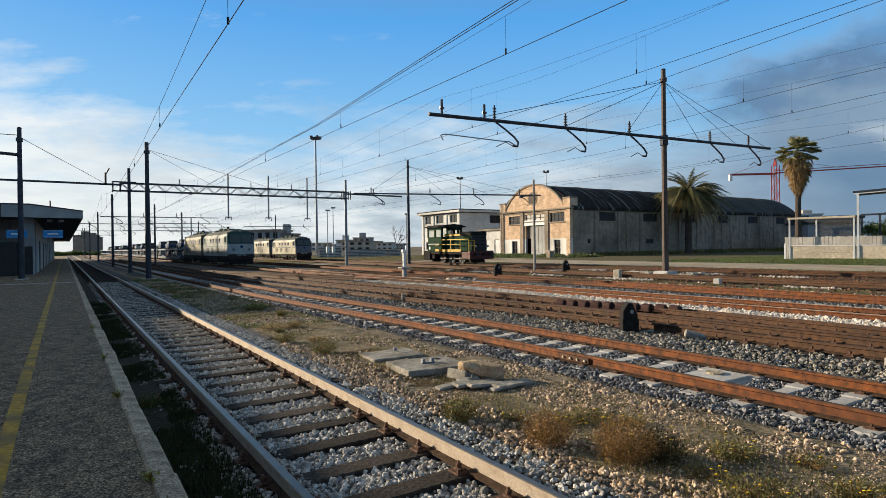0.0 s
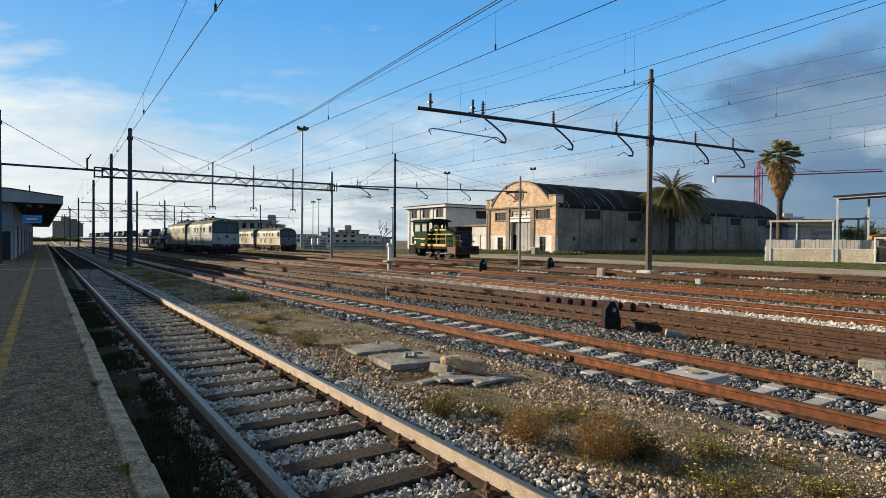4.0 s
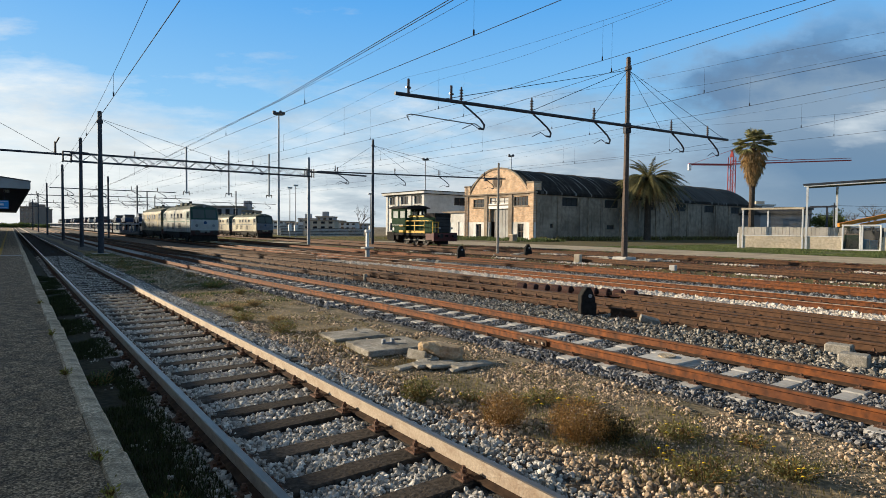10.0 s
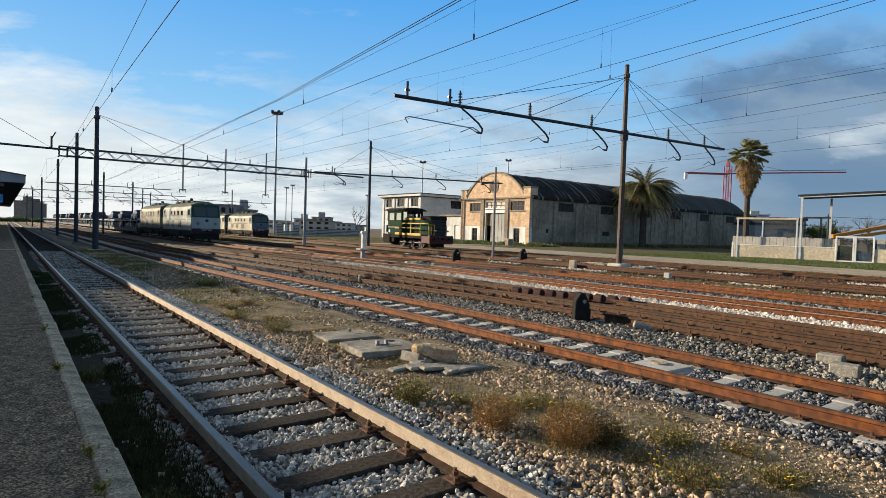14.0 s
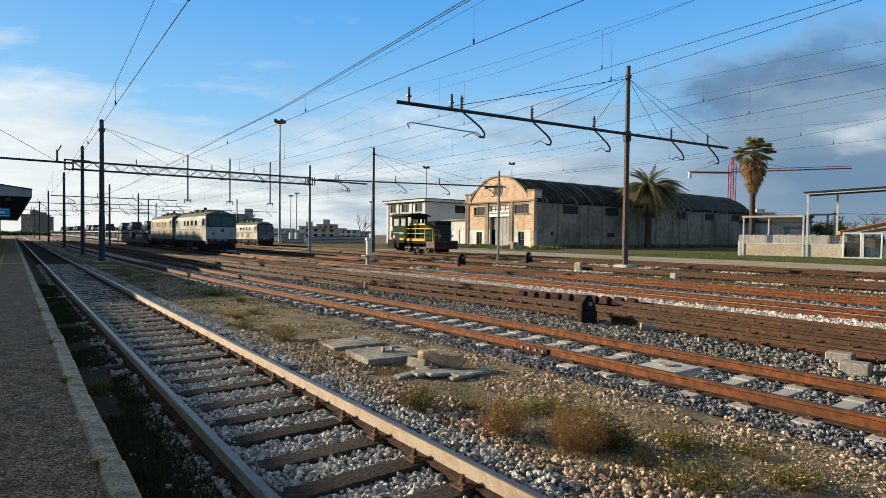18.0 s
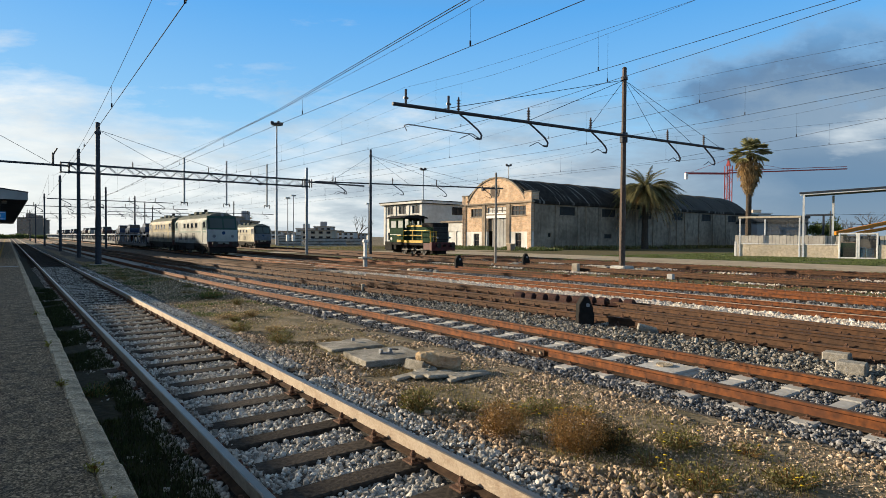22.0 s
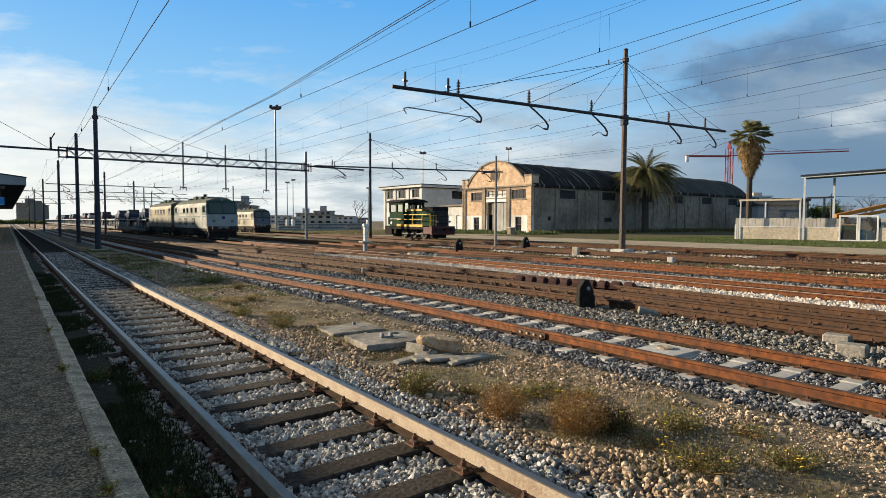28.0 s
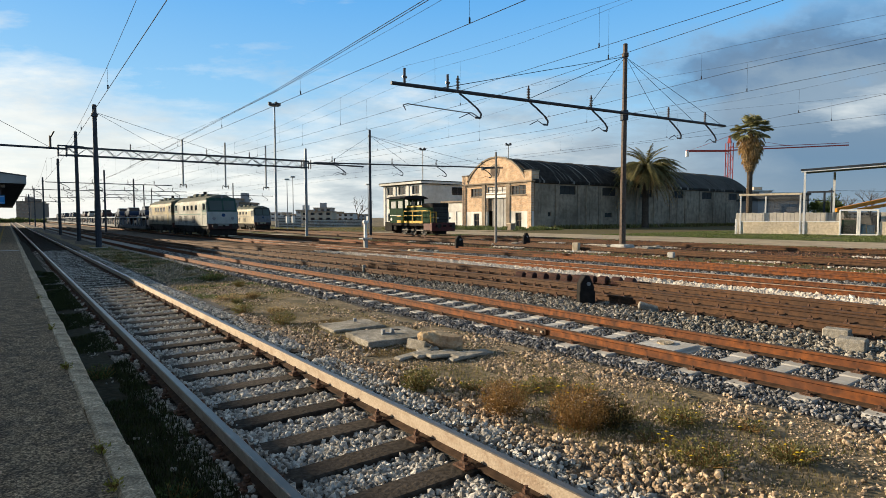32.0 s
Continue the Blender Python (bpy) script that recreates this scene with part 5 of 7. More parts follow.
M_stain = rain_stained("stained_grey_render", (0.25, 0.205, 0.157), (0.40, 0.335, 0.262), (0.06, 0.052, 0.045))
M_plaster_old = rain_stained("chipped_white_plaster", (0.66, 0.64, 0.60), (0.80, 0.78, 0.745), (0.30, 0.26, 0.20))
M_frame = mat("rusty_window_frame", (0.06, 0.04, 0.03), (0.11, 0.08, 0.06), 6, 0.8, 0, 0.1)
M_door = mat("grey_sliding_door", (0.34, 0.35, 0.35), (0.46, 0.47, 0.46), 1.2, 0.7, 0, 0.1, (0.16, 0.13, 0.10), 0.5)

shed = thing("engine_shed", 71.5, 69.9, GZ, 0, "long brick engine shed with an arched gable and barrel roof", "shed")
Wd, Lg, EV = 18.8, 75.8, 8.35
holes = [(12.2, 16.2, 5.95, 7.45), (6.4, 11.5, -0.1, 5.8), (6.4, 11.5, 6.3, 7.6), (1.5, 5.0, 6.0, 7.6), (13.8, 15.4, 0.15, 2.75), (2.5, 4.0, 0.15, 2.85)]
for a0, a1, hs_ in ((0, 6.4, holes[5]), (11.5, Wd, holes[4])):
    part("front_base", holed(bmesh.new(), 0, 0, 0.5, a0, a1, 0, 3.1, [hs_]), M_plaster_old, shed, "chipped white plaster base")
part("front_wall", holed(bmesh.new(), 0, 0.02, 0.5, 0, Wd, 3.1, EV, [(h[0], h[1], max(h[2], 3.1), h[3]) for h in holes if h[3] > 3.1]), M_brick, shed, "tan brick front wall")
cy, hw, rise, sp = Wd / 2, 7.7, 4.1, EV + 0.35
R = (hw * hw + rise * rise) / (2 * rise)
arc = [(cy + R * math.sin(a), sp + rise - R + R * math.cos(a)) for a in np.linspace(-math.asin(hw / R), math.asin(hw / R), 25)]
bm = bmesh.new()
prism(bm, [(cy - hw, EV)] + arc + [(cy + hw, EV)], 0, 0.04, 0.5)
part("gable", bm, M_brick, shed, "arched tan brick gable")
bm = bmesh.new()
R2 = R + 0.28
arc2 = [(cy + R2 * math.sin(a), sp + rise - R + R2 * math.cos(a)) for a in np.linspace(-math.asin(hw / R), math.asin(hw / R), 25)]
prism(bm, arc + list(reversed(arc2)), 0, -0.12, 0.6)
part("gable_coping", bm, M_pil, shed, "weathered arched coping")
for y0 in (0.0, Wd - 1.75):
    part("corner_pier", B(-0.12, 1.7, y0, y0 + 1.75, EV, EV + 1.5, bev=0.04), M_brick, shed)
    part("pier_cap", B(-0.2, 1.8, y0 - 0.06, y0 + 1.81, EV + 1.5, EV + 1.75, bev=0.04), M_pil, shed)
part("cornice", B(-0.35, 0.5, -0.3, Wd + 0.3, EV - 0.28, EV + 0.02, bev=0.05), M_pil, shed, "projecting cornice")
part("architrave", B(-0.06, 0.03, 0, Wd, 7.75, 8.0), M_pil, shed)
for y0 in (0.0, 5.3, 11.9, Wd - 1.1):
    part("pilaster", B(-0.18, 0.02, y0, y0 + 0.95, 0, EV - 0.28, bev=0.02), M_brick if y0 in (0.0, Wd - 1.1) else M_pil, shed)
rw = part("round_window", C((-0.06, cy + 0.1, 10.45), (0.06, cy + 0.1, 10.45), 1.25, seg=28), M_pil, shed, "round window surround")
part("pane", C((-0.10, cy + 0.1, 10.45), (-0.02, cy + 0.1, 10.45), 0.95, seg=24), M_frame, rw)
for h in (holes[0], holes[3], holes[4], holes[5], holes[2]):
    w = part("window", B(0.25, 0.32, h[0], h[1], max(h[2], 0), h[3]), M_glass if h is not holes[2] else M_plaster, shed)
    k = 4 if h[1] - h[0] > 3 else 2
    for i in range(k + 1):
        y = h[0] + (h[1] - h[0]) * i / k
        part("glazing_bar", B(0.2, 0.26, y - 0.05, y + 0.05, h[2], h[3]), M_frame, w)
    for z in (h[2], (h[2] + h[3]) / 2, h[3]):
        part("glazing_bar", B(0.19, 0.25, h[0], h[1], z - 0.05, z + 0.05), M_frame, w)
    part("sill", B(-0.15, 0.2, h[0] - 0.15, h[1] + 0.15, h[2] - 0.2, h[2]), M_pil, w)
dr = part("sliding_door", B(0.3, 0.42, 6.4, 10.3, 0, 5.8, bev=0.01), M_door, shed, "grey sliding door left ajar")
for i in range(5):
    part("door_rib", B(0.26, 0.3, 6.5 + i * 0.9, 6.58 + i * 0.9, 0.1, 5.7), M_door, dr)
part("lintel", B(-0.08, 0.25, 6.2, 11.7, 5.55, 6.5, bev=0.02), M_white, shed, "white lintel over the door")
# side and rear walls
sw = [(7.0 + 11.85 * i, 11.2 + 11.85 * i, 6.1, 7.6) for i in range(6)] + [(4.0, 4.7, 2.2, 2.9), (19.6, 21.8, 2.0, 2.8)]
part("side_wall", holed(bmesh.new(), 1, 0, 0.45, 0.5, Lg, 0, EV, sw), M_stain, shed, "stained grey rendered side wall")
part("rear_side_wall", B(0.5, Lg, Wd - 0.45, Wd, 0, EV), M_stain, shed)
bm = bmesh.new()
R3 = ((Wd / 2) ** 2 + 4.3 ** 2) / (2 * 4.3)
big = [(cy + R3 * math.sin(a), EV + 4.3 - R3 + R3 * math.cos(a)) for a in np.linspace(-math.asin(Wd / 2 / R3), math.asin(Wd / 2 / R3), 25)]
prism(bm, [(0, 0)] + big + [(Wd, 0)], 0, Lg - 0.4, Lg)
part("rear_wall", bm, M_stain, shed)
for h in sw:
    w = part("window", B(h[0], h[1], 0.25, 0.3, h[2], h[3]), M_grille, shed)
    for i in range(4):
        x = h[0] + (h[1] - h[0]) * i / 3
        part("glazing_bar", B(x - 0.05, x + 0.05, 0.2, 0.26, h[2], h[3]), M_grille, w)
    part("sill", B(h[0] - 0.1, h[1] + 0.1, -0.12, 0.2, h[2] - 0.18, h[2]), M_stain, w)
for i in range(13):
    x = 0.18 + 5.925 * i + (0.7 if i == 0 else 0)
    part("pilaster", B(x - 0.35, x + 0.35, -0.16, 0.0, 0, EV - 0.5, bev=0.02), M_pil, shed)
part("side_cornice", B(0.5, Lg, -0.35, 0.3, EV - 0.45, EV + 0.1, bev=0.05), M_roof, shed, "dark stained eaves band")
for x in (13.9, 43.9):
    part("downpipe", C((x, -0.28, 0), (x, -0.28, EV - 0.4), 0.09, seg=8), M_pil, shed)
for i in range(9):
    x0, x1 = 0.3 + 8.39 * i, 0.3 + 8.39 * (i + 1) - 0.05
    bm = bmesh.new()
    out = [(cy + (R3 + 0.18) * math.sin(a), EV + 4.3 - R3 + (R3 + 0.18) * math.cos(a)) for a in np.linspace(-math.asin(Wd / 2 / R3) - 0.02, math.asin(Wd / 2 / R3) + 0.02, 25)]
    prism(bm, big + list(reversed(out)), 0, x0, x1)
    rp = part("roof_bay", bm, M_roof if i < 4 else M_roof2, shed, "black tarred barrel roof with pale streaks" if i < 4 else "weathered grey barrel roof")
    bm = bmesh.new()
    o2 = [(cy + (R3 + 0.26) * math.sin(a), EV + 4.3 - R3 + (R3 + 0.26) * math.cos(a)) for a in np.linspace(-0.8, 0.8, 25)]
    o1 = [(cy + (R3 + 0.17) * math.sin(a), EV + 4.3 - R3 + (R3 + 0.17) * math.cos(a)) for a in np.linspace(-0.8, 0.8, 25)]
    prism(bm, o1 + list(reversed(o2)), 0, x0 + 1.0, x0 + 1.15)
    part("roof_seam", bm, M_roof2, rp)
part("end_wall_front", B(0.5, 0.6, 0, Wd, 3.2, EV), M_stain, shed)

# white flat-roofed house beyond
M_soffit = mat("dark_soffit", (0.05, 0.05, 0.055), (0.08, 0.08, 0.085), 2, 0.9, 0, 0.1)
hs = thing("railway_house", 74.0, 106.0, GZ, 0, "white two-storey railway house with a flat overhanging roof", "house")
hh = 9.6
lw = [(1.2, 4.2, 7.35, 9.15), (6.8, 9.9, 7.35, 9.15), (12.3, 14.9, 7.35, 9.15)] + [(2.0 + 5.5 * i, 3.6 + 5.5 * i, 1.2, 3.0) for i in range(3)]
part("front_wall", holed(bmesh.new(), 0, 0, 0.4, 0, 16.3, 0, hh, lw), M_plaster, hs, "sunlit white plaster wall")
rwn = [(8.3, 11.8, 7.2, 9.0)]
part("side_wall", holed(bmesh.new(), 1, 0, 0.4, 0.4, 17, 0, hh, rwn), M_plaster, hs)
part("back_wall", B(0.4, 17, 15.9, 16.3, 0, hh), M_plaster, hs)
part("roof_slab", B(-0.9, 17.8, -0.9, 17.2, hh, hh + 0.5, bev=0.05), M_plaster, hs, "flat overhanging roof slab")
part("roof_cap", B(-1.0, 17.9, -1.0, 17.3, hh + 0.5, hh + 0.68, bev=0.04), M_roof2, hs, "dark felt roof edge")
# thin dark slab set under the roof overhang
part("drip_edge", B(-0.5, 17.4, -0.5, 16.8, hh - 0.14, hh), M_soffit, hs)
for h in lw:
    w = part("window", B(0.28, 0.34, h[0], h[1], h[2], h[3]), M_glass, hs)
    part("window_frame", B(0.22, 0.28, (h[0] + h[1]) / 2 - 0.06, (h[0] + h[1]) / 2 + 0.06, h[2], h[3]), M_frame, w)
    part("sill", B(-0.12, 0.25, h[0] - 0.15, h[1] + 0.15, h[2] - 0.18, h[2]), M_plaster, w)
for h in rwn:
    w = part("window", B(h[0], h[1], 0.28, 0.34, h[2], h[3]), M_glass, hs)
    part("window_frame", B((h[0] + h[1]) / 2 - 0.06, (h[0] + h[1]) / 2 + 0.06, 0.22, 0.28, h[2], h[3]), M_frame, w)
for y0 in (0.0, 5.2, 10.8, 15.5):
    part("pilaster", B(-0.2, 0, y0, y0 + 0.8, 0, hh), M_plaster, hs)
an = thing("annex", 72.0, 88.75, GZ, 0, "low white annex with a pale door", "building")
part("front_wall", holed(bmesh.new(), 0, 0, 0.3, 0, 7.0, 0, 5.0, [(1.2, 2.6, 0.0, 3.2), (3.6, 5.4, 0.0, 3.2)]), M_plaster, an)
part("side_wall", B(0.3, 8, 6.7, 7.0, 0, 5.0), M_plaster, an)
for y0, y1 in ((1.2, 2.6), (3.6, 5.4)):
    part("door", B(0.15, 0.25, y0, y1, 0, 3.2, bev=0.01), M_pale, an, "pale door")
part("roof_slab", B(-0.4, 8.4, 0.06, 7.4, 5.0, 5.3, bev=0.03), M_pil, an)

# platform hall with its deep canopy
M_hall = mat("grey_hall_wall", (0.30, 0.30, 0.30), (0.42, 0.42, 0.41), 1.0, 0.9, 0, 0.1, (0.22, 0.21, 0.20), 0.4)
M_sign = plain("blue_sign_face", (0.015, 0.27, 0.62), 0.4)
hl = thing("platform_hall", 0, 46, 0.44, 0, "grey platform hall with a deep cantilevered canopy", "station hall")
part("hall_wall", B(-10.2, -1.65, 4, 96, 0, 3.8), M_hall, hl)
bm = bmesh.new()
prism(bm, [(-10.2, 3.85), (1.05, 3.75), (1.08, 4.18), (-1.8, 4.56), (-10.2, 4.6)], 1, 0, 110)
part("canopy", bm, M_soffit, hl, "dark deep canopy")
bm = bmesh.new()
prism(bm, [(-3.3, 3.78), (1.04, 3.74), (1.10, 4.20), (-1.8, 4.58), (-3.3, 4.58)], 1, -0.12, 0.0)
part("fascia", bm, M_hall, hl, "grey sheet fascia at the canopy end")
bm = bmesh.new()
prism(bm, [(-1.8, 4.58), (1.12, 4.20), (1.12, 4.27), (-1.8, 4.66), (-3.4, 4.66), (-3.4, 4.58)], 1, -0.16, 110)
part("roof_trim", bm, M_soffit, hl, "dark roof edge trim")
part("edge_fascia", B(1.05, 1.1, 0, 110, 3.74, 4.2), M_hall, hl)
part("column", B(-2.45, -1.65, 1.2, 2.0, 0, 3.78, bev=0.02), M_hall, hl)
part("doorway", B(-2.3, -1.75, 1.16, 1.2, 0.05, 1.9), M_grille, hl, "dark doorway panel")
for x0 in (-1.15, -3.1):
    sg = part("hanging_sign", B(x0, x0 + 1.1, 0.6, 0.68, 2.45, 2.98, bev=0.01), M_sign, hl, "blue station sign")
    part("sign_border", B(x0 + 0.05, x0 + 1.05, 0.585, 0.6, 2.5, 2.53), M_white, sg)
    part("sign_border", B(x0 + 0.05, x0 + 1.05, 0.585, 0.6, 2.9, 2.93), M_white, sg)
    part("lettering_bar", B(x0 + 0.25, x0 + 0.85, 0.585, 0.6, 2.66, 2.78), M_white, sg)
    for k in (0.2, 0.9):
        part("hanger", C((x0 + k, 0.64, 2.98), (x0 + k, 0.64, 3.78), 0.02, seg=5), M_mast, sg)
for x in (-0.95, -0.3):
    part("soffit_lamp", B(x, x + 0.3, 2.0, 3.2, 3.6, 3.74), M_pale, hl)
for i in range(9):
    part("wall_door", B(-1.66, -1.62, 10 + i * 9.5, 12.2 + i * 9.5, 0, 2.4), M_grille, hl)
part("low_shelter", B(-6, -2.6, 0.5, 3, 0, 2.2, bev=0.03), M_grille, hl)
bm = C((-1.0, 18, 4.5), (-1.0, 18, 6.2), 0.06)
part("roof_pipe", bm, M_mast, hl)
# unseen blocks outside the view, added to shade the platform and close its end
st = thing("station_building", -10.3, 0, GZ, 0, "long unseen block behind the platform, added to shade it", "station")
part("wall", B(-9, 0, -70, 100, 0, 6.05), M_hall, st)
part("roof_edge", B(-9.2, 0.05, -70.2, 42.9, 6.05, 6.32), M_soffit, st)
# raised stretch carries the shadow out over the earth strip
part("upper_storey", B(-9, 0, 43, 100, 6.05, 8.2), M_hall, st)
part("roof_edge", B(-9.2, 0.05, 43, 100.2, 8.2, 8.45), M_soffit, st)
# tall block added out of view only to throw shade on the train
tw = thing("station_building", -14, 0, GZ, 0, "tall unseen block added to shade the goods train", "building")
part("wall", B(-20, 0, 101.5, 150, 0, 16.6), M_hall, tw)
part("top_storey", B(-20, -0.02, 135, 150, 16.6, 19.2), M_hall, tw)
back = thing("station_building", 0, -75, GZ, 0, "unseen plain block across the end of the platforms", "station")
part("wall", B(-60, -12, -8, 0, 0, 7), M_hall, back)

# ---- boundary wall and frames beside the road ----
fw = thing("yard_wall", 69.6, 34.9, GZ, -75, "low pale block wall with white steel portal frames", "wall")
M_block = mat("pale_block_wall", (0.50, 0.41, 0.29), (0.72, 0.62, 0.48), 3.6, 0.9, 0, 0.2, (0.30, 0.27, 0.22), 0.4)
M_precast = mat("grey_precast_panel", (0.42, 0.39, 0.34), (0.58, 0.54, 0.48), 1.2, 0.9, 0, 0.1)
# bluish cast puts the posts' shaded side into the white paint
M_steelw = mat("shade_tinted_white_steel", (0.50, 0.53, 0.56), (0.68, 0.70, 0.72), 5, 0.55, 0, 0.05, (0.34, 0.30, 0.24), 0.4)
M_net = mat("grey_wire_netting", (0.07, 0.07, 0.07), (0.12, 0.12, 0.12), 8, 0.8, 0.2, 0)
rg = random.Random(2)
for k in range(6):
    z0 = k * 0.24
    x = 1.0 + 0.25 * (k % 2)
    while x < 10.6:
        w = rg.uniform(0.32, 0.85)
        if not 6.95 < x < 7.5:
            part("wall_block", B(x, min(x + w - 0.025, 10.7), rg.uniform(-0.008, 0.010), 0.3, z0, z0 + 0.225, bev=0.015), M_block, fw)
        x += w
part("wall_core", B(0.95, 10.7, 0.012, 0.24, 0, 1.42), M_block, fw)
part("coping", B(0.9, 10.7, -0.05, 0.35, 1.44, 1.54, bev=0.02), M_white, fw, "white wall coping")
part("end_pier", B(0.42, 0.62, -0.10, 0.14, 0, 1.75, bev=0.02), M_white, fw, "short white end pier")
for x, h in ((0.98, 4.5), (7.06, 4.5)):
    part("frame_post", B(x - 0.08, x + 0.08, -0.08, 0.08, 0, h, bev=0.015), M_steelw, fw, "white steel post")
part("frame_post", B(3.3, 3.46, 1.4, 1.56, 0, 4.5, bev=0.015), M_steelw, fw, "white steel post")
# tan block colour paints warm sunlight on the beam
part("frame_beam", B(0.8, 7.2, -0.10, 0.10, 4.5, 4.72, bev=0.02), M_block, fw, "frame beam coloured tan for its sunlight")
part("rear_beam", B(3.2, 7.1, 1.4, 1.56, 4.38, 4.52), M_mast, fw)
bm = bmesh.new()
for i in range(46):
    cyl(bm, (3.5 + i * 0.077, 1.48, 1.4), (3.5 + i * 0.077, 1.48, 4.3), 0.014, seg=4)
for i in range(20):
    cyl(bm, (3.5, 1.48, 1.45 + i * 0.15), (7.05, 1.48, 1.45 + i * 0.15), 0.014, seg=4)
tagged(part("netting", bm, M_net, fw, "grey wire netting panel"), kind="stuff")
for i in range(42):
    x = 0.3 + i * 0.36
    if not 10.9 < x < 14.0:
        part("precast_panel", B(x, x + 0.335, 0.9, 1.0, 0, 2.5 + rg.uniform(-0.05, 0.04), bev=0.01), M_precast, fw)
cp = thing("carport_frame", 69.6, 34.9, GZ, -75, "tall white steel frame with a dark flat roof", "frame")
part("frame_post", B(7.32, 7.52, -0.1, 0.1, 0, 7.0), M_steelw, cp)
part("frame_post", B(9.7, 9.92, 5.0, 5.22, 0, 7.2), M_steelw, cp)
tilt = pose(7.1, 0, 6.98, 0, -2.4, 0)
part("edge_beam", B(0, 22, -0.12, 0.10, 0, 0.17, bev=0.02, m=tilt), M_steelw, cp, "white edge beam")
part("roof_panel", B(-0.1, 22, -0.22, 5.4, 0.175, 0.36, bev=0.02, m=tilt), M_mast, cp, "dark roof panel")
part("cross_tie", B(7.4, 10.0, 2.4, 2.55, 4.75, 4.95), M_mast, cp)
part("inner_post", B(9.0, 9.2, 2.4, 2.6, 0, 4.9), M_mast, cp)
for x in (17, 23, 28):
    part("frame_post", B(x, x + 0.2, 5.0, 5.22, 0, 7.4), M_steelw, cp)
gt = thing("yard_gate", 69.6, 34.9, GZ, -75, "white framed steel gate with wire mesh and a blue panel", "gate")
for x0, x1 in ((10.72, 12.44), (12.46, 14.2)):
    lf = part("gate_leaf", B(x0, x0 + 0.16, -0.1, 0.1, 0, 2.75, bev=0.02), M_white, gt)
    part("gate_stile", B(x1 - 0.16, x1, -0.1, 0.1, 0, 2.75, bev=0.02), M_white, lf)
    part("gate_rail", B(x0, x1, -0.08, 0.08, 2.62, 2.8, bev=0.02), M_white, lf)
    part("gate_rail", B(x0, x1, -0.08, 0.08, 0.02, 0.16, bev=0.02), M_white, lf)
    bm = bmesh.new()
    for i in range(24):
        x = x0 + 0.18 + (x1 - x0 - 0.36) * i / 23
        cyl(bm, (x, 0, 0.1), (x, 0, 2.7), 0.008, seg=4)
    for i in range(30):
        cyl(bm, (x0 + 0.1, 0, 0.2 + i * 0.083), (x1 - 0.1, 0, 0.2 + i * 0.083), 0.008, seg=4)
    tagged(part("gate_mesh", bm, M_net, lf), kind="stuff")
part("side_wall", B(14.25, 30, 0, 0.3, 0, 1.5), M_block, gt)
M_bin = plain("pale_blue_plastic", (0.10, 0.27, 0.40), 0.5)
for k, (x, h) in enumerate(((12.75, 1.15), (13.5, 1.05))):
    bn = thing("waste_bin", 0, 0, 0, 0, "pale blue plastic bin behind the gate", "bin", "bins behind the gate")
    bn.matrix_basis = gt.matrix_basis @ pose(x, 0.9, 0)
    part("body", B(-0.34, 0.34, -0.35, 0.35, 0.08, h, bev=0.05), M_bin, bn)
    part("lid", B(-0.36, 0.36, -0.4, 0.38, h, h + 0.09, bev=0.03), M_bin, bn)
    for dx in (-0.28, 0.28):
        part("wheel", C((dx - 0.03, 0.3, 0.1), (dx + 0.03, 0.3, 0.1), 0.1, seg=10), M_under, bn)
ct = thing("storage_crate", 0, 0, 0, 0, "dark green storage crate behind the gate", "crate")
ct.matrix_basis = gt.matrix_basis @ pose(11.5, 1.2, 0)
part("body", B(-0.6, 0.7, -0.5, 0.5, 0, 1.7, bev=0.03), M_shg, ct)
part("lid", B(-0.65, 0.75, -0.55, 0.55, 1.7, 1.82, bev=0.03), M_pil, ct)
# orange machine behind the gate
M_orange = plain("machine_orange", (0.60, 0.22, 0.02), 0.5)
om = thing("loading_machine", *spot(0.68, 78), GZ, -36.9, "orange loading machine with a long sloping boom", "machine")
part("boom", B(0, 9.5, -0.25, 0.25, -0.25, 0.25, bev=0.05, m=pose(0, 0, 2.9, 0, -12, 0)), M_orange, om)
part("boom_web", B(3, 9.5, -0.2, 0.2, -0.2, 0.2, bev=0.05, m=pose(0, 0, 2.4, 0, -10, 0)), M_orange, om)
part("chassis", B(4, 11, -1.2, 1.2, 0.6, 2.2, bev=0.1), M_grille, om)
for x in (5, 7.5, 10):
    part("wheel", C((x, -1.3, 0.55), (x, -0.9, 0.55), 0.55, seg=14), M_under, om)

# red tower crane far behind
cr = thing("tower_crane", *spot(0.494, 230), 0, -36.9, "red lattice tower crane far behind the shed", "crane")
M_crane = plain("crane_red", (0.32, 0.045, 0.04), 0.5)
for dx in (-1, 1):
    for dy in (-1, 1):
        part("mast_leg", B(dx - 0.13, dx + 0.13, dy - 0.13, dy + 0.13, 0, 31), M_crane, cr)
bm = bmesh.new()
for i in range(12):
    z = i * 2.5
    s = 1 if i % 2 else -1
    for dy in (-1, 1):
        cyl(bm, (-s, dy, z), (s, dy, z + 2.5), 0.13, seg=4)
part("mast_bracing", bm, M_crane, cr)
part("tower_top", C((0, 0, 31), (0, 0, 34.0), 1.0, 0.2, 4), M_crane, cr)
part("jib", B(0, 47, -0.25, 0.25, -0.22, 0.22, m=pose(0, 0, 28.2, 0, -2.4, 0)), M_crane, cr)
part("jib", B(0, 47, -0.15, 0.15, 0.8, 1.0, m=pose(0, 0, 28.2, 0, -2.4, 0)), M_crane, cr)
part("counter_jib", B(-17, 0, -0.5, 0.5, 27.6, 28.3), M_crane, cr)
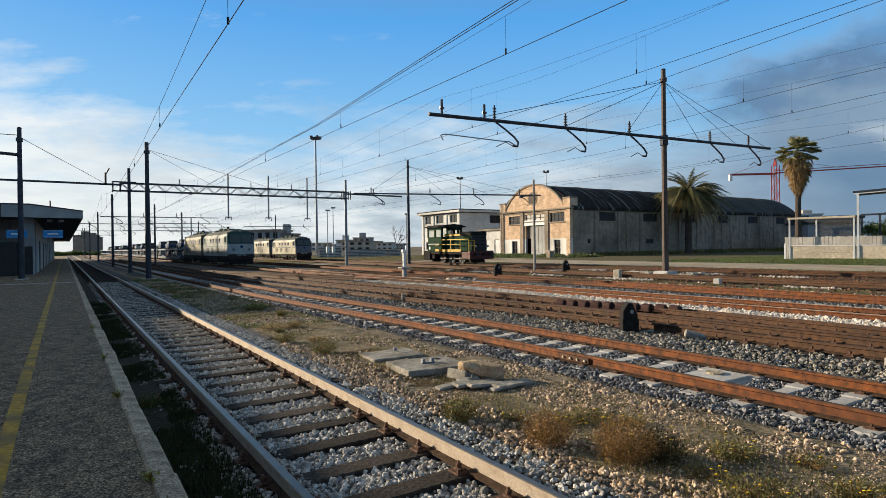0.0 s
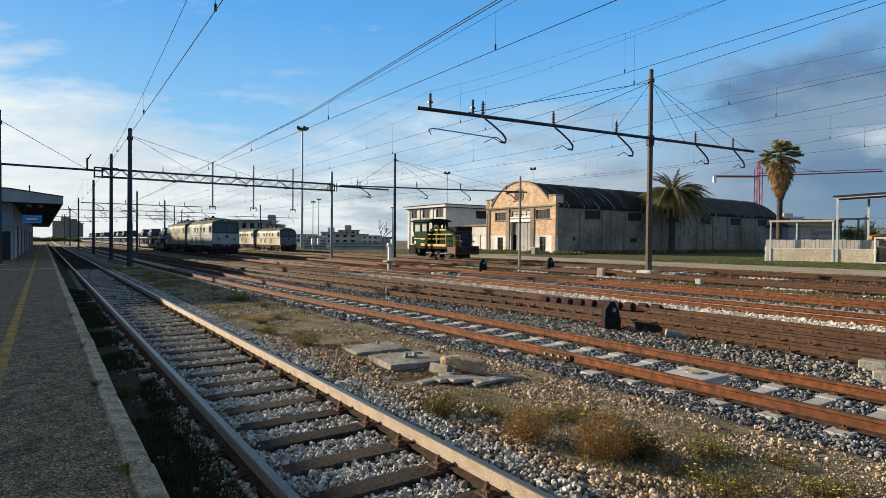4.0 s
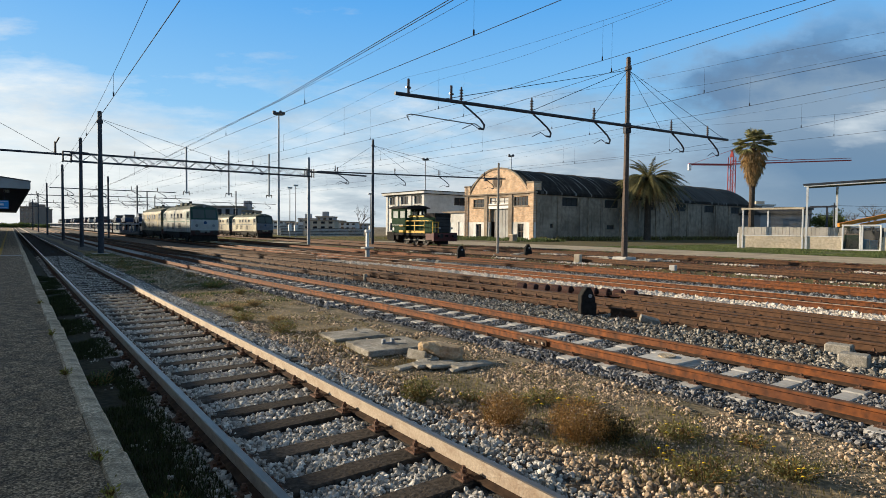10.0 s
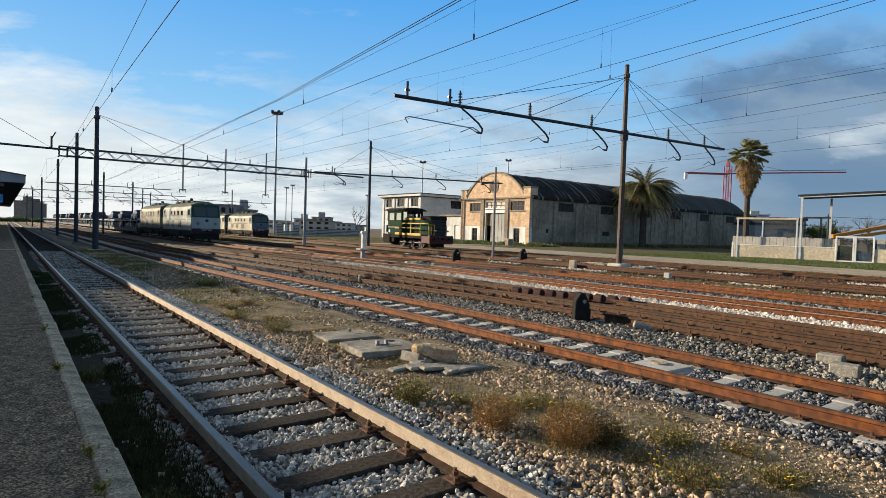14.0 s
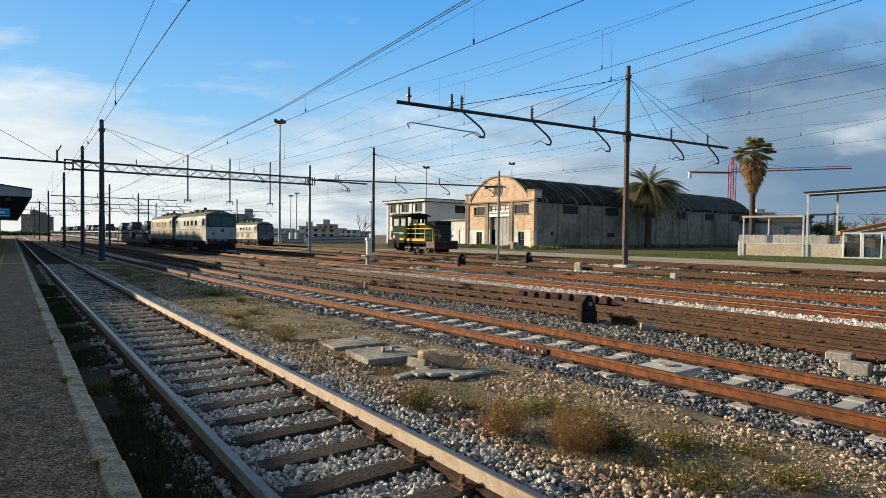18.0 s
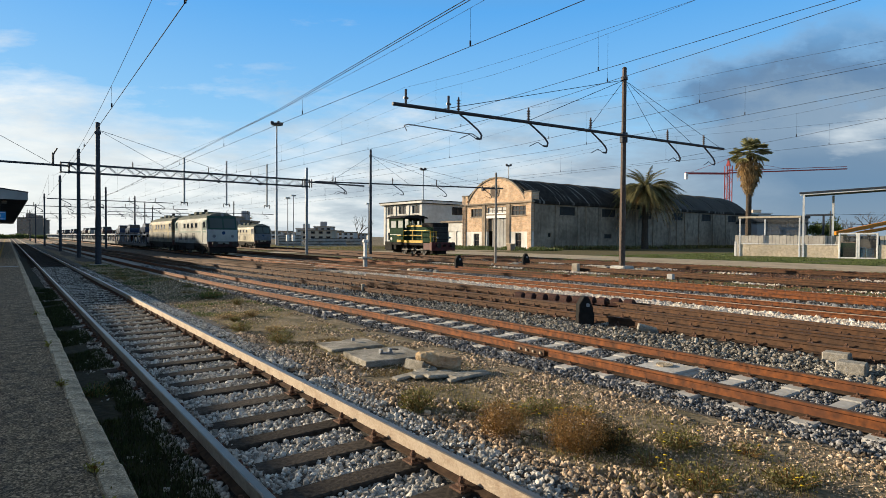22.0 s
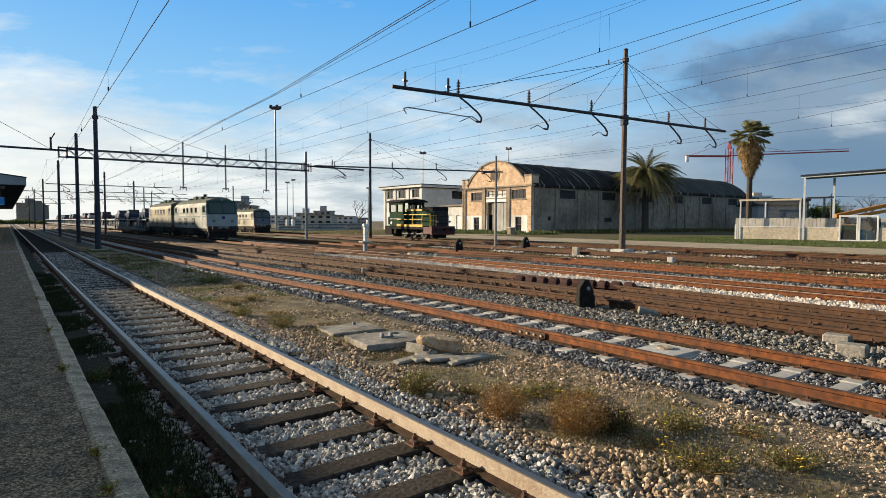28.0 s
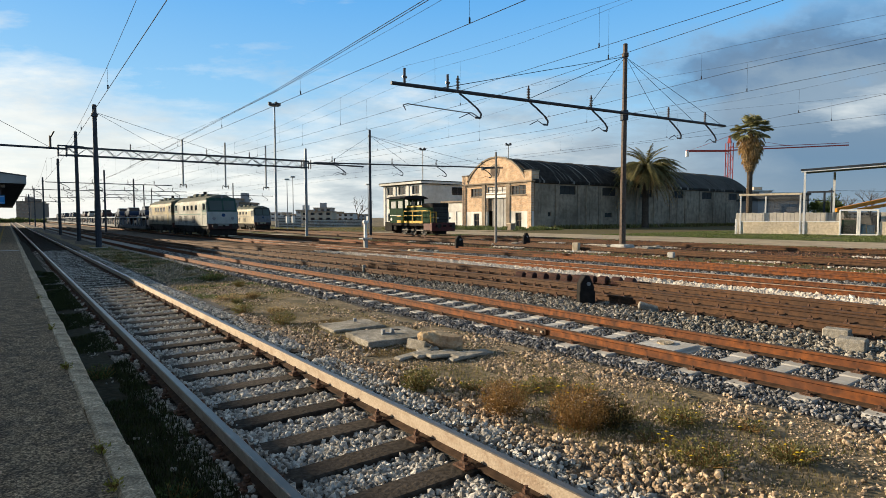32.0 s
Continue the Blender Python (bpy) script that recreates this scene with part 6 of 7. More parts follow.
part("counterweight", B(-17.2, -16.2, -0.6, 0.6, 25.6, 28.0), M_white, cr)
for e in ((24, 0, 29.8), (-15, 0, 28.4)):
    part("stay", C((0, 0, 33.8), e, 0.06, seg=4), M_crane, cr)


# ---- far buildings ----
M_far = [mat("far_wall_%s" % k, tuple(v * 0.85 for v in c), c, 0.3, 0.9, 0, 0, big=0.3) for k, c in (("grey", (0.34, 0.34, 0.35)), ("cream", (0.46, 0.40, 0.32)), ("white", (0.55, 0.55, 0.54)), ("brown", (0.26, 0.22, 0.19)))]


def block(u, d, w, dep, h, m, floors, cols, label, extra=True):
    t = thing("apartment_building", *spot(u, d), GZ, -36.9, label, "building", "far buildings")
    part("wall", B(-w / 2, w / 2, 0, dep, 0, h), m, t)
    part("roof", B(-w / 2 - 0.3, w / 2 + 0.3, -0.3, dep + 0.3, h, h + 0.5), M_pil, t)
    if extra:
        part("roof_hut", B(-w * 0.2, w * 0.1, dep * 0.3, dep * 0.7, h + 0.5, h + 3), m, t)
    for f in range(floors):
        for c in range(cols):
            x = -w / 2 + w * (c + 0.5) / cols
            z = h * (f + 0.45) / floors
            part("window", B(x - w / cols * 0.25, x + w / cols * 0.25, -0.06, 0.02, z, z + h / floors * 0.45), M_glass, t)
    return t


block(-0.718, 330, 8.5, 12, 11, M_far[3], 4, 3, "brown apartment block far beyond the platform")
block(-0.704, 345, 4, 12, 10.5, M_far[3], 4, 2, "brown apartment block far beyond the platform")
block(-0.400, 150, 14.5, 10, 6.6, M_far[0], 2, 7, "grey flat-roofed depot building behind the train", False)
block(-0.345, 152, 4, 8, 5.6, M_far[0], 2, 2, "grey stair block of a depot building")
for u, d, w, h, k in ((-0.215, 260, 14, 10.5, 1), (-0.205, 300, 9, 16, 0), (-0.165, 280, 8, 9, 2), (-0.235, 320, 10, 14, 2), (-0.255, 330, 12, 9, 0), (-0.135, 320, 7, 8, 0), (-0.185, 340, 8, 12, 1), (-0.285, 340, 14, 11, 2), (0.63, 260, 26, 8, 0), (0.74, 300, 30, 9, 1), (-0.56, 380, 24, 11, 0), (-0.50, 400, 30, 12, 3), (-0.62, 420, 26, 10, 1)):
    block(u, d, w, 10, h * 0.42, M_far[k], max(2, int(h * 0.42 / 3.0)), max(3, int(w / 3)), "low pale far town building", h > 12)
# flats with balconies and a long low roof behind the yard wall
bx, by = spot(0.538, 150)
fl = thing("apartment_building", bx, by, GZ, -36.9, "white flats with stacked balconies behind the yard wall", "building", "far buildings")
part("wall", B(-1.7, 4.6, 0, 9, 0, 8.6), M_far[2], fl)
part("roof", B(-2.0, 4.9, -0.3, 9.3, 8.6, 8.9), M_white, fl)
part("roof_hut", B(1.0, 3.2, 2, 6, 8.9, 9.8), M_far[1], fl)
part("wing", B(4.6, 15, 1.0, 9, 0, 7.6), M_far[3], fl, "brown-grey wing")
part("wing_roof", B(4.3, 15.3, 0.7, 9.3, 7.6, 8.3), M_roof2, fl, "dark flat wing roof")
for z in (2.2, 4.4, 6.6):
    bl = part("balcony", B(-1.7, 2.2, -1.2, 0, z, z + 0.18), M_white, fl)
    part("parapet", B(-1.7, 2.2, -1.2, -1.1, z + 0.18, z + 0.9), M_far[1], bl)
    part("balcony_door", B(-1.0, 1.4, -0.05, 0.02, z + 0.2, z + 1.8), M_glass, fl)
for z in (3.0, 5.4):
    for x in (5.6, 7.6, 9.6, 11.6, 13.2):
        part("window", B(x, x + 1.1, 0.94, 1.02, z, z + 1.2), M_glass, fl)
lr = thing("low_warehouse", *spot(0.575, 120), GZ, -36.9, "low warehouse with a dark corrugated roof", "building")
part("wall", B(-3.5, 6.5, 0, 8, 0, 5.4), M_far[0], lr)
bm = bmesh.new()
prism(bm, [(-0.4, 5.4), (8.4, 5.4), (8.4, 5.7), (4, 6.9), (-0.4, 5.7)], 0, -3.8, 6.8)
part("roof", bm, M_roof2, lr, "dark corrugated roof")
for u, d, h in ((0.672, 92, 6.6), (0.630, 96, 5.2)):
    po = thing("utility_pole", *spot(u, d), GZ, -36.9, "slim dark utility pole behind the yard", "pole", "utility poles")
    part("shaft", C((0, 0, 0), (0, 0, h), 0.11, 0.08, 8), M_mast, po)
    part("crossarm", B(-0.45, 0.45, -0.05, 0.05, h - 0.5, h - 0.4), M_mast, po)
    part("cable", C((0, 0, h - 0.45), (14, -1, h - 0.7), 0.03, seg=4), M_wire, po)
# stacks of timber and concrete sleepers beyond the gantry
for u, d, w, h in ((-0.262, 118, 5, 2.3), (-0.195, 126, 8, 1.7), (-0.225, 124, 3.5, 1.3), (-0.155, 130, 5, 1.9)):
    s = thing("sleeper_stack", *spot(u, d), GZ, -36.9 + 8, "stack of grey concrete sleepers in the yard", "stack", "sleeper stacks")
    for k in range(int(h / 0.32)):
        part("layer", B(-w / 2 + 0.15 * (k % 2), w / 2 - 0.1 * (k % 3), 0, 2.4, 0.32 * k, 0.32 * k + 0.22, bev=0.02), M_conc, s)
        part("batten", B(-w / 2 + 0.4, w / 2 - 0.4, 0.2, 2.2, 0.32 * k + 0.22, 0.32 * k + 0.32), M_wood, s)

# ---- palms and trees ----
def leaf_mat(name, c1, c2, k=0.5, thin=0.35):
    """A leaf surface that lets part of the light through."""
    m = mat(name, c1, c2, 5, 0.6, 0, 0.0, island=k, big=0.2)
    n, l = m.node_tree.nodes, m.node_tree.links
    b = n["Principled BSDF"]
    tr, mx = n.new("ShaderNodeBsdfTranslucent"), n.new("ShaderNodeMixShader")
    l.new(b.inputs["Base Color"].links[0].from_socket, tr.inputs["Color"])
    mx.inputs[0].default_value = thin
    l.new(b.outputs[0], mx.inputs[1])
    l.new(tr.outputs[0], mx.inputs[2])
    l.new(mx.outputs[0], n["Material Output"].inputs[0])
    return m


M_frond = leaf_mat("palm_leaf", (0.085, 0.084, 0.03), (0.23, 0.20, 0.085))
M_fan = leaf_mat("fan_palm_leaf", (0.14, 0.145, 0.055), (0.32, 0.30, 0.14))
M_dry = leaf_mat("dry_palm_leaf", (0.24, 0.15, 0.06), (0.46, 0.31, 0.14))
M_trunk = mat("palm_trunk", (0.053, 0.042, 0.033), (0.128, 0.099, 0.078), 6, 0.95, 0, 0.9)
M_bark = mat("grey_bark", (0.07, 0.06, 0.05), (0.14, 0.12, 0.10), 6, 0.95, 0, 0.5)


def quads(name, V, material, parent=None, label=""):
    """Leaves: an array n x 4 x 3 of quads, joined into one mesh."""
    n = len(V)
    F = (np.array([[0, 1, 2], [0, 2, 3]])[None] + (np.arange(n) * 4)[:, None, None]).reshape(-1, 3)
    o = mesh_np(name, V.reshape(-1, 3), F, material)
    if parent is not None:
        o.parent = parent
    return tagged(o, label, kind="stuff")


def frond(R, length, rise, droop, az, leaf, width, n=26):
    """Leaflets on both sides of one arching rib; returns quads."""
    out = []
    d = Vector((math.cos(az), math.sin(az), 0))
    sd = Vector((-d.y, d.x, 0))
    prev = None
    for i in range(n):
        s = (i + 1) / n
        p = d * (length * s * math.cos(rise * (1 - s * 0.3))) + Vector((0, 0, length * (math.sin(rise) * s - droop * s * s)))
        if prev is not None:
            t = (p - prev).normalized()
            out.append([prev - sd * 0.04, prev + sd * 0.04, p + sd * 0.03, p - sd * 0.03])
            for g in (-1, 1):
                ln = leaf * math.sin(math.pi * min(0.95, 0.15 + s * 0.8)) * R.uniform(0.8, 1.15)
                tip = p + sd * g * ln * 0.8 + t * ln * 0.45 + Vector((0, 0, -ln * R.uniform(0.25, 0.6)))
                q = t * width
                out.append([p - q, p + q, tip + q * 0.3, tip - q * 0.3])
        prev = p
    return out


def date_palm(x, y, h, r, label, seed):
    """A date palm: an umbrella of arching fronds, a few young upright ones, and dry ones hanging under it."""
    R = random.Random(seed)
    t = thing("palm_tree", x, y, GZ, 0, label, "palm tree")
    bm = bmesh.new()
    k = 22
    for i in range(k):
        a, b = h * i / k, h * (i + 1) / k
        w = r * (1.18 - 0.3 * i / k)
        cyl(bm, (0, 0, a), (0, 0, b), w * 1.06, w * 0.92, 10)
    part("trunk", bm, M_trunk, t, "ringed grey-brown trunk")
    part("boss", C((0, 0, h - 1.6), (0, 0, h + 0.5), r * 0.9, r * 2.0, 12), M_trunk, t)

    def tuft(n, ln, rise, droop, leaf, m, name, label, z, steps):
        g = []
        for i in range(n):
            az = 2 * math.pi * (i + R.uniform(-0.4, 0.4)) / n * 7
            g += frond(R, R.uniform(*ln), R.uniform(*rise), R.uniform(*droop), az, leaf, leaf * 0.12, steps)
        V = np.array([[list(v) for v in q] for q in g]) + np.array([0, 0, z])
        quads(name, V, m, t, label)
    tuft(115, (6.2, 9.2), (0.30, 0.95), (0.62, 1.18), 0.95, M_frond, "crown", "olive-green arching fronds", h, 34)
    tuft(13, (5.8, 7.6), (1.1, 1.5), (0.30, 0.55), 0.75, M_frond, "young_fronds", "young upright fronds", h + 0.3, 30)
    tuft(75, (5.0, 7.6), (0.0, 0.55), (0.8, 1.25), 0.75, M_dry, "dry_skirt", "golden-brown hanging fronds", h - 0.3, 22)
    return t


date_palm(99.3, 66.6, 11.2, 0.58, "date palm with drooping fronds before the shed", 3)


def fan_palm(x, y, h, r, seed, label):
    """A fan palm: a ball of stiff green fans over a skirt of dead fans that tapers down the trunk."""
    R = random.Random(seed)
    t = thing("palm_tree", x, y, GZ, 0, label, "palm tree")
    bm = bmesh.new()
    for i in range(14):
        cyl(bm, (0, 0, h * i / 14), (0, 0, h * (i + 1) / 14), r * (1.15 - 0.2 * i / 14), r * (1.05 - 0.2 * i / 14), 10)
    part("trunk", bm, M_trunk, t, "ringed brown trunk")

    def fan(base, d, size, blades_n, spread, droop):
        side = d.cross(Vector((0, 0, 1)))
        side = side.normalized() if side.length > 1e-3 else Vector((1, 0, 0))
        nrm = side.cross(d).normalized()
        out = [[base - side * 0.03, base + side * 0.03, base + d * size * 0.5 + side * 0.02, base + d * size * 0.5 - side * 0.02]]
        c = base + d * size * 0.5
        for k in range(blades_n):
            a = spread * (2 * k / (blades_n - 1) - 1)
            e = (d * math.cos(a) + side * math.sin(a)).normalized()
            tip = c + e * size * 0.55 * R.uniform(0.8, 1.1) + Vector((0, 0, -droop * size * R.uniform(0.5, 1.2)))
            w = (side * math.cos(a) - d * math.sin(a)) * 0.05 + nrm * R.uniform(-0.02, 0.02)
            m_ = c + e * size * 0.3
            out.append([c, m_ + w, tip, m_ - w])
        return out
    g = []
    for i in range(74):
        el = math.asin(R.uniform(-0.5, 1.0))
        az = R.uniform(0, 2 * math.pi)
        d = Vector((math.cos(az) * math.cos(el), math.sin(az) * math.cos(el), math.sin(el)))
        g += fan(Vector((0, 0, h)) + d * 0.3, d, R.uniform(1.7, 3.1), 13, 1.15, 0.14)
    quads("crown", np.array([[list(v) for v in q] for q in g]), M_fan, t, "round green crown of stiff fans")
    g = []
    for i in range(420):
        s = R.random() ** 0.8
        az = R.uniform(0, 2 * math.pi)
        rad = (1.9 * (1 - s) ** 0.8 + 0.25) * R.uniform(0.55, 1.0)
        o = Vector((math.cos(az), math.sin(az), 0))
        d = (o * (0.55 * (1 - s) + 0.06) + Vector((0, 0, -1))).normalized()
        g += fan(Vector((0, 0, h - 0.2 - 4.6 * s)) + o * rad * 0.7, d, R.uniform(1.5, 2.3), 7, 0.5, 0.12)
    quads("dry_skirt", np.array([[list(v) for v in q] for q in g]), M_dry, t, "golden-brown hanging dead fans")
    return t


fan_palm(*spot(0.530, 95), 16.1, 0.42, 5, "fan palm with a thick skirt of dead brown leaves")


def bare_tree(x, y, h, seed, label):
    R = random.Random(seed)
    t = thing("bare_tree", x, y, GZ, 0, label, "tree")
    bm = bmesh.new()

    def grow(p, d, ln, r, lv):
        q = p + d * ln
        cyl(bm, p, q, r, r * 0.65, 5 if lv else 8, False)
        if lv < 6:
            for _ in range(3 if lv < 2 else 2):
                nd = (d + Vector((R.uniform(-1, 1), R.uniform(-1, 1), R.uniform(-0.15, 0.6))) * 0.75).normalized()
                grow(q, nd, ln * R.uniform(0.6, 0.85), r * 0.62, lv + 1)
    grow(Vector((0, 0, 0)), Vector((0, 0, 1)), h * 0.26, h * 0.026, 0)
    part("branch_crown", bm, M_bark, t, "bare winter branches")
    return t


bare_tree(*spot(-0.143, 150), 8.5, 2, "bare winter tree beyond the yard")
bare_tree(*spot(0.74, 150), 10.0, 9, "bare winter tree behind the yard wall")
bare_tree(*spot(0.70, 155), 9.0, 12, "bare winter tree behind the yard wall")

# ---- grass, weeds and bushes ----
M_grass_dry = leaf_mat("dry_grass", (0.24, 0.18, 0.082), (0.42, 0.32, 0.16))
M_grass = leaf_mat("green_grass", (0.045, 0.075, 0.018), (0.12, 0.15, 0.045))
M_weed_rust = leaf_mat("rusty_weed", (0.17, 0.09, 0.028), (0.37, 0.215, 0.07))
M_weed = leaf_mat("olive_weed", (0.10, 0.10, 0.03), (0.24, 0.21, 0.075))
M_verge = leaf_mat("verge_grass", (0.062, 0.10, 0.022), (0.145, 0.165, 0.055))
M_weed_yel = leaf_mat("yellow_weed", (0.22, 0.20, 0.04), (0.42, 0.36, 0.08))
M_weed_dark = leaf_mat("dark_weed", (0.045, 0.04, 0.014), (0.12, 0.095, 0.035))
M_weed_brown = leaf_mat("brown_weed", (0.10, 0.068, 0.026), (0.22, 0.155, 0.06))
M_flower = plain("yellow_petals", (0.75, 0.52, 0.02), 0.6)


def blades(P, h, w, lean=0.5):
    """Grass blades at the points P as quads."""
    n = len(P)
    a = NR.uniform(0, 2 * math.pi, n)
    hh = h * NR.uniform(0.5, 1.3, n)
    b = NR.uniform(0, 2 * math.pi, n)
    side = np.stack([np.cos(a), np.sin(a), np.zeros(n)], 1) * (w * NR.uniform(0.6, 1.3, n))[:, None]
    tip = P + np.stack([np.cos(b) * lean * hh * NR.uniform(0, 1, n), np.sin(b) * lean * hh * NR.uniform(0, 1, n), hh], 1)
    return np.stack([P - side, P + side, tip + side * 0.25, tip - side * 0.25], 1)


def turf(name, x0, x1, y0, y1, per, h, w, material, label, cut=None, seed=0, scale=0.6, z=GZ):
    P = field(x0, x1, y0, y1, per, z, 0.002, patchy(scale, cut, seed) if cut is not None else None)
    o = quads(name, blades(P, h, w), material)
    return tagged(o, label, "grass", kind="stuff")


def evergreen(x, y, r, h, seed, label):
    """A round dark evergreen: a short trunk, limbs and many small leaves with gaps."""
    R = random.Random(seed)
    t = thing("evergreen_tree", x, y, GZ, 0, label, "tree")
    bm = C((0, 0, 0), (0, 0, h * 0.5), 0.22, 0.12, 8)
    for i in range(9):
        a = i * 2.4
        cyl(bm, (0, 0, h * 0.4), (r * 0.7 * math.cos(a), r * 0.7 * math.sin(a), h * R.uniform(0.6, 0.9)), 0.07, 0.03, 5, False)
    part("trunk", bm, M_bark, t)
    P = []
    for c in range(26):
        a, k = R.uniform(0, 2 * math.pi), R.uniform(0.1, 1) ** 0.6
        o = np.array([r * k * math.cos(a), r * k * math.sin(a), h * R.uniform(0.5, 0.98) * (1.02 - 0.25 * k)])
        P.append(o + NR.normal(0, r * 0.16, (150, 3)))
    quads("crown", blades(np.concatenate(P), 0.26, 0.10, 1.5), M_grass, t, "dense dark green leaves")
    return t


evergreen(*spot(0.668, 100), 2.6, 5.6, 5, "dark evergreen tree behind the yard wall")
turf("dry_grass", 3.85, 6.0, 1.5, 26, 400, 0.03, 0.004, M_grass_dry, "short dry grass between the tracks", -0.2, 2)
turf("dry_grass", 4.15, 5.2, 6.3, 10.5, 1700, 0.032, 0.004, M_weed_brown, "brown dry plants round the chamber covers", -0.08, 12, 1.2)
turf("dry_grass", 4.0, 6.0, 1.8, 6.3, 700, 0.04, 0.004, M_weed, "low olive plants among stones", 0.05, 14, 1.0)
turf("green_grass", 3.9, 6.0, 1.5, 34, 260, 0.035, 0.005, M_weed, "sparse olive grass between the tracks", 0.02, 8)
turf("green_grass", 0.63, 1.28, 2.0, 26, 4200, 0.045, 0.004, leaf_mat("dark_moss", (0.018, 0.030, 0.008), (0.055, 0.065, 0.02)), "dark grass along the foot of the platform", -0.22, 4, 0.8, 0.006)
turf("green_grass", 3.8, 6.1, 15, 46, 420, 0.05, 0.010, M_grass, "dark mossy grass between the tracks", 0.02, 31, 0.5)
turf("dry_grass", 3.9, 6.3, 26, 50, 70, 0.08, 0.01, M_grass_dry, "dry grass between the tracks")
turf("green_grass", 22.8, 26.9, 3, 55, 80, 0.06, 0.012, M_weed, "patchy grass between tracks", 0.0, 6)
turf("green_grass", 38.5, 43.4, 3, 60, 40, 0.07, 0.03, M_verge, "patchy grass beside the service road", 0.1, 26, 0.3)
turf("green_grass", 29.8, 33.5, 3, 45, 36, 0.07, 0.015, M_weed, "patchy grass between tracks", 0.05, 16)
turf("green_grass", 54.2, 80, 8, 42, 95, 0.085, 0.05, M_verge, "short green grass verge beside the road", -0.12, 23, 0.3)
turf("green_grass", 66.5, 71.2, 62, 92, 60, 0.42, 0.09, M_grass, "rank weeds at the foot of the shed", 0.05, 5, 0.35)
turf("green_grass", 60, 71, 62, 92, 26, 0.35, 0.05, M_grass, "rough grass before the shed", 0.0, 3, 0.25)
turf("green_grass", 71, 138, 64.5, 69.6, 26, 0.6, 0.08, M_weed, "rough weeds along the shed wall", -0.05, 3, 0.25)
# made-up leafy band in place of the dark line along the horizon
n = 9000
P = np.stack([NR.uniform(-70, 26, n), NR.uniform(318, 326, n), GZ + NR.uniform(0, 1, n) ** 1.3 * 1.7], 1)
P[:, 2] *= 0.6 + 0.5 * np.abs(np.sin(P[:, 0] * 0.31) * np.cos(P[:, 0] * 0.13))
tagged(quads("hedge", blades(P, 0.7, 0.3, 1.2), M_grass), "dark leafy band added in place of the far horizon line", "hedge", kind="stuff")
turf("green_grass", 20, 60, 75, 120, 8, 0.10, 0.05, M_weed, "grass field beyond the tracks", -0.1, 9, 0.1)


def bush(x, y, r, h, n, material, label, flowers=0, seed=0, twig=0.012):
    R = random.Random(seed)
    t = thing("weed_bush", x, y, GZ, 0, label, "weed")
    bm = bmesh.new()
    for i in range(46):
        a, k = R.uniform(0, 2 * math.pi), R.uniform(0.1, 1.0)
        cyl(bm, (0.15 * r * math.cos(a), 0.15 * r * math.sin(a), 0), (r * k * math.cos(a), r * k * math.sin(a), h * R.uniform(0.55, 1.0)), twig * 0.35, twig * 0.15, 4, False)
    tagged(part("twig", bm, M_weed_rust, t), kind="stuff")
    a, k = NR.uniform(0, 2 * math.pi, n), np.sqrt(NR.uniform(0, 1, n))
    z = NR.uniform(0.03, 1, n) ** 0.8 * h * (1.05 - 0.55 * k ** 2)
    P = np.stack([np.cos(a) * k * r * (0.55 + 0.45 * z / h), np.sin(a) * k * r * (0.55 + 0.45 * z / h), z], 1)
    P += NR.normal(0, 0.02, P.shape)
    d = NR.normal(size=(n, 3))
    d[:, 2] = np.abs(d[:, 2]) + 0.4
    d /= np.linalg.norm(d, axis=1)[:, None]
    s = np.cross(d, NR.normal(size=(n, 3)))
    s /= np.linalg.norm(s, axis=1)[:, None]
    ln = NR.uniform(0.5, 1.3, (n, 1)) * twig * 2.6
    V = np.stack([P, P + d * ln * 0.5 + s * ln * 0.22, P + d * ln, P + d * ln * 0.5 - s * ln * 0.22], 1)
    quads("leaves", V, material, t)
    for i in range(flowers):
        aa, kk = R.uniform(0, 2 * math.pi), R.uniform(0.2, 1.1) * r
        p = Vector((kk * math.cos(aa), kk * math.sin(aa), h * R.uniform(0.55, 1.05)))
        bm = bmesh.new()
        cyl(bm, p, p + Vector((0.003, 0.002, 0.006)), 0.019, 0.014, 7)
        fl = part("flower", bm, M_flower, t, "yellow flower head")
        bm = C((p.x * 0.9, p.y * 0.9, 0.0), p, 0.003, seg=4)
        part("flower_stem", bm, M_weed, t)
    return t


bush(3.82, 5.55, 0.28, 0.26, 1500, M_weed, "low olive-green weed beside the track", 3, 1)
bush(4.05, 4.35, 0.32, 0.34, 4200, M_weed_rust, "rust-brown dried weed bush", 2, 2, 0.008)
bush(4.35, 3.62, 0.38, 0.40, 6000, M_weed_rust, "rust-brown dried weed bush with yellow flowers", 6, 3, 0.008)
bush(4.62, 3.42, 0.24, 0.30, 2200, M_weed_dark, "dark olive weed beside a dried bush", 2, 4, 0.009)
for k, (gx, gy, gr) in enumerate(((4.85, 3.45, 0.20), (4.62, 3.0, 0.24), (4.7, 4.7, 0.22), (5.3, 4.3, 0.2), (5.6, 2.6, 0.25), (4.35, 5.2, 0.2))):
    bush(gx, gy, gr, 0.08, 260, M_weed, "low olive weeds among stones", 3 if k > 1 else 0, 90 + k, 0.011)
bush(4.5, 2.45, 0.34, 0.20, 1000, M_weed, "flowering weed clump beside the track", 9, 5)
bush(5.15, 2.05, 0.26, 0.14, 600, M_weed, "flowering weed clump in gravel", 6, 6)
bush(5.25, 3.1, 0.3, 0.12, 800, M_weed, "low yellow-flowered weeds in gravel", 8, 7)
bush(5.0, 4.7, 0.35, 0.10, 700, M_weed, "low weeds among stones", 5, 17)
bush(4.16, 10.6, 0.34, 0.24, 1100, M_weed, "low dry weed between the tracks", 0, 8)
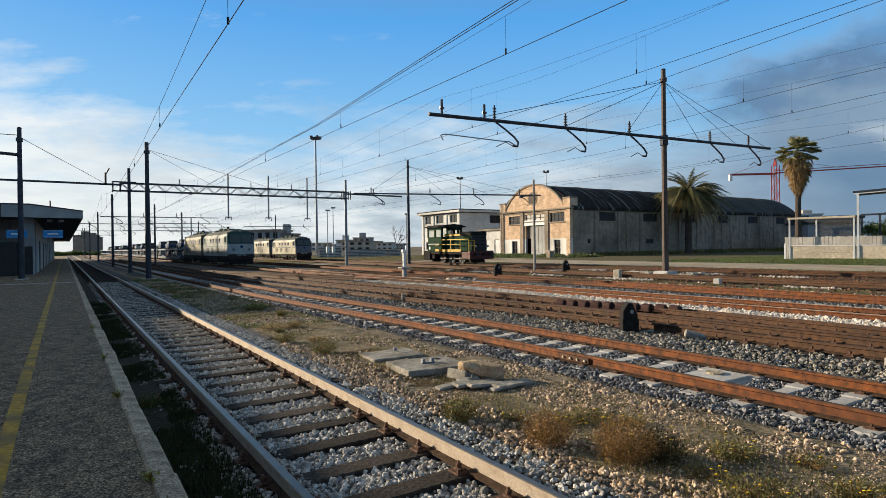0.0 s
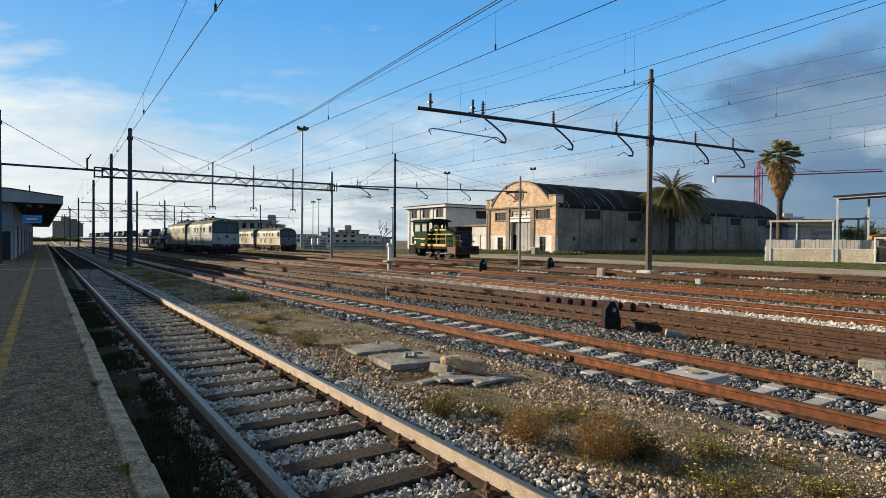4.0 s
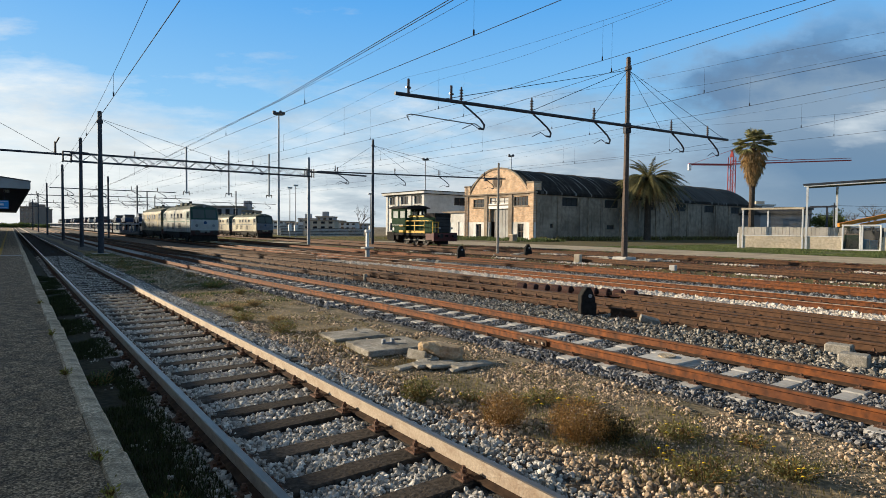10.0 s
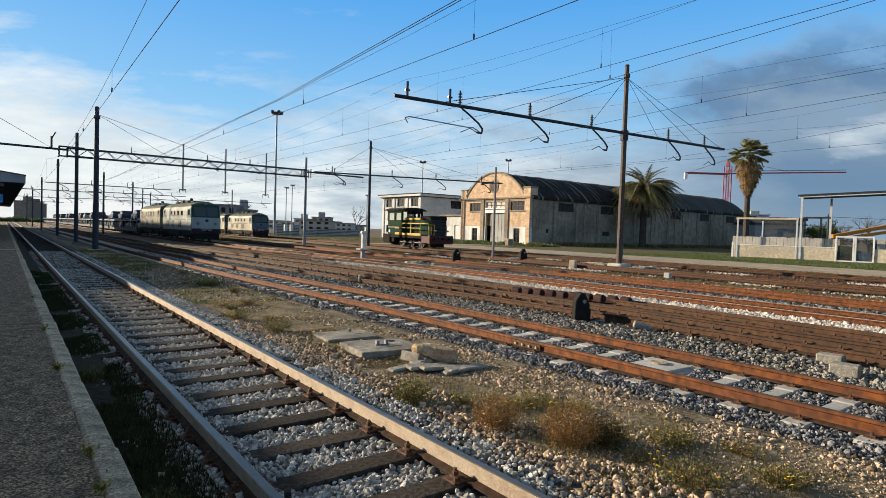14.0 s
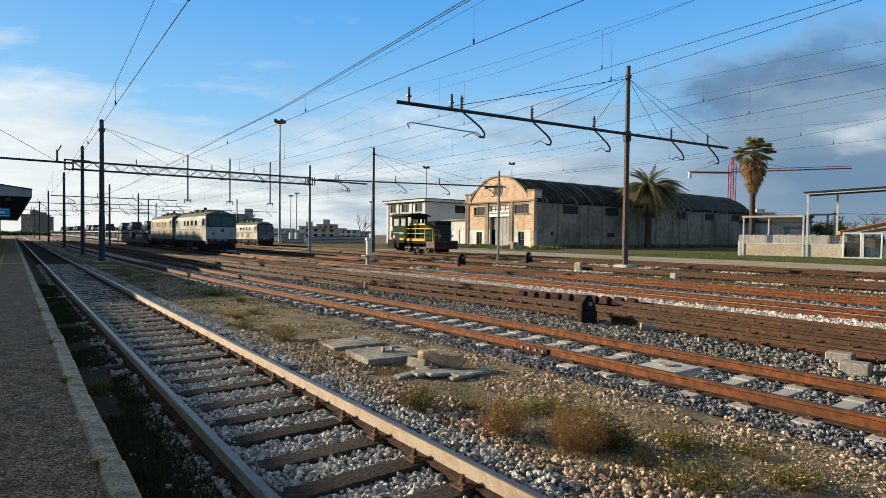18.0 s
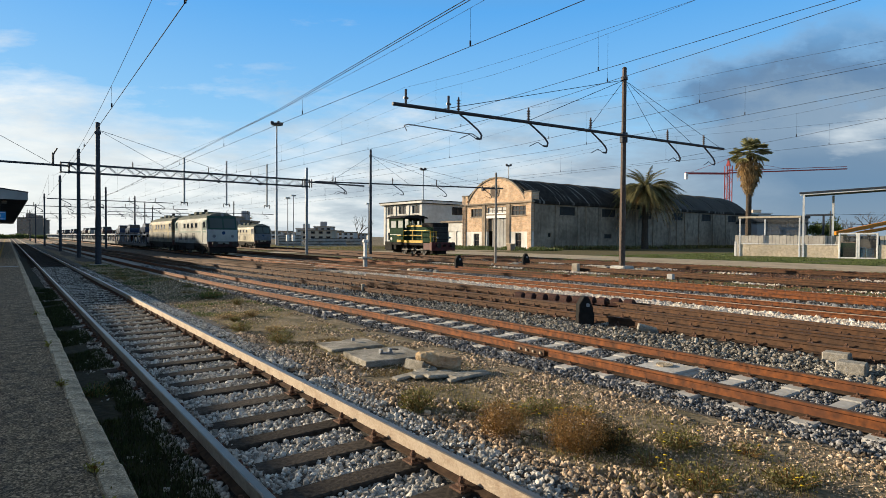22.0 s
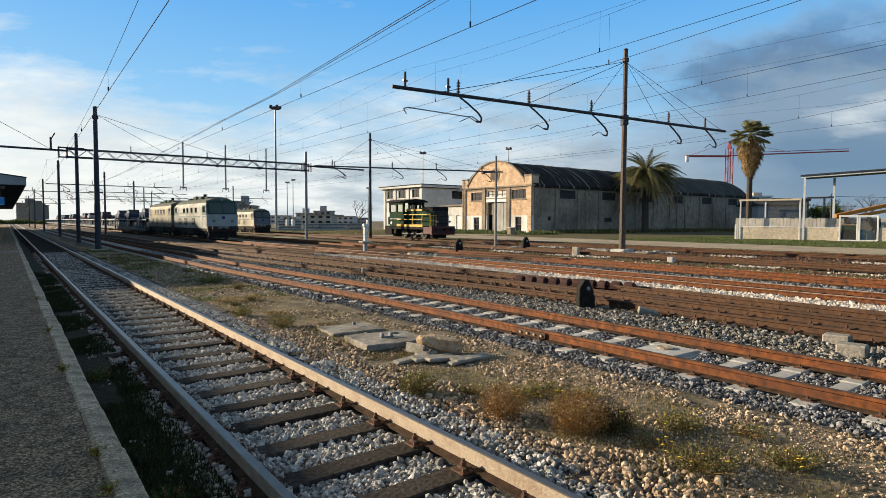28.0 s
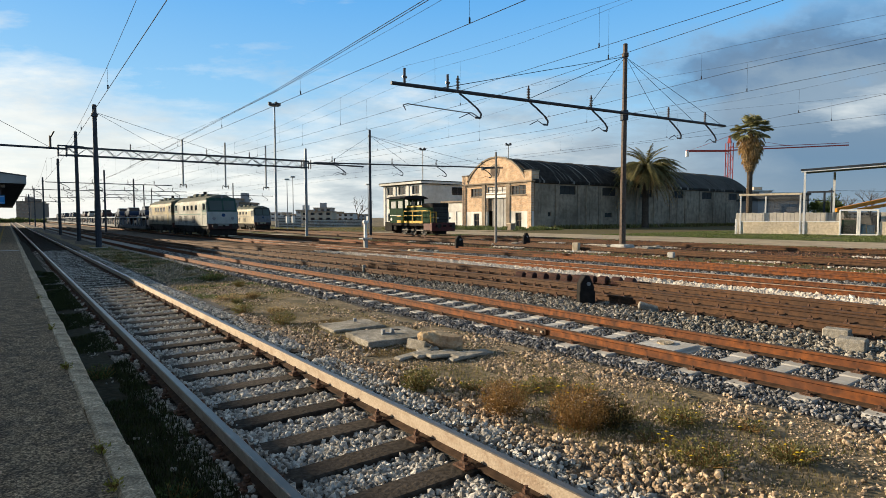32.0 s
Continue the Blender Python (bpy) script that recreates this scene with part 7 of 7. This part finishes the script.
bush(3.95, 12.3, 0.30, 0.22, 900, M_weed, "low dry weed between the tracks", 0, 9)
bush(5.2, 19.3, 0.5, 0.22, 900, M_grass, "bright green weed clump between the tracks", 0, 10, 0.02)
bush(4.4, 14.6, 0.5, 0.12, 900, M_grass_dry, "low dry weed between the tracks", 0, 11)
bush(0.86, 8.2, 0.2, 0.2, 700, M_grass, "green weed at the foot of the platform", 0, 12)
bush(0.88, 4.3, 0.2, 0.16, 500, M_grass, "green weed at the foot of the platform", 0, 13)
R = random.Random(77)
for i in range(14):
    bush(R.uniform(3.9, 5.8), R.uniform(9, 34), R.uniform(0.15, 0.35), R.uniform(0.08, 0.2), 350, R.choice((M_weed, M_grass_dry, M_weed)), "small weed tuft between the tracks", 0, 30 + i, 0.016)
for i, (x, y) in enumerate(((0.445, 7.0), (0.45, 4.35), (0.44, 3.7), (0.45, 9.6), (0.445, 13.5))):
    b = bush(x, y, 0.03, 0.045, 70, M_weed_yel, "tiny yellow-green weed in a platform joint", 0, 60 + i, 0.012)
    b.location.z = 0.44

# ---- small lineside things ----
def slab(name, x, y, z, rz, w, l, h, label, m=None, rx=0, ry=0):
    o = obj(name, B(-w / 2, w / 2, -l / 2, l / 2, 0, h, bev=0.02), m or M_slab)
    o.matrix_basis = pose(x, y, z, rx, ry, rz)
    return tagged(o, label, "concrete slab")


def worn_slab(a, b, h, seed):
    """A cast slab with chipped, uneven edges."""
    bm = B(-a, a, -b, b, 0, h, bev=0.012)
    bmesh.ops.subdivide_edges(bm, edges=[e for e in bm.edges if e.calc_length() > 0.3], cuts=7, use_grid_fill=True)
    for v in bm.verts:
        k = noise.noise(v.co * 7 + Vector((seed, 2, 5)))
        edge = max(abs(v.co.x) / a, abs(v.co.y) / b) > 0.97
        v.co += Vector((0.012 * k, 0.012 * noise.noise(v.co * 9 + Vector((3, seed, 1))), (0.008 if edge else 0.003) * k)) * (1.6 if edge else 0.5)
    return bm


cov = thing("chamber_cover", 5.0, 8.2, GZ, -6, "pale square concrete chamber cover with a steel lifting lug", "concrete slab")
part("slab", worn_slab(0.55, 0.48, 0.105, 1), M_slab, cov)
part("lug", B(-0.12, 0.12, -0.05, 0.0, 0.10, 0.125), M_galv, cov, "steel lifting lug")
for s in (-0.08, 0.08):
    part("lug_ear", B(s - 0.025, s + 0.025, -0.05, 0.03, 0.10, 0.18, bev=0.006), M_galv, cov)
part("stain", C((0.28, 0.22, 0.095), (0.28, 0.22, 0.110), 0.07, seg=10), M_under, cov)
cov2 = thing("chamber_cover", 5.05, 9.55, GZ, -4, "grey flush concrete chamber cover", "concrete slab")
part("slab", worn_slab(0.5, 0.4, 0.055, 2), M_slab, cov2)
part("lug", B(0.1, 0.16, 0.1, 0.16, 0.07, 0.13, bev=0.01), M_galv, cov2)
for i, (x, y, rz, w, l, h, rx, ry) in enumerate(((4.66, 6.92, 3, 0.60, 0.17, 0.05, 2, -3), (4.95, 6.78, -3, 0.72, 0.20, 0.055, 3, 3), (5.12, 6.60, -5, 0.82, 0.19, 0.055, -2, 4), (5.36, 6.44, 4, 0.70, 0.20, 0.055, 4, 2), (5.12, 6.38, -2, 0.40, 0.17, 0.05, -3, -4), (4.92, 7.24, 12, 0.05, 0.40, 0.16, 0, 12), (5.02, 7.18, 8, 0.05, 0.44, 0.13, 4, -9), (4.98, 7.02, -15, 0.34, 0.12, 0.07, 6, -6))):
    slab("broken_slab", x, y, GZ + 0.01, rz, w, l, h, "broken grey concrete slab lying in a heap", None, rx, ry)
bm = bmesh.new()
bmesh.ops.create_icosphere(bm, subdivisions=3, radius=1)
for v in bm.verts:
    v.co *= 1 + 0.35 * noise.noise(v.co * 1.6) + 0.12 * noise.noise(v.co * 5)
    v.co = Vector((v.co.x * 0.37, v.co.y * 0.16, min(v.co.z, 0.7) * 0.16))
rk = tagged(obj("rubble_block", bm, mat("ochre_rubble", (0.38, 0.27, 0.155), (0.62, 0.48, 0.32), 25, 0.95, 0, 1.0, (0.30, 0.14, 0.08), 0.5)), "rough ochre block of old masonry", "rubble")
rk.matrix_basis = pose(5.28, 7.02, 0.10, 6, 8, -38)
mh = thing("track_plate", 8.0, 5.0, GZ, -2, "pale concrete plate with a round lid between rails", "concrete slab")
part("plate", B(-0.42, 0.42, -0.33, 0.33, 0.02, 0.075, bev=0.015), M_conc, mh)
part("lid", C((0.1, 0.05, 0.075), (0.1, 0.05, 0.10), 0.13, seg=16), M_kerb, mh)


def marker(x, y, s, rz):
    """Point indicator: a black hood with a pitched top, thick sides and a small lens."""
    t = thing("point_indicator", x, y, GZ, rz, "black hooded point indicator beside the rails", "signal", "point indicators")
    bm = bmesh.new()
    prism(bm, [(-0.15 * s, 0), (0.15 * s, 0), (0.15 * s, 0.38 * s), (0.05 * s, 0.61 * s), (-0.05 * s, 0.61 * s), (-0.15 * s, 0.44 * s)], 1, -0.12 * s, 0.12 * s)
    bmesh.ops.bevel(bm, geom=bm.edges[:], offset=0.015 * s, segments=1, affect="EDGES")
    part("hood", bm, M_under, t)
    part("rim", B(-0.165 * s, 0.165 * s, -0.15 * s, -0.128 * s, 0.0, 0.30 * s, bev=0.01), M_under, t)
    part("lens", C((0.03 * s, -0.12 * s, 0.44 * s), (0.03 * s, -0.15 * s, 0.44 * s), 0.04 * s, seg=10), M_galv, t, "small grey lens")
    part("foot", B(-0.3 * s, 0.3 * s, -0.2 * s, 0.2 * s, -0.02, 0.04, bev=0.01), M_iron, t)
    return t


marker(10.72, 8.75, 1.12, -34)
marker(22.6, 28.4, 1.5, -24)
marker(29.4, 29.3, 1.5, -30)
# spare rail lying beside the turnout
spare = tagged(new("spare_rail"), "spare rusty rail lying beside the turnout", "rail")
bm = bmesh.new()
sweep(bm, RAIL_P, [(14.36 - 0.006 * max(0, yy - 8) ** 1.3, yy, GZ + 0.03) for yy in np.arange(-30, 26, 1.0)])
part("rail", bm, M_rust_dark, spare)
for yy in (-6, 2, 9, 16, 23):
    part("bearer", B(13.95, 14.7, yy - 0.1, yy + 0.1, GZ - 0.05, GZ + 0.03, bev=0.01), M_wood, spare)
# slide chairs of the turnout
M_chairm = mat("maroon_cast_iron", (0.034, 0.014, 0.011), (0.085, 0.032, 0.024), 20, 0.8, 0.1, 0.3)
for i in range(10):
    bm = bmesh.new()
    prism(bm, [(-0.20, 0), (0.16, 0), (0.16, 0.06), (0.06, 0.15), (-0.04, 0.20), (-0.16, 0.17), (-0.20, 0.06)], 1, -0.13, 0.13)
    bmesh.ops.bevel(bm, geom=bm.edges[:], offset=0.015, segments=1, affect="EDGES")
    box(bm, -0.24, 0.20, -0.16, 0.16, -0.01, 0.02)
    o = obj("slide_chair", bm, M_chairm)
    o.matrix_basis = pose(13.0 + 1.12 * (13.1 - (9.9 + i * 0.36)) / 3.2, 9.9 + i * 0.36, 0.075, 0, 0, 12 + 5 * math.sin(i * 2.3))
    tagged(o, "maroon cast chair block beside the turnout rail", "rail chair", "turnout chairs")
slab("concrete_trough", 10.85, 7.2, GZ + 0.05, -50, 0.40, 0.17, 0.13, "overturned grey concrete trough on ballast", M_slab, 8, 14)
slab("concrete_block", 10.95, 3.70, GZ, 8, 0.26, 0.38, 0.18, "pale concrete block on ballast")
slab("concrete_block", 10.05, 3.20, GZ, 10, 0.28, 0.38, 0.22, "chipped concrete block on ballast")
slab("marker_stone", 27.3, 23.0, GZ, 20, 0.42, 0.36, 0.50, "ochre boundary stone in the yard", M_block)
slab("marker_stone", 26.4, 16.2, GZ, 10, 0.30, 0.28, 0.28, "small pale marker stone", M_conc)
slab("marker_stone", 10.2, 18.3, GZ, 0, 0.12, 0.12, 0.33, "short concrete stub post between tracks", M_slab)
sb = thing("signal_post", 17.3, 30.8, GZ, 0, "white concrete post with a cap plate and box", "signal post")
part("stem", B(-0.16, 0.16, -0.16, 0.16, 0, 0.75, bev=0.02), M_conc, sb)
part("plate", B(-0.5, 0.5, -0.4, 0.4, 0.75, 0.84, bev=0.02), M_conc, sb)
part("post", B(-0.13, 0.13, -0.13, 0.13, 0.86, 1.75, bev=0.02), M_white, sb)
part("cap", B(-0.22, 0.22, -0.2, 0.2, 1.75, 1.95, bev=0.05), M_white, sb)
sb.scale = (0.65, 0.65, 0.95)
# fishplates at the joint of the second track
fp = tagged(new("rail_joint"), "bolted fishplate joint on a rusty rail", "rail joint")
fp.matrix_basis = pose(centre("t2", 6.9) - 0.7525, 6.9, 0)
part("fishplate", B(-0.05, -0.035, -0.32, 0.32, 0.03, 0.13, bev=0.005), M_rust_dark, fp)
for k in (-0.24, -0.08, 0.08, 0.24):
    part("bolt", C((-0.05, k, 0.08), (-0.075, k, 0.08), 0.022, seg=6), M_rail, fp)
# loose pale boards and rubble between the yard tracks
for i, (x, y, rz, w) in enumerate(((18.3, 26.3, 40, 1.7), (18.7, 24.3, 25, 1.6), (19.4, 27.4, 60, 0.8), (30.2, 24.0, 30, 0.9), (31.4, 21.0, 10, 1.0), (33.0, 21.6, -20, 1.1), (32.2, 24.4, 0, 1.3))):
    slab("broken_slab", x, y, GZ, rz, w, w * 0.6, 0.14, "broken pale concrete slab in the yard", None, 4, 3)
def rubble(x, y, r, seed, m, label):
    """One rough stone lying on the ground."""
    R = random.Random(seed)
    bm = bmesh.new()
    bmesh.ops.create_icosphere(bm, subdivisions=2, radius=1)
    k = Vector((R.uniform(0, 9), R.uniform(0, 9), R.uniform(0, 9)))
    for v in bm.verts:
        v.co *= 1 + 0.45 * noise.noise(v.co * 1.3 + k)
        v.co = Vector((v.co.x * r * 1.4, v.co.y * r, v.co.z * r * 0.7))
    o = obj("rubble_stone", bm, m)
    o.matrix_basis = pose(x, y, GZ + r * 0.45, R.uniform(-10, 10), R.uniform(-10, 10), R.uniform(0, 180))
    return tagged(o, label, "rubble", "yard rubble")


R = random.Random(12)
for i in range(9):
    rubble(18.9 + R.uniform(-0.6, 0.6), 27.3 + R.uniform(-1.0, 0.8), R.uniform(0.10, 0.26), i, R.choice((M_slab, M_block)), "pale rough stone lying between yard tracks")
for i in range(10):
    rubble(29.2 + R.uniform(-1.3, 1.3), 30.2 + R.uniform(-1.2, 1.2), R.uniform(0.12, 0.30), 30 + i, R.choice((M_slab, M_block)), "pale rough stone lying in the yard grass")
for i in range(8):
    rubble(31.6 + R.uniform(-1.6, 1.6), 22.2 + R.uniform(-1.4, 1.4), R.uniform(0.10, 0.22), 60 + i, M_slab, "grey rough stone round the foot of a mast")
bin_ = thing("concrete_box", 63.0, 66.0, GZ, 0, "low beige concrete box before the shed door", "box")
part("body", B(-0.5, 0.5, -0.4, 0.4, 0, 0.95, bev=0.05), M_pil, bin_)
part("lid", B(-0.6, 0.6, -0.5, 0.5, 0.95, 1.1, bev=0.05), M_block, bin_)


# ---- the tracks themselves and their stones ----
railway("t1", "wood", -2.6, 45, (M_rail, M_head), "platform track, worn steel rails on dark wooden sleepers", 32, 0.68)
railway("t2", "concrete", -2.71, 40, (M_rust, M_rust_dark), "rusty rails on pale concrete sleepers", 30, 0.67)
railway("t3", "wood", -2.7, 46, (M_rust_dark, M_rust_dark), "dark rusty rails on wooden sleepers", 44)
railway("t3b", "wood", -2.6, 34, (M_rust_dark, M_rust_dark), "dark rusty rails of a turnout branch", 34)
railway("t4", "wood", -2.5, 46, (M_rust, M_rail), "rusty rails on wooden sleepers carrying the goods train", 44)
railway("t5", "wood", -2.6, -2, (M_rust, M_rust), "rusty yard rails on buried sleepers", 0)
railway("t6", "wood", -2.6, -2, (M_rust_dark, M_rust), "disused rusty rails half buried in earth", 0)
railway("c1", "wood", 20.2, 46, (M_rust_dark, M_rust), "rusty rails of a crossover between yard tracks", 0)
railway("c2", "wood", 24.3, 54, (M_rust_dark, M_rust_dark), "dark rusty rails of a crossover to the third track", 30)
railway("t7", "wood", -2.6, -2, (M_rust_dark, M_rust), "rusty siding rails under the shunting engine", 0)

M_stone_mix = mat("mixed_ballast_stone", (0.12, 0.112, 0.10), (0.34, 0.31, 0.265), 30, 0.9, 0, 0.2, island=0.85, big=0.2)
k1, k2 = off_sleepers("t1", -2.6, 0.135, 1.3, 0.68), off_sleepers("t2", -2.71, 0.14, 0.98, 0.67)
stones("ballast_stones", field(1.12, 3.5, 2.0, 13, 1500, -0.045, 0.02, k1), 0.0215, M_stone, "pale grey broken ballast between wooden sleepers")
stones("ballast_stones", field(1.12, 3.65, -4, 2.0, 620, -0.042, 0.02, k1), 0.026, M_stone, "pale grey broken ballast between wooden sleepers", False)
stones("ballast_stones", field(1.12, 3.65, 13, 42, 520, -0.035, 0.02, k1), 0.03, M_stone, "pale grey broken ballast between wooden sleepers", False)
stones("ballast_stones", field(6.45, 9.6, 0.3, 13, 1200, -0.035, 0.022, k2), 0.021, M_stone_dark, "dark blue-grey broken ballast between concrete sleepers")
stones("ballast_stones", field(6.2, 9.6, 13, 42, 210, -0.022, 0.02, k2), 0.04, M_stone_dark, "dark blue-grey broken ballast between concrete sleepers", False)
stones("ballast_stones", field(0.85, 1.1, 2.0, 22, 160, 0.004, 0.008, patchy(1.3, 0.15, 21)), 0.018, M_stone, "stones in dark soil along the platform", False)
stones("ballast_stones", field(1.14, 1.37, 1.6, 26, 700, -0.004, 0.016, patchy(1.5, -0.05, 41)), 0.020, M_stone, "pale stones over the sleeper ends")
stones("ballast_stones", field(1.53, 1.70, 2.0, 26, 420, -0.002, 0.014), 0.022, M_stone, "pale stones over the sleepers beside a rail", False)
for a, b in ((6.62, 6.98), (8.78, 9.1)):
    stones("ballast_stones", field(a, b, 0.3, 13, 620, -0.002, 0.012, patchy(1.1, 0.22, 61)), 0.020, M_stone_dark, "dark stones over the ends of concrete sleepers")
stones("ballast_stones", field(3.10, 3.62, 1.4, 24, 620, -0.004, 0.014, patchy(1.6, -0.35, 51)), 0.021, M_stone, "pale stones over the sleeper ends beside the earth strip")
k3 = off_sleepers("t3", -2.7, 0.13)
stones("ballast_stones", field(9.4, 11.1, 0.5, 16, 420, -0.02, 0.03, k3), 0.03, M_stone_mix, "mixed grey and beige ballast")
stones("ballast_stones", field(8.3, 10.6, 16, 40, 110, -0.015, 0.03), 0.05, M_stone_mix, "mixed grey and beige ballast", False)
stones("ballast_stones", field(10.9, 14.6, 1, 20, 200, -0.038, 0.014, k3), 0.03, M_stone_rust, "rust-stained ballast between turnout rails", False)
stones("ballast_stones", field(10.3, 14.7, 20, 44, 200, -0.03, 0.02, k3), 0.038, M_stone_mix, "grey-brown ballast", False)
stones("ballast_stones", field(14.5, 16.1, 1, 34, 430, 0.02, 0.04), 0.042, M_stone_white, "pale limestone gravel strip", False)
stones("ballast_stones", field(16.1, 18.2, 2, 30, 90, -0.03, 0.02), 0.04, M_stone_rust, "rust-stained ballast", False)
stones("ballast_stones", field(18.3, 20.4, 3, 34, 170, -0.02, 0.03), 0.045, M_stone_dark, "blue-grey ballast strip", False)
stones("ballast_stones", field(20.4, 43, 4, 50, 12, -0.03, 0.02), 0.05, M_stone_rust, "rust-stained stones", False)
stones("ballast_stones", field(22.9, 23.9, 3, 40, 150, -0.01, 0.03), 0.05, M_stone_white, "scattered pale stones", False)
stones("ballast_stones", field(29.7, 30.7, 5, 45, 90, -0.015, 0.03, patchy(0.3, -0.02, 4)), 0.045, M_stone_white, "scattered pale stones", False)
stones("ballast_stones", field(33.3, 34.3, 5, 40, 90, -0.015, 0.03, patchy(0.25, 0.02, 8)), 0.045, M_stone_white, "scattered pale stones", False)
stones("ballast_stones", field(26.0, 26.9, 4, 40, 90, -0.015, 0.03, patchy(0.3, 0.04, 11)), 0.042, M_stone_white, "scattered pale stones", False)
M_stone_warm = mat("beige_stone", (0.27, 0.195, 0.13), (0.60, 0.47, 0.34), 30, 0.9, 0, 0.2, island=0.75, big=0.2)


stones("verge_stones", field(3.9, 6.1, 1.2, 16, 330, -0.05, 0.01, patchy(1.2, 0.06, 5)), 0.018, M_stone_warm, "beige and brown stones on bare earth", True, 0.5)
stones("verge_stones", field(3.45, 4.0, 1.2, 13, 700, -0.04, 0.018, patchy(1.0, -0.3, 35)), 0.021, M_stone_warm, "warm-coloured stones at the edge of the ballast", True, 0.4)
stones("verge_stones", field(5.85, 6.5, 0.6, 13, 280, -0.045, 0.014, patchy(1.2, 0.0, 36)), 0.021, M_stone_warm, "beige stones at the edge of the ballast", True, 0.4)
stones("verge_stones", field(3.75, 4.4, 1.2, 12, 230, -0.035, 0.02, patchy(1.1, 0.0, 15)), 0.021, M_stone_warm, "pale stones spilling from the ballast", True, 0.4)
stones("verge_pebbles", field(4.0, 6.4, 1.2, 7.0, 1300, -0.05, 0.006, patchy(1.3, -0.2, 25)), 0.010, M_stone_warm, "fine beige gravel on bare earth", False, 0.4)
stones("verge_stones", field(3.8, 6.2, 16, 40, 110, -0.045, 0.012), 0.024, M_stone_warm, "beige and brown stones on bare earth", False, 0.5)

parked[0].matrix_basis = pose(30.1, 84.0, 0.172)
parked[1].matrix_basis = pose(30.1, 97.2, 0.172)
for o in parked:
    o.scale = (0.9, 0.9, 0.9)
NOSE = [(0, 63.9), (3, 63.4), (6, 63.1), (8, 62.5), (10, 61.85), (11.5, 61.3), (13, 60.3), (14.5, 59.3), (16.5, 57.5), (18, 56.2), (19, 55.4), (19.8, 54.95), (20.5, 54.85), (32, 54.8)]
TX = 15.95


def motions():
    walk(loco, [(t, pose(TX, y, 0.172)) for t, y in NOSE])
    walk(loco2, [(t, pose(TX, y + 14.1, 0.172)) for t, y in NOSE])
    for i, w in enumerate(WAGONS):
        walk(w, [(t, pose(TX, y + 28.4 + 26.8 * i, 0.172)) for t, y in NOSE])
    for o, dy, z in CARS:
        walk(o, [(t, pose(TX, y + dy, z)) for t, y in NOSE])


motions()
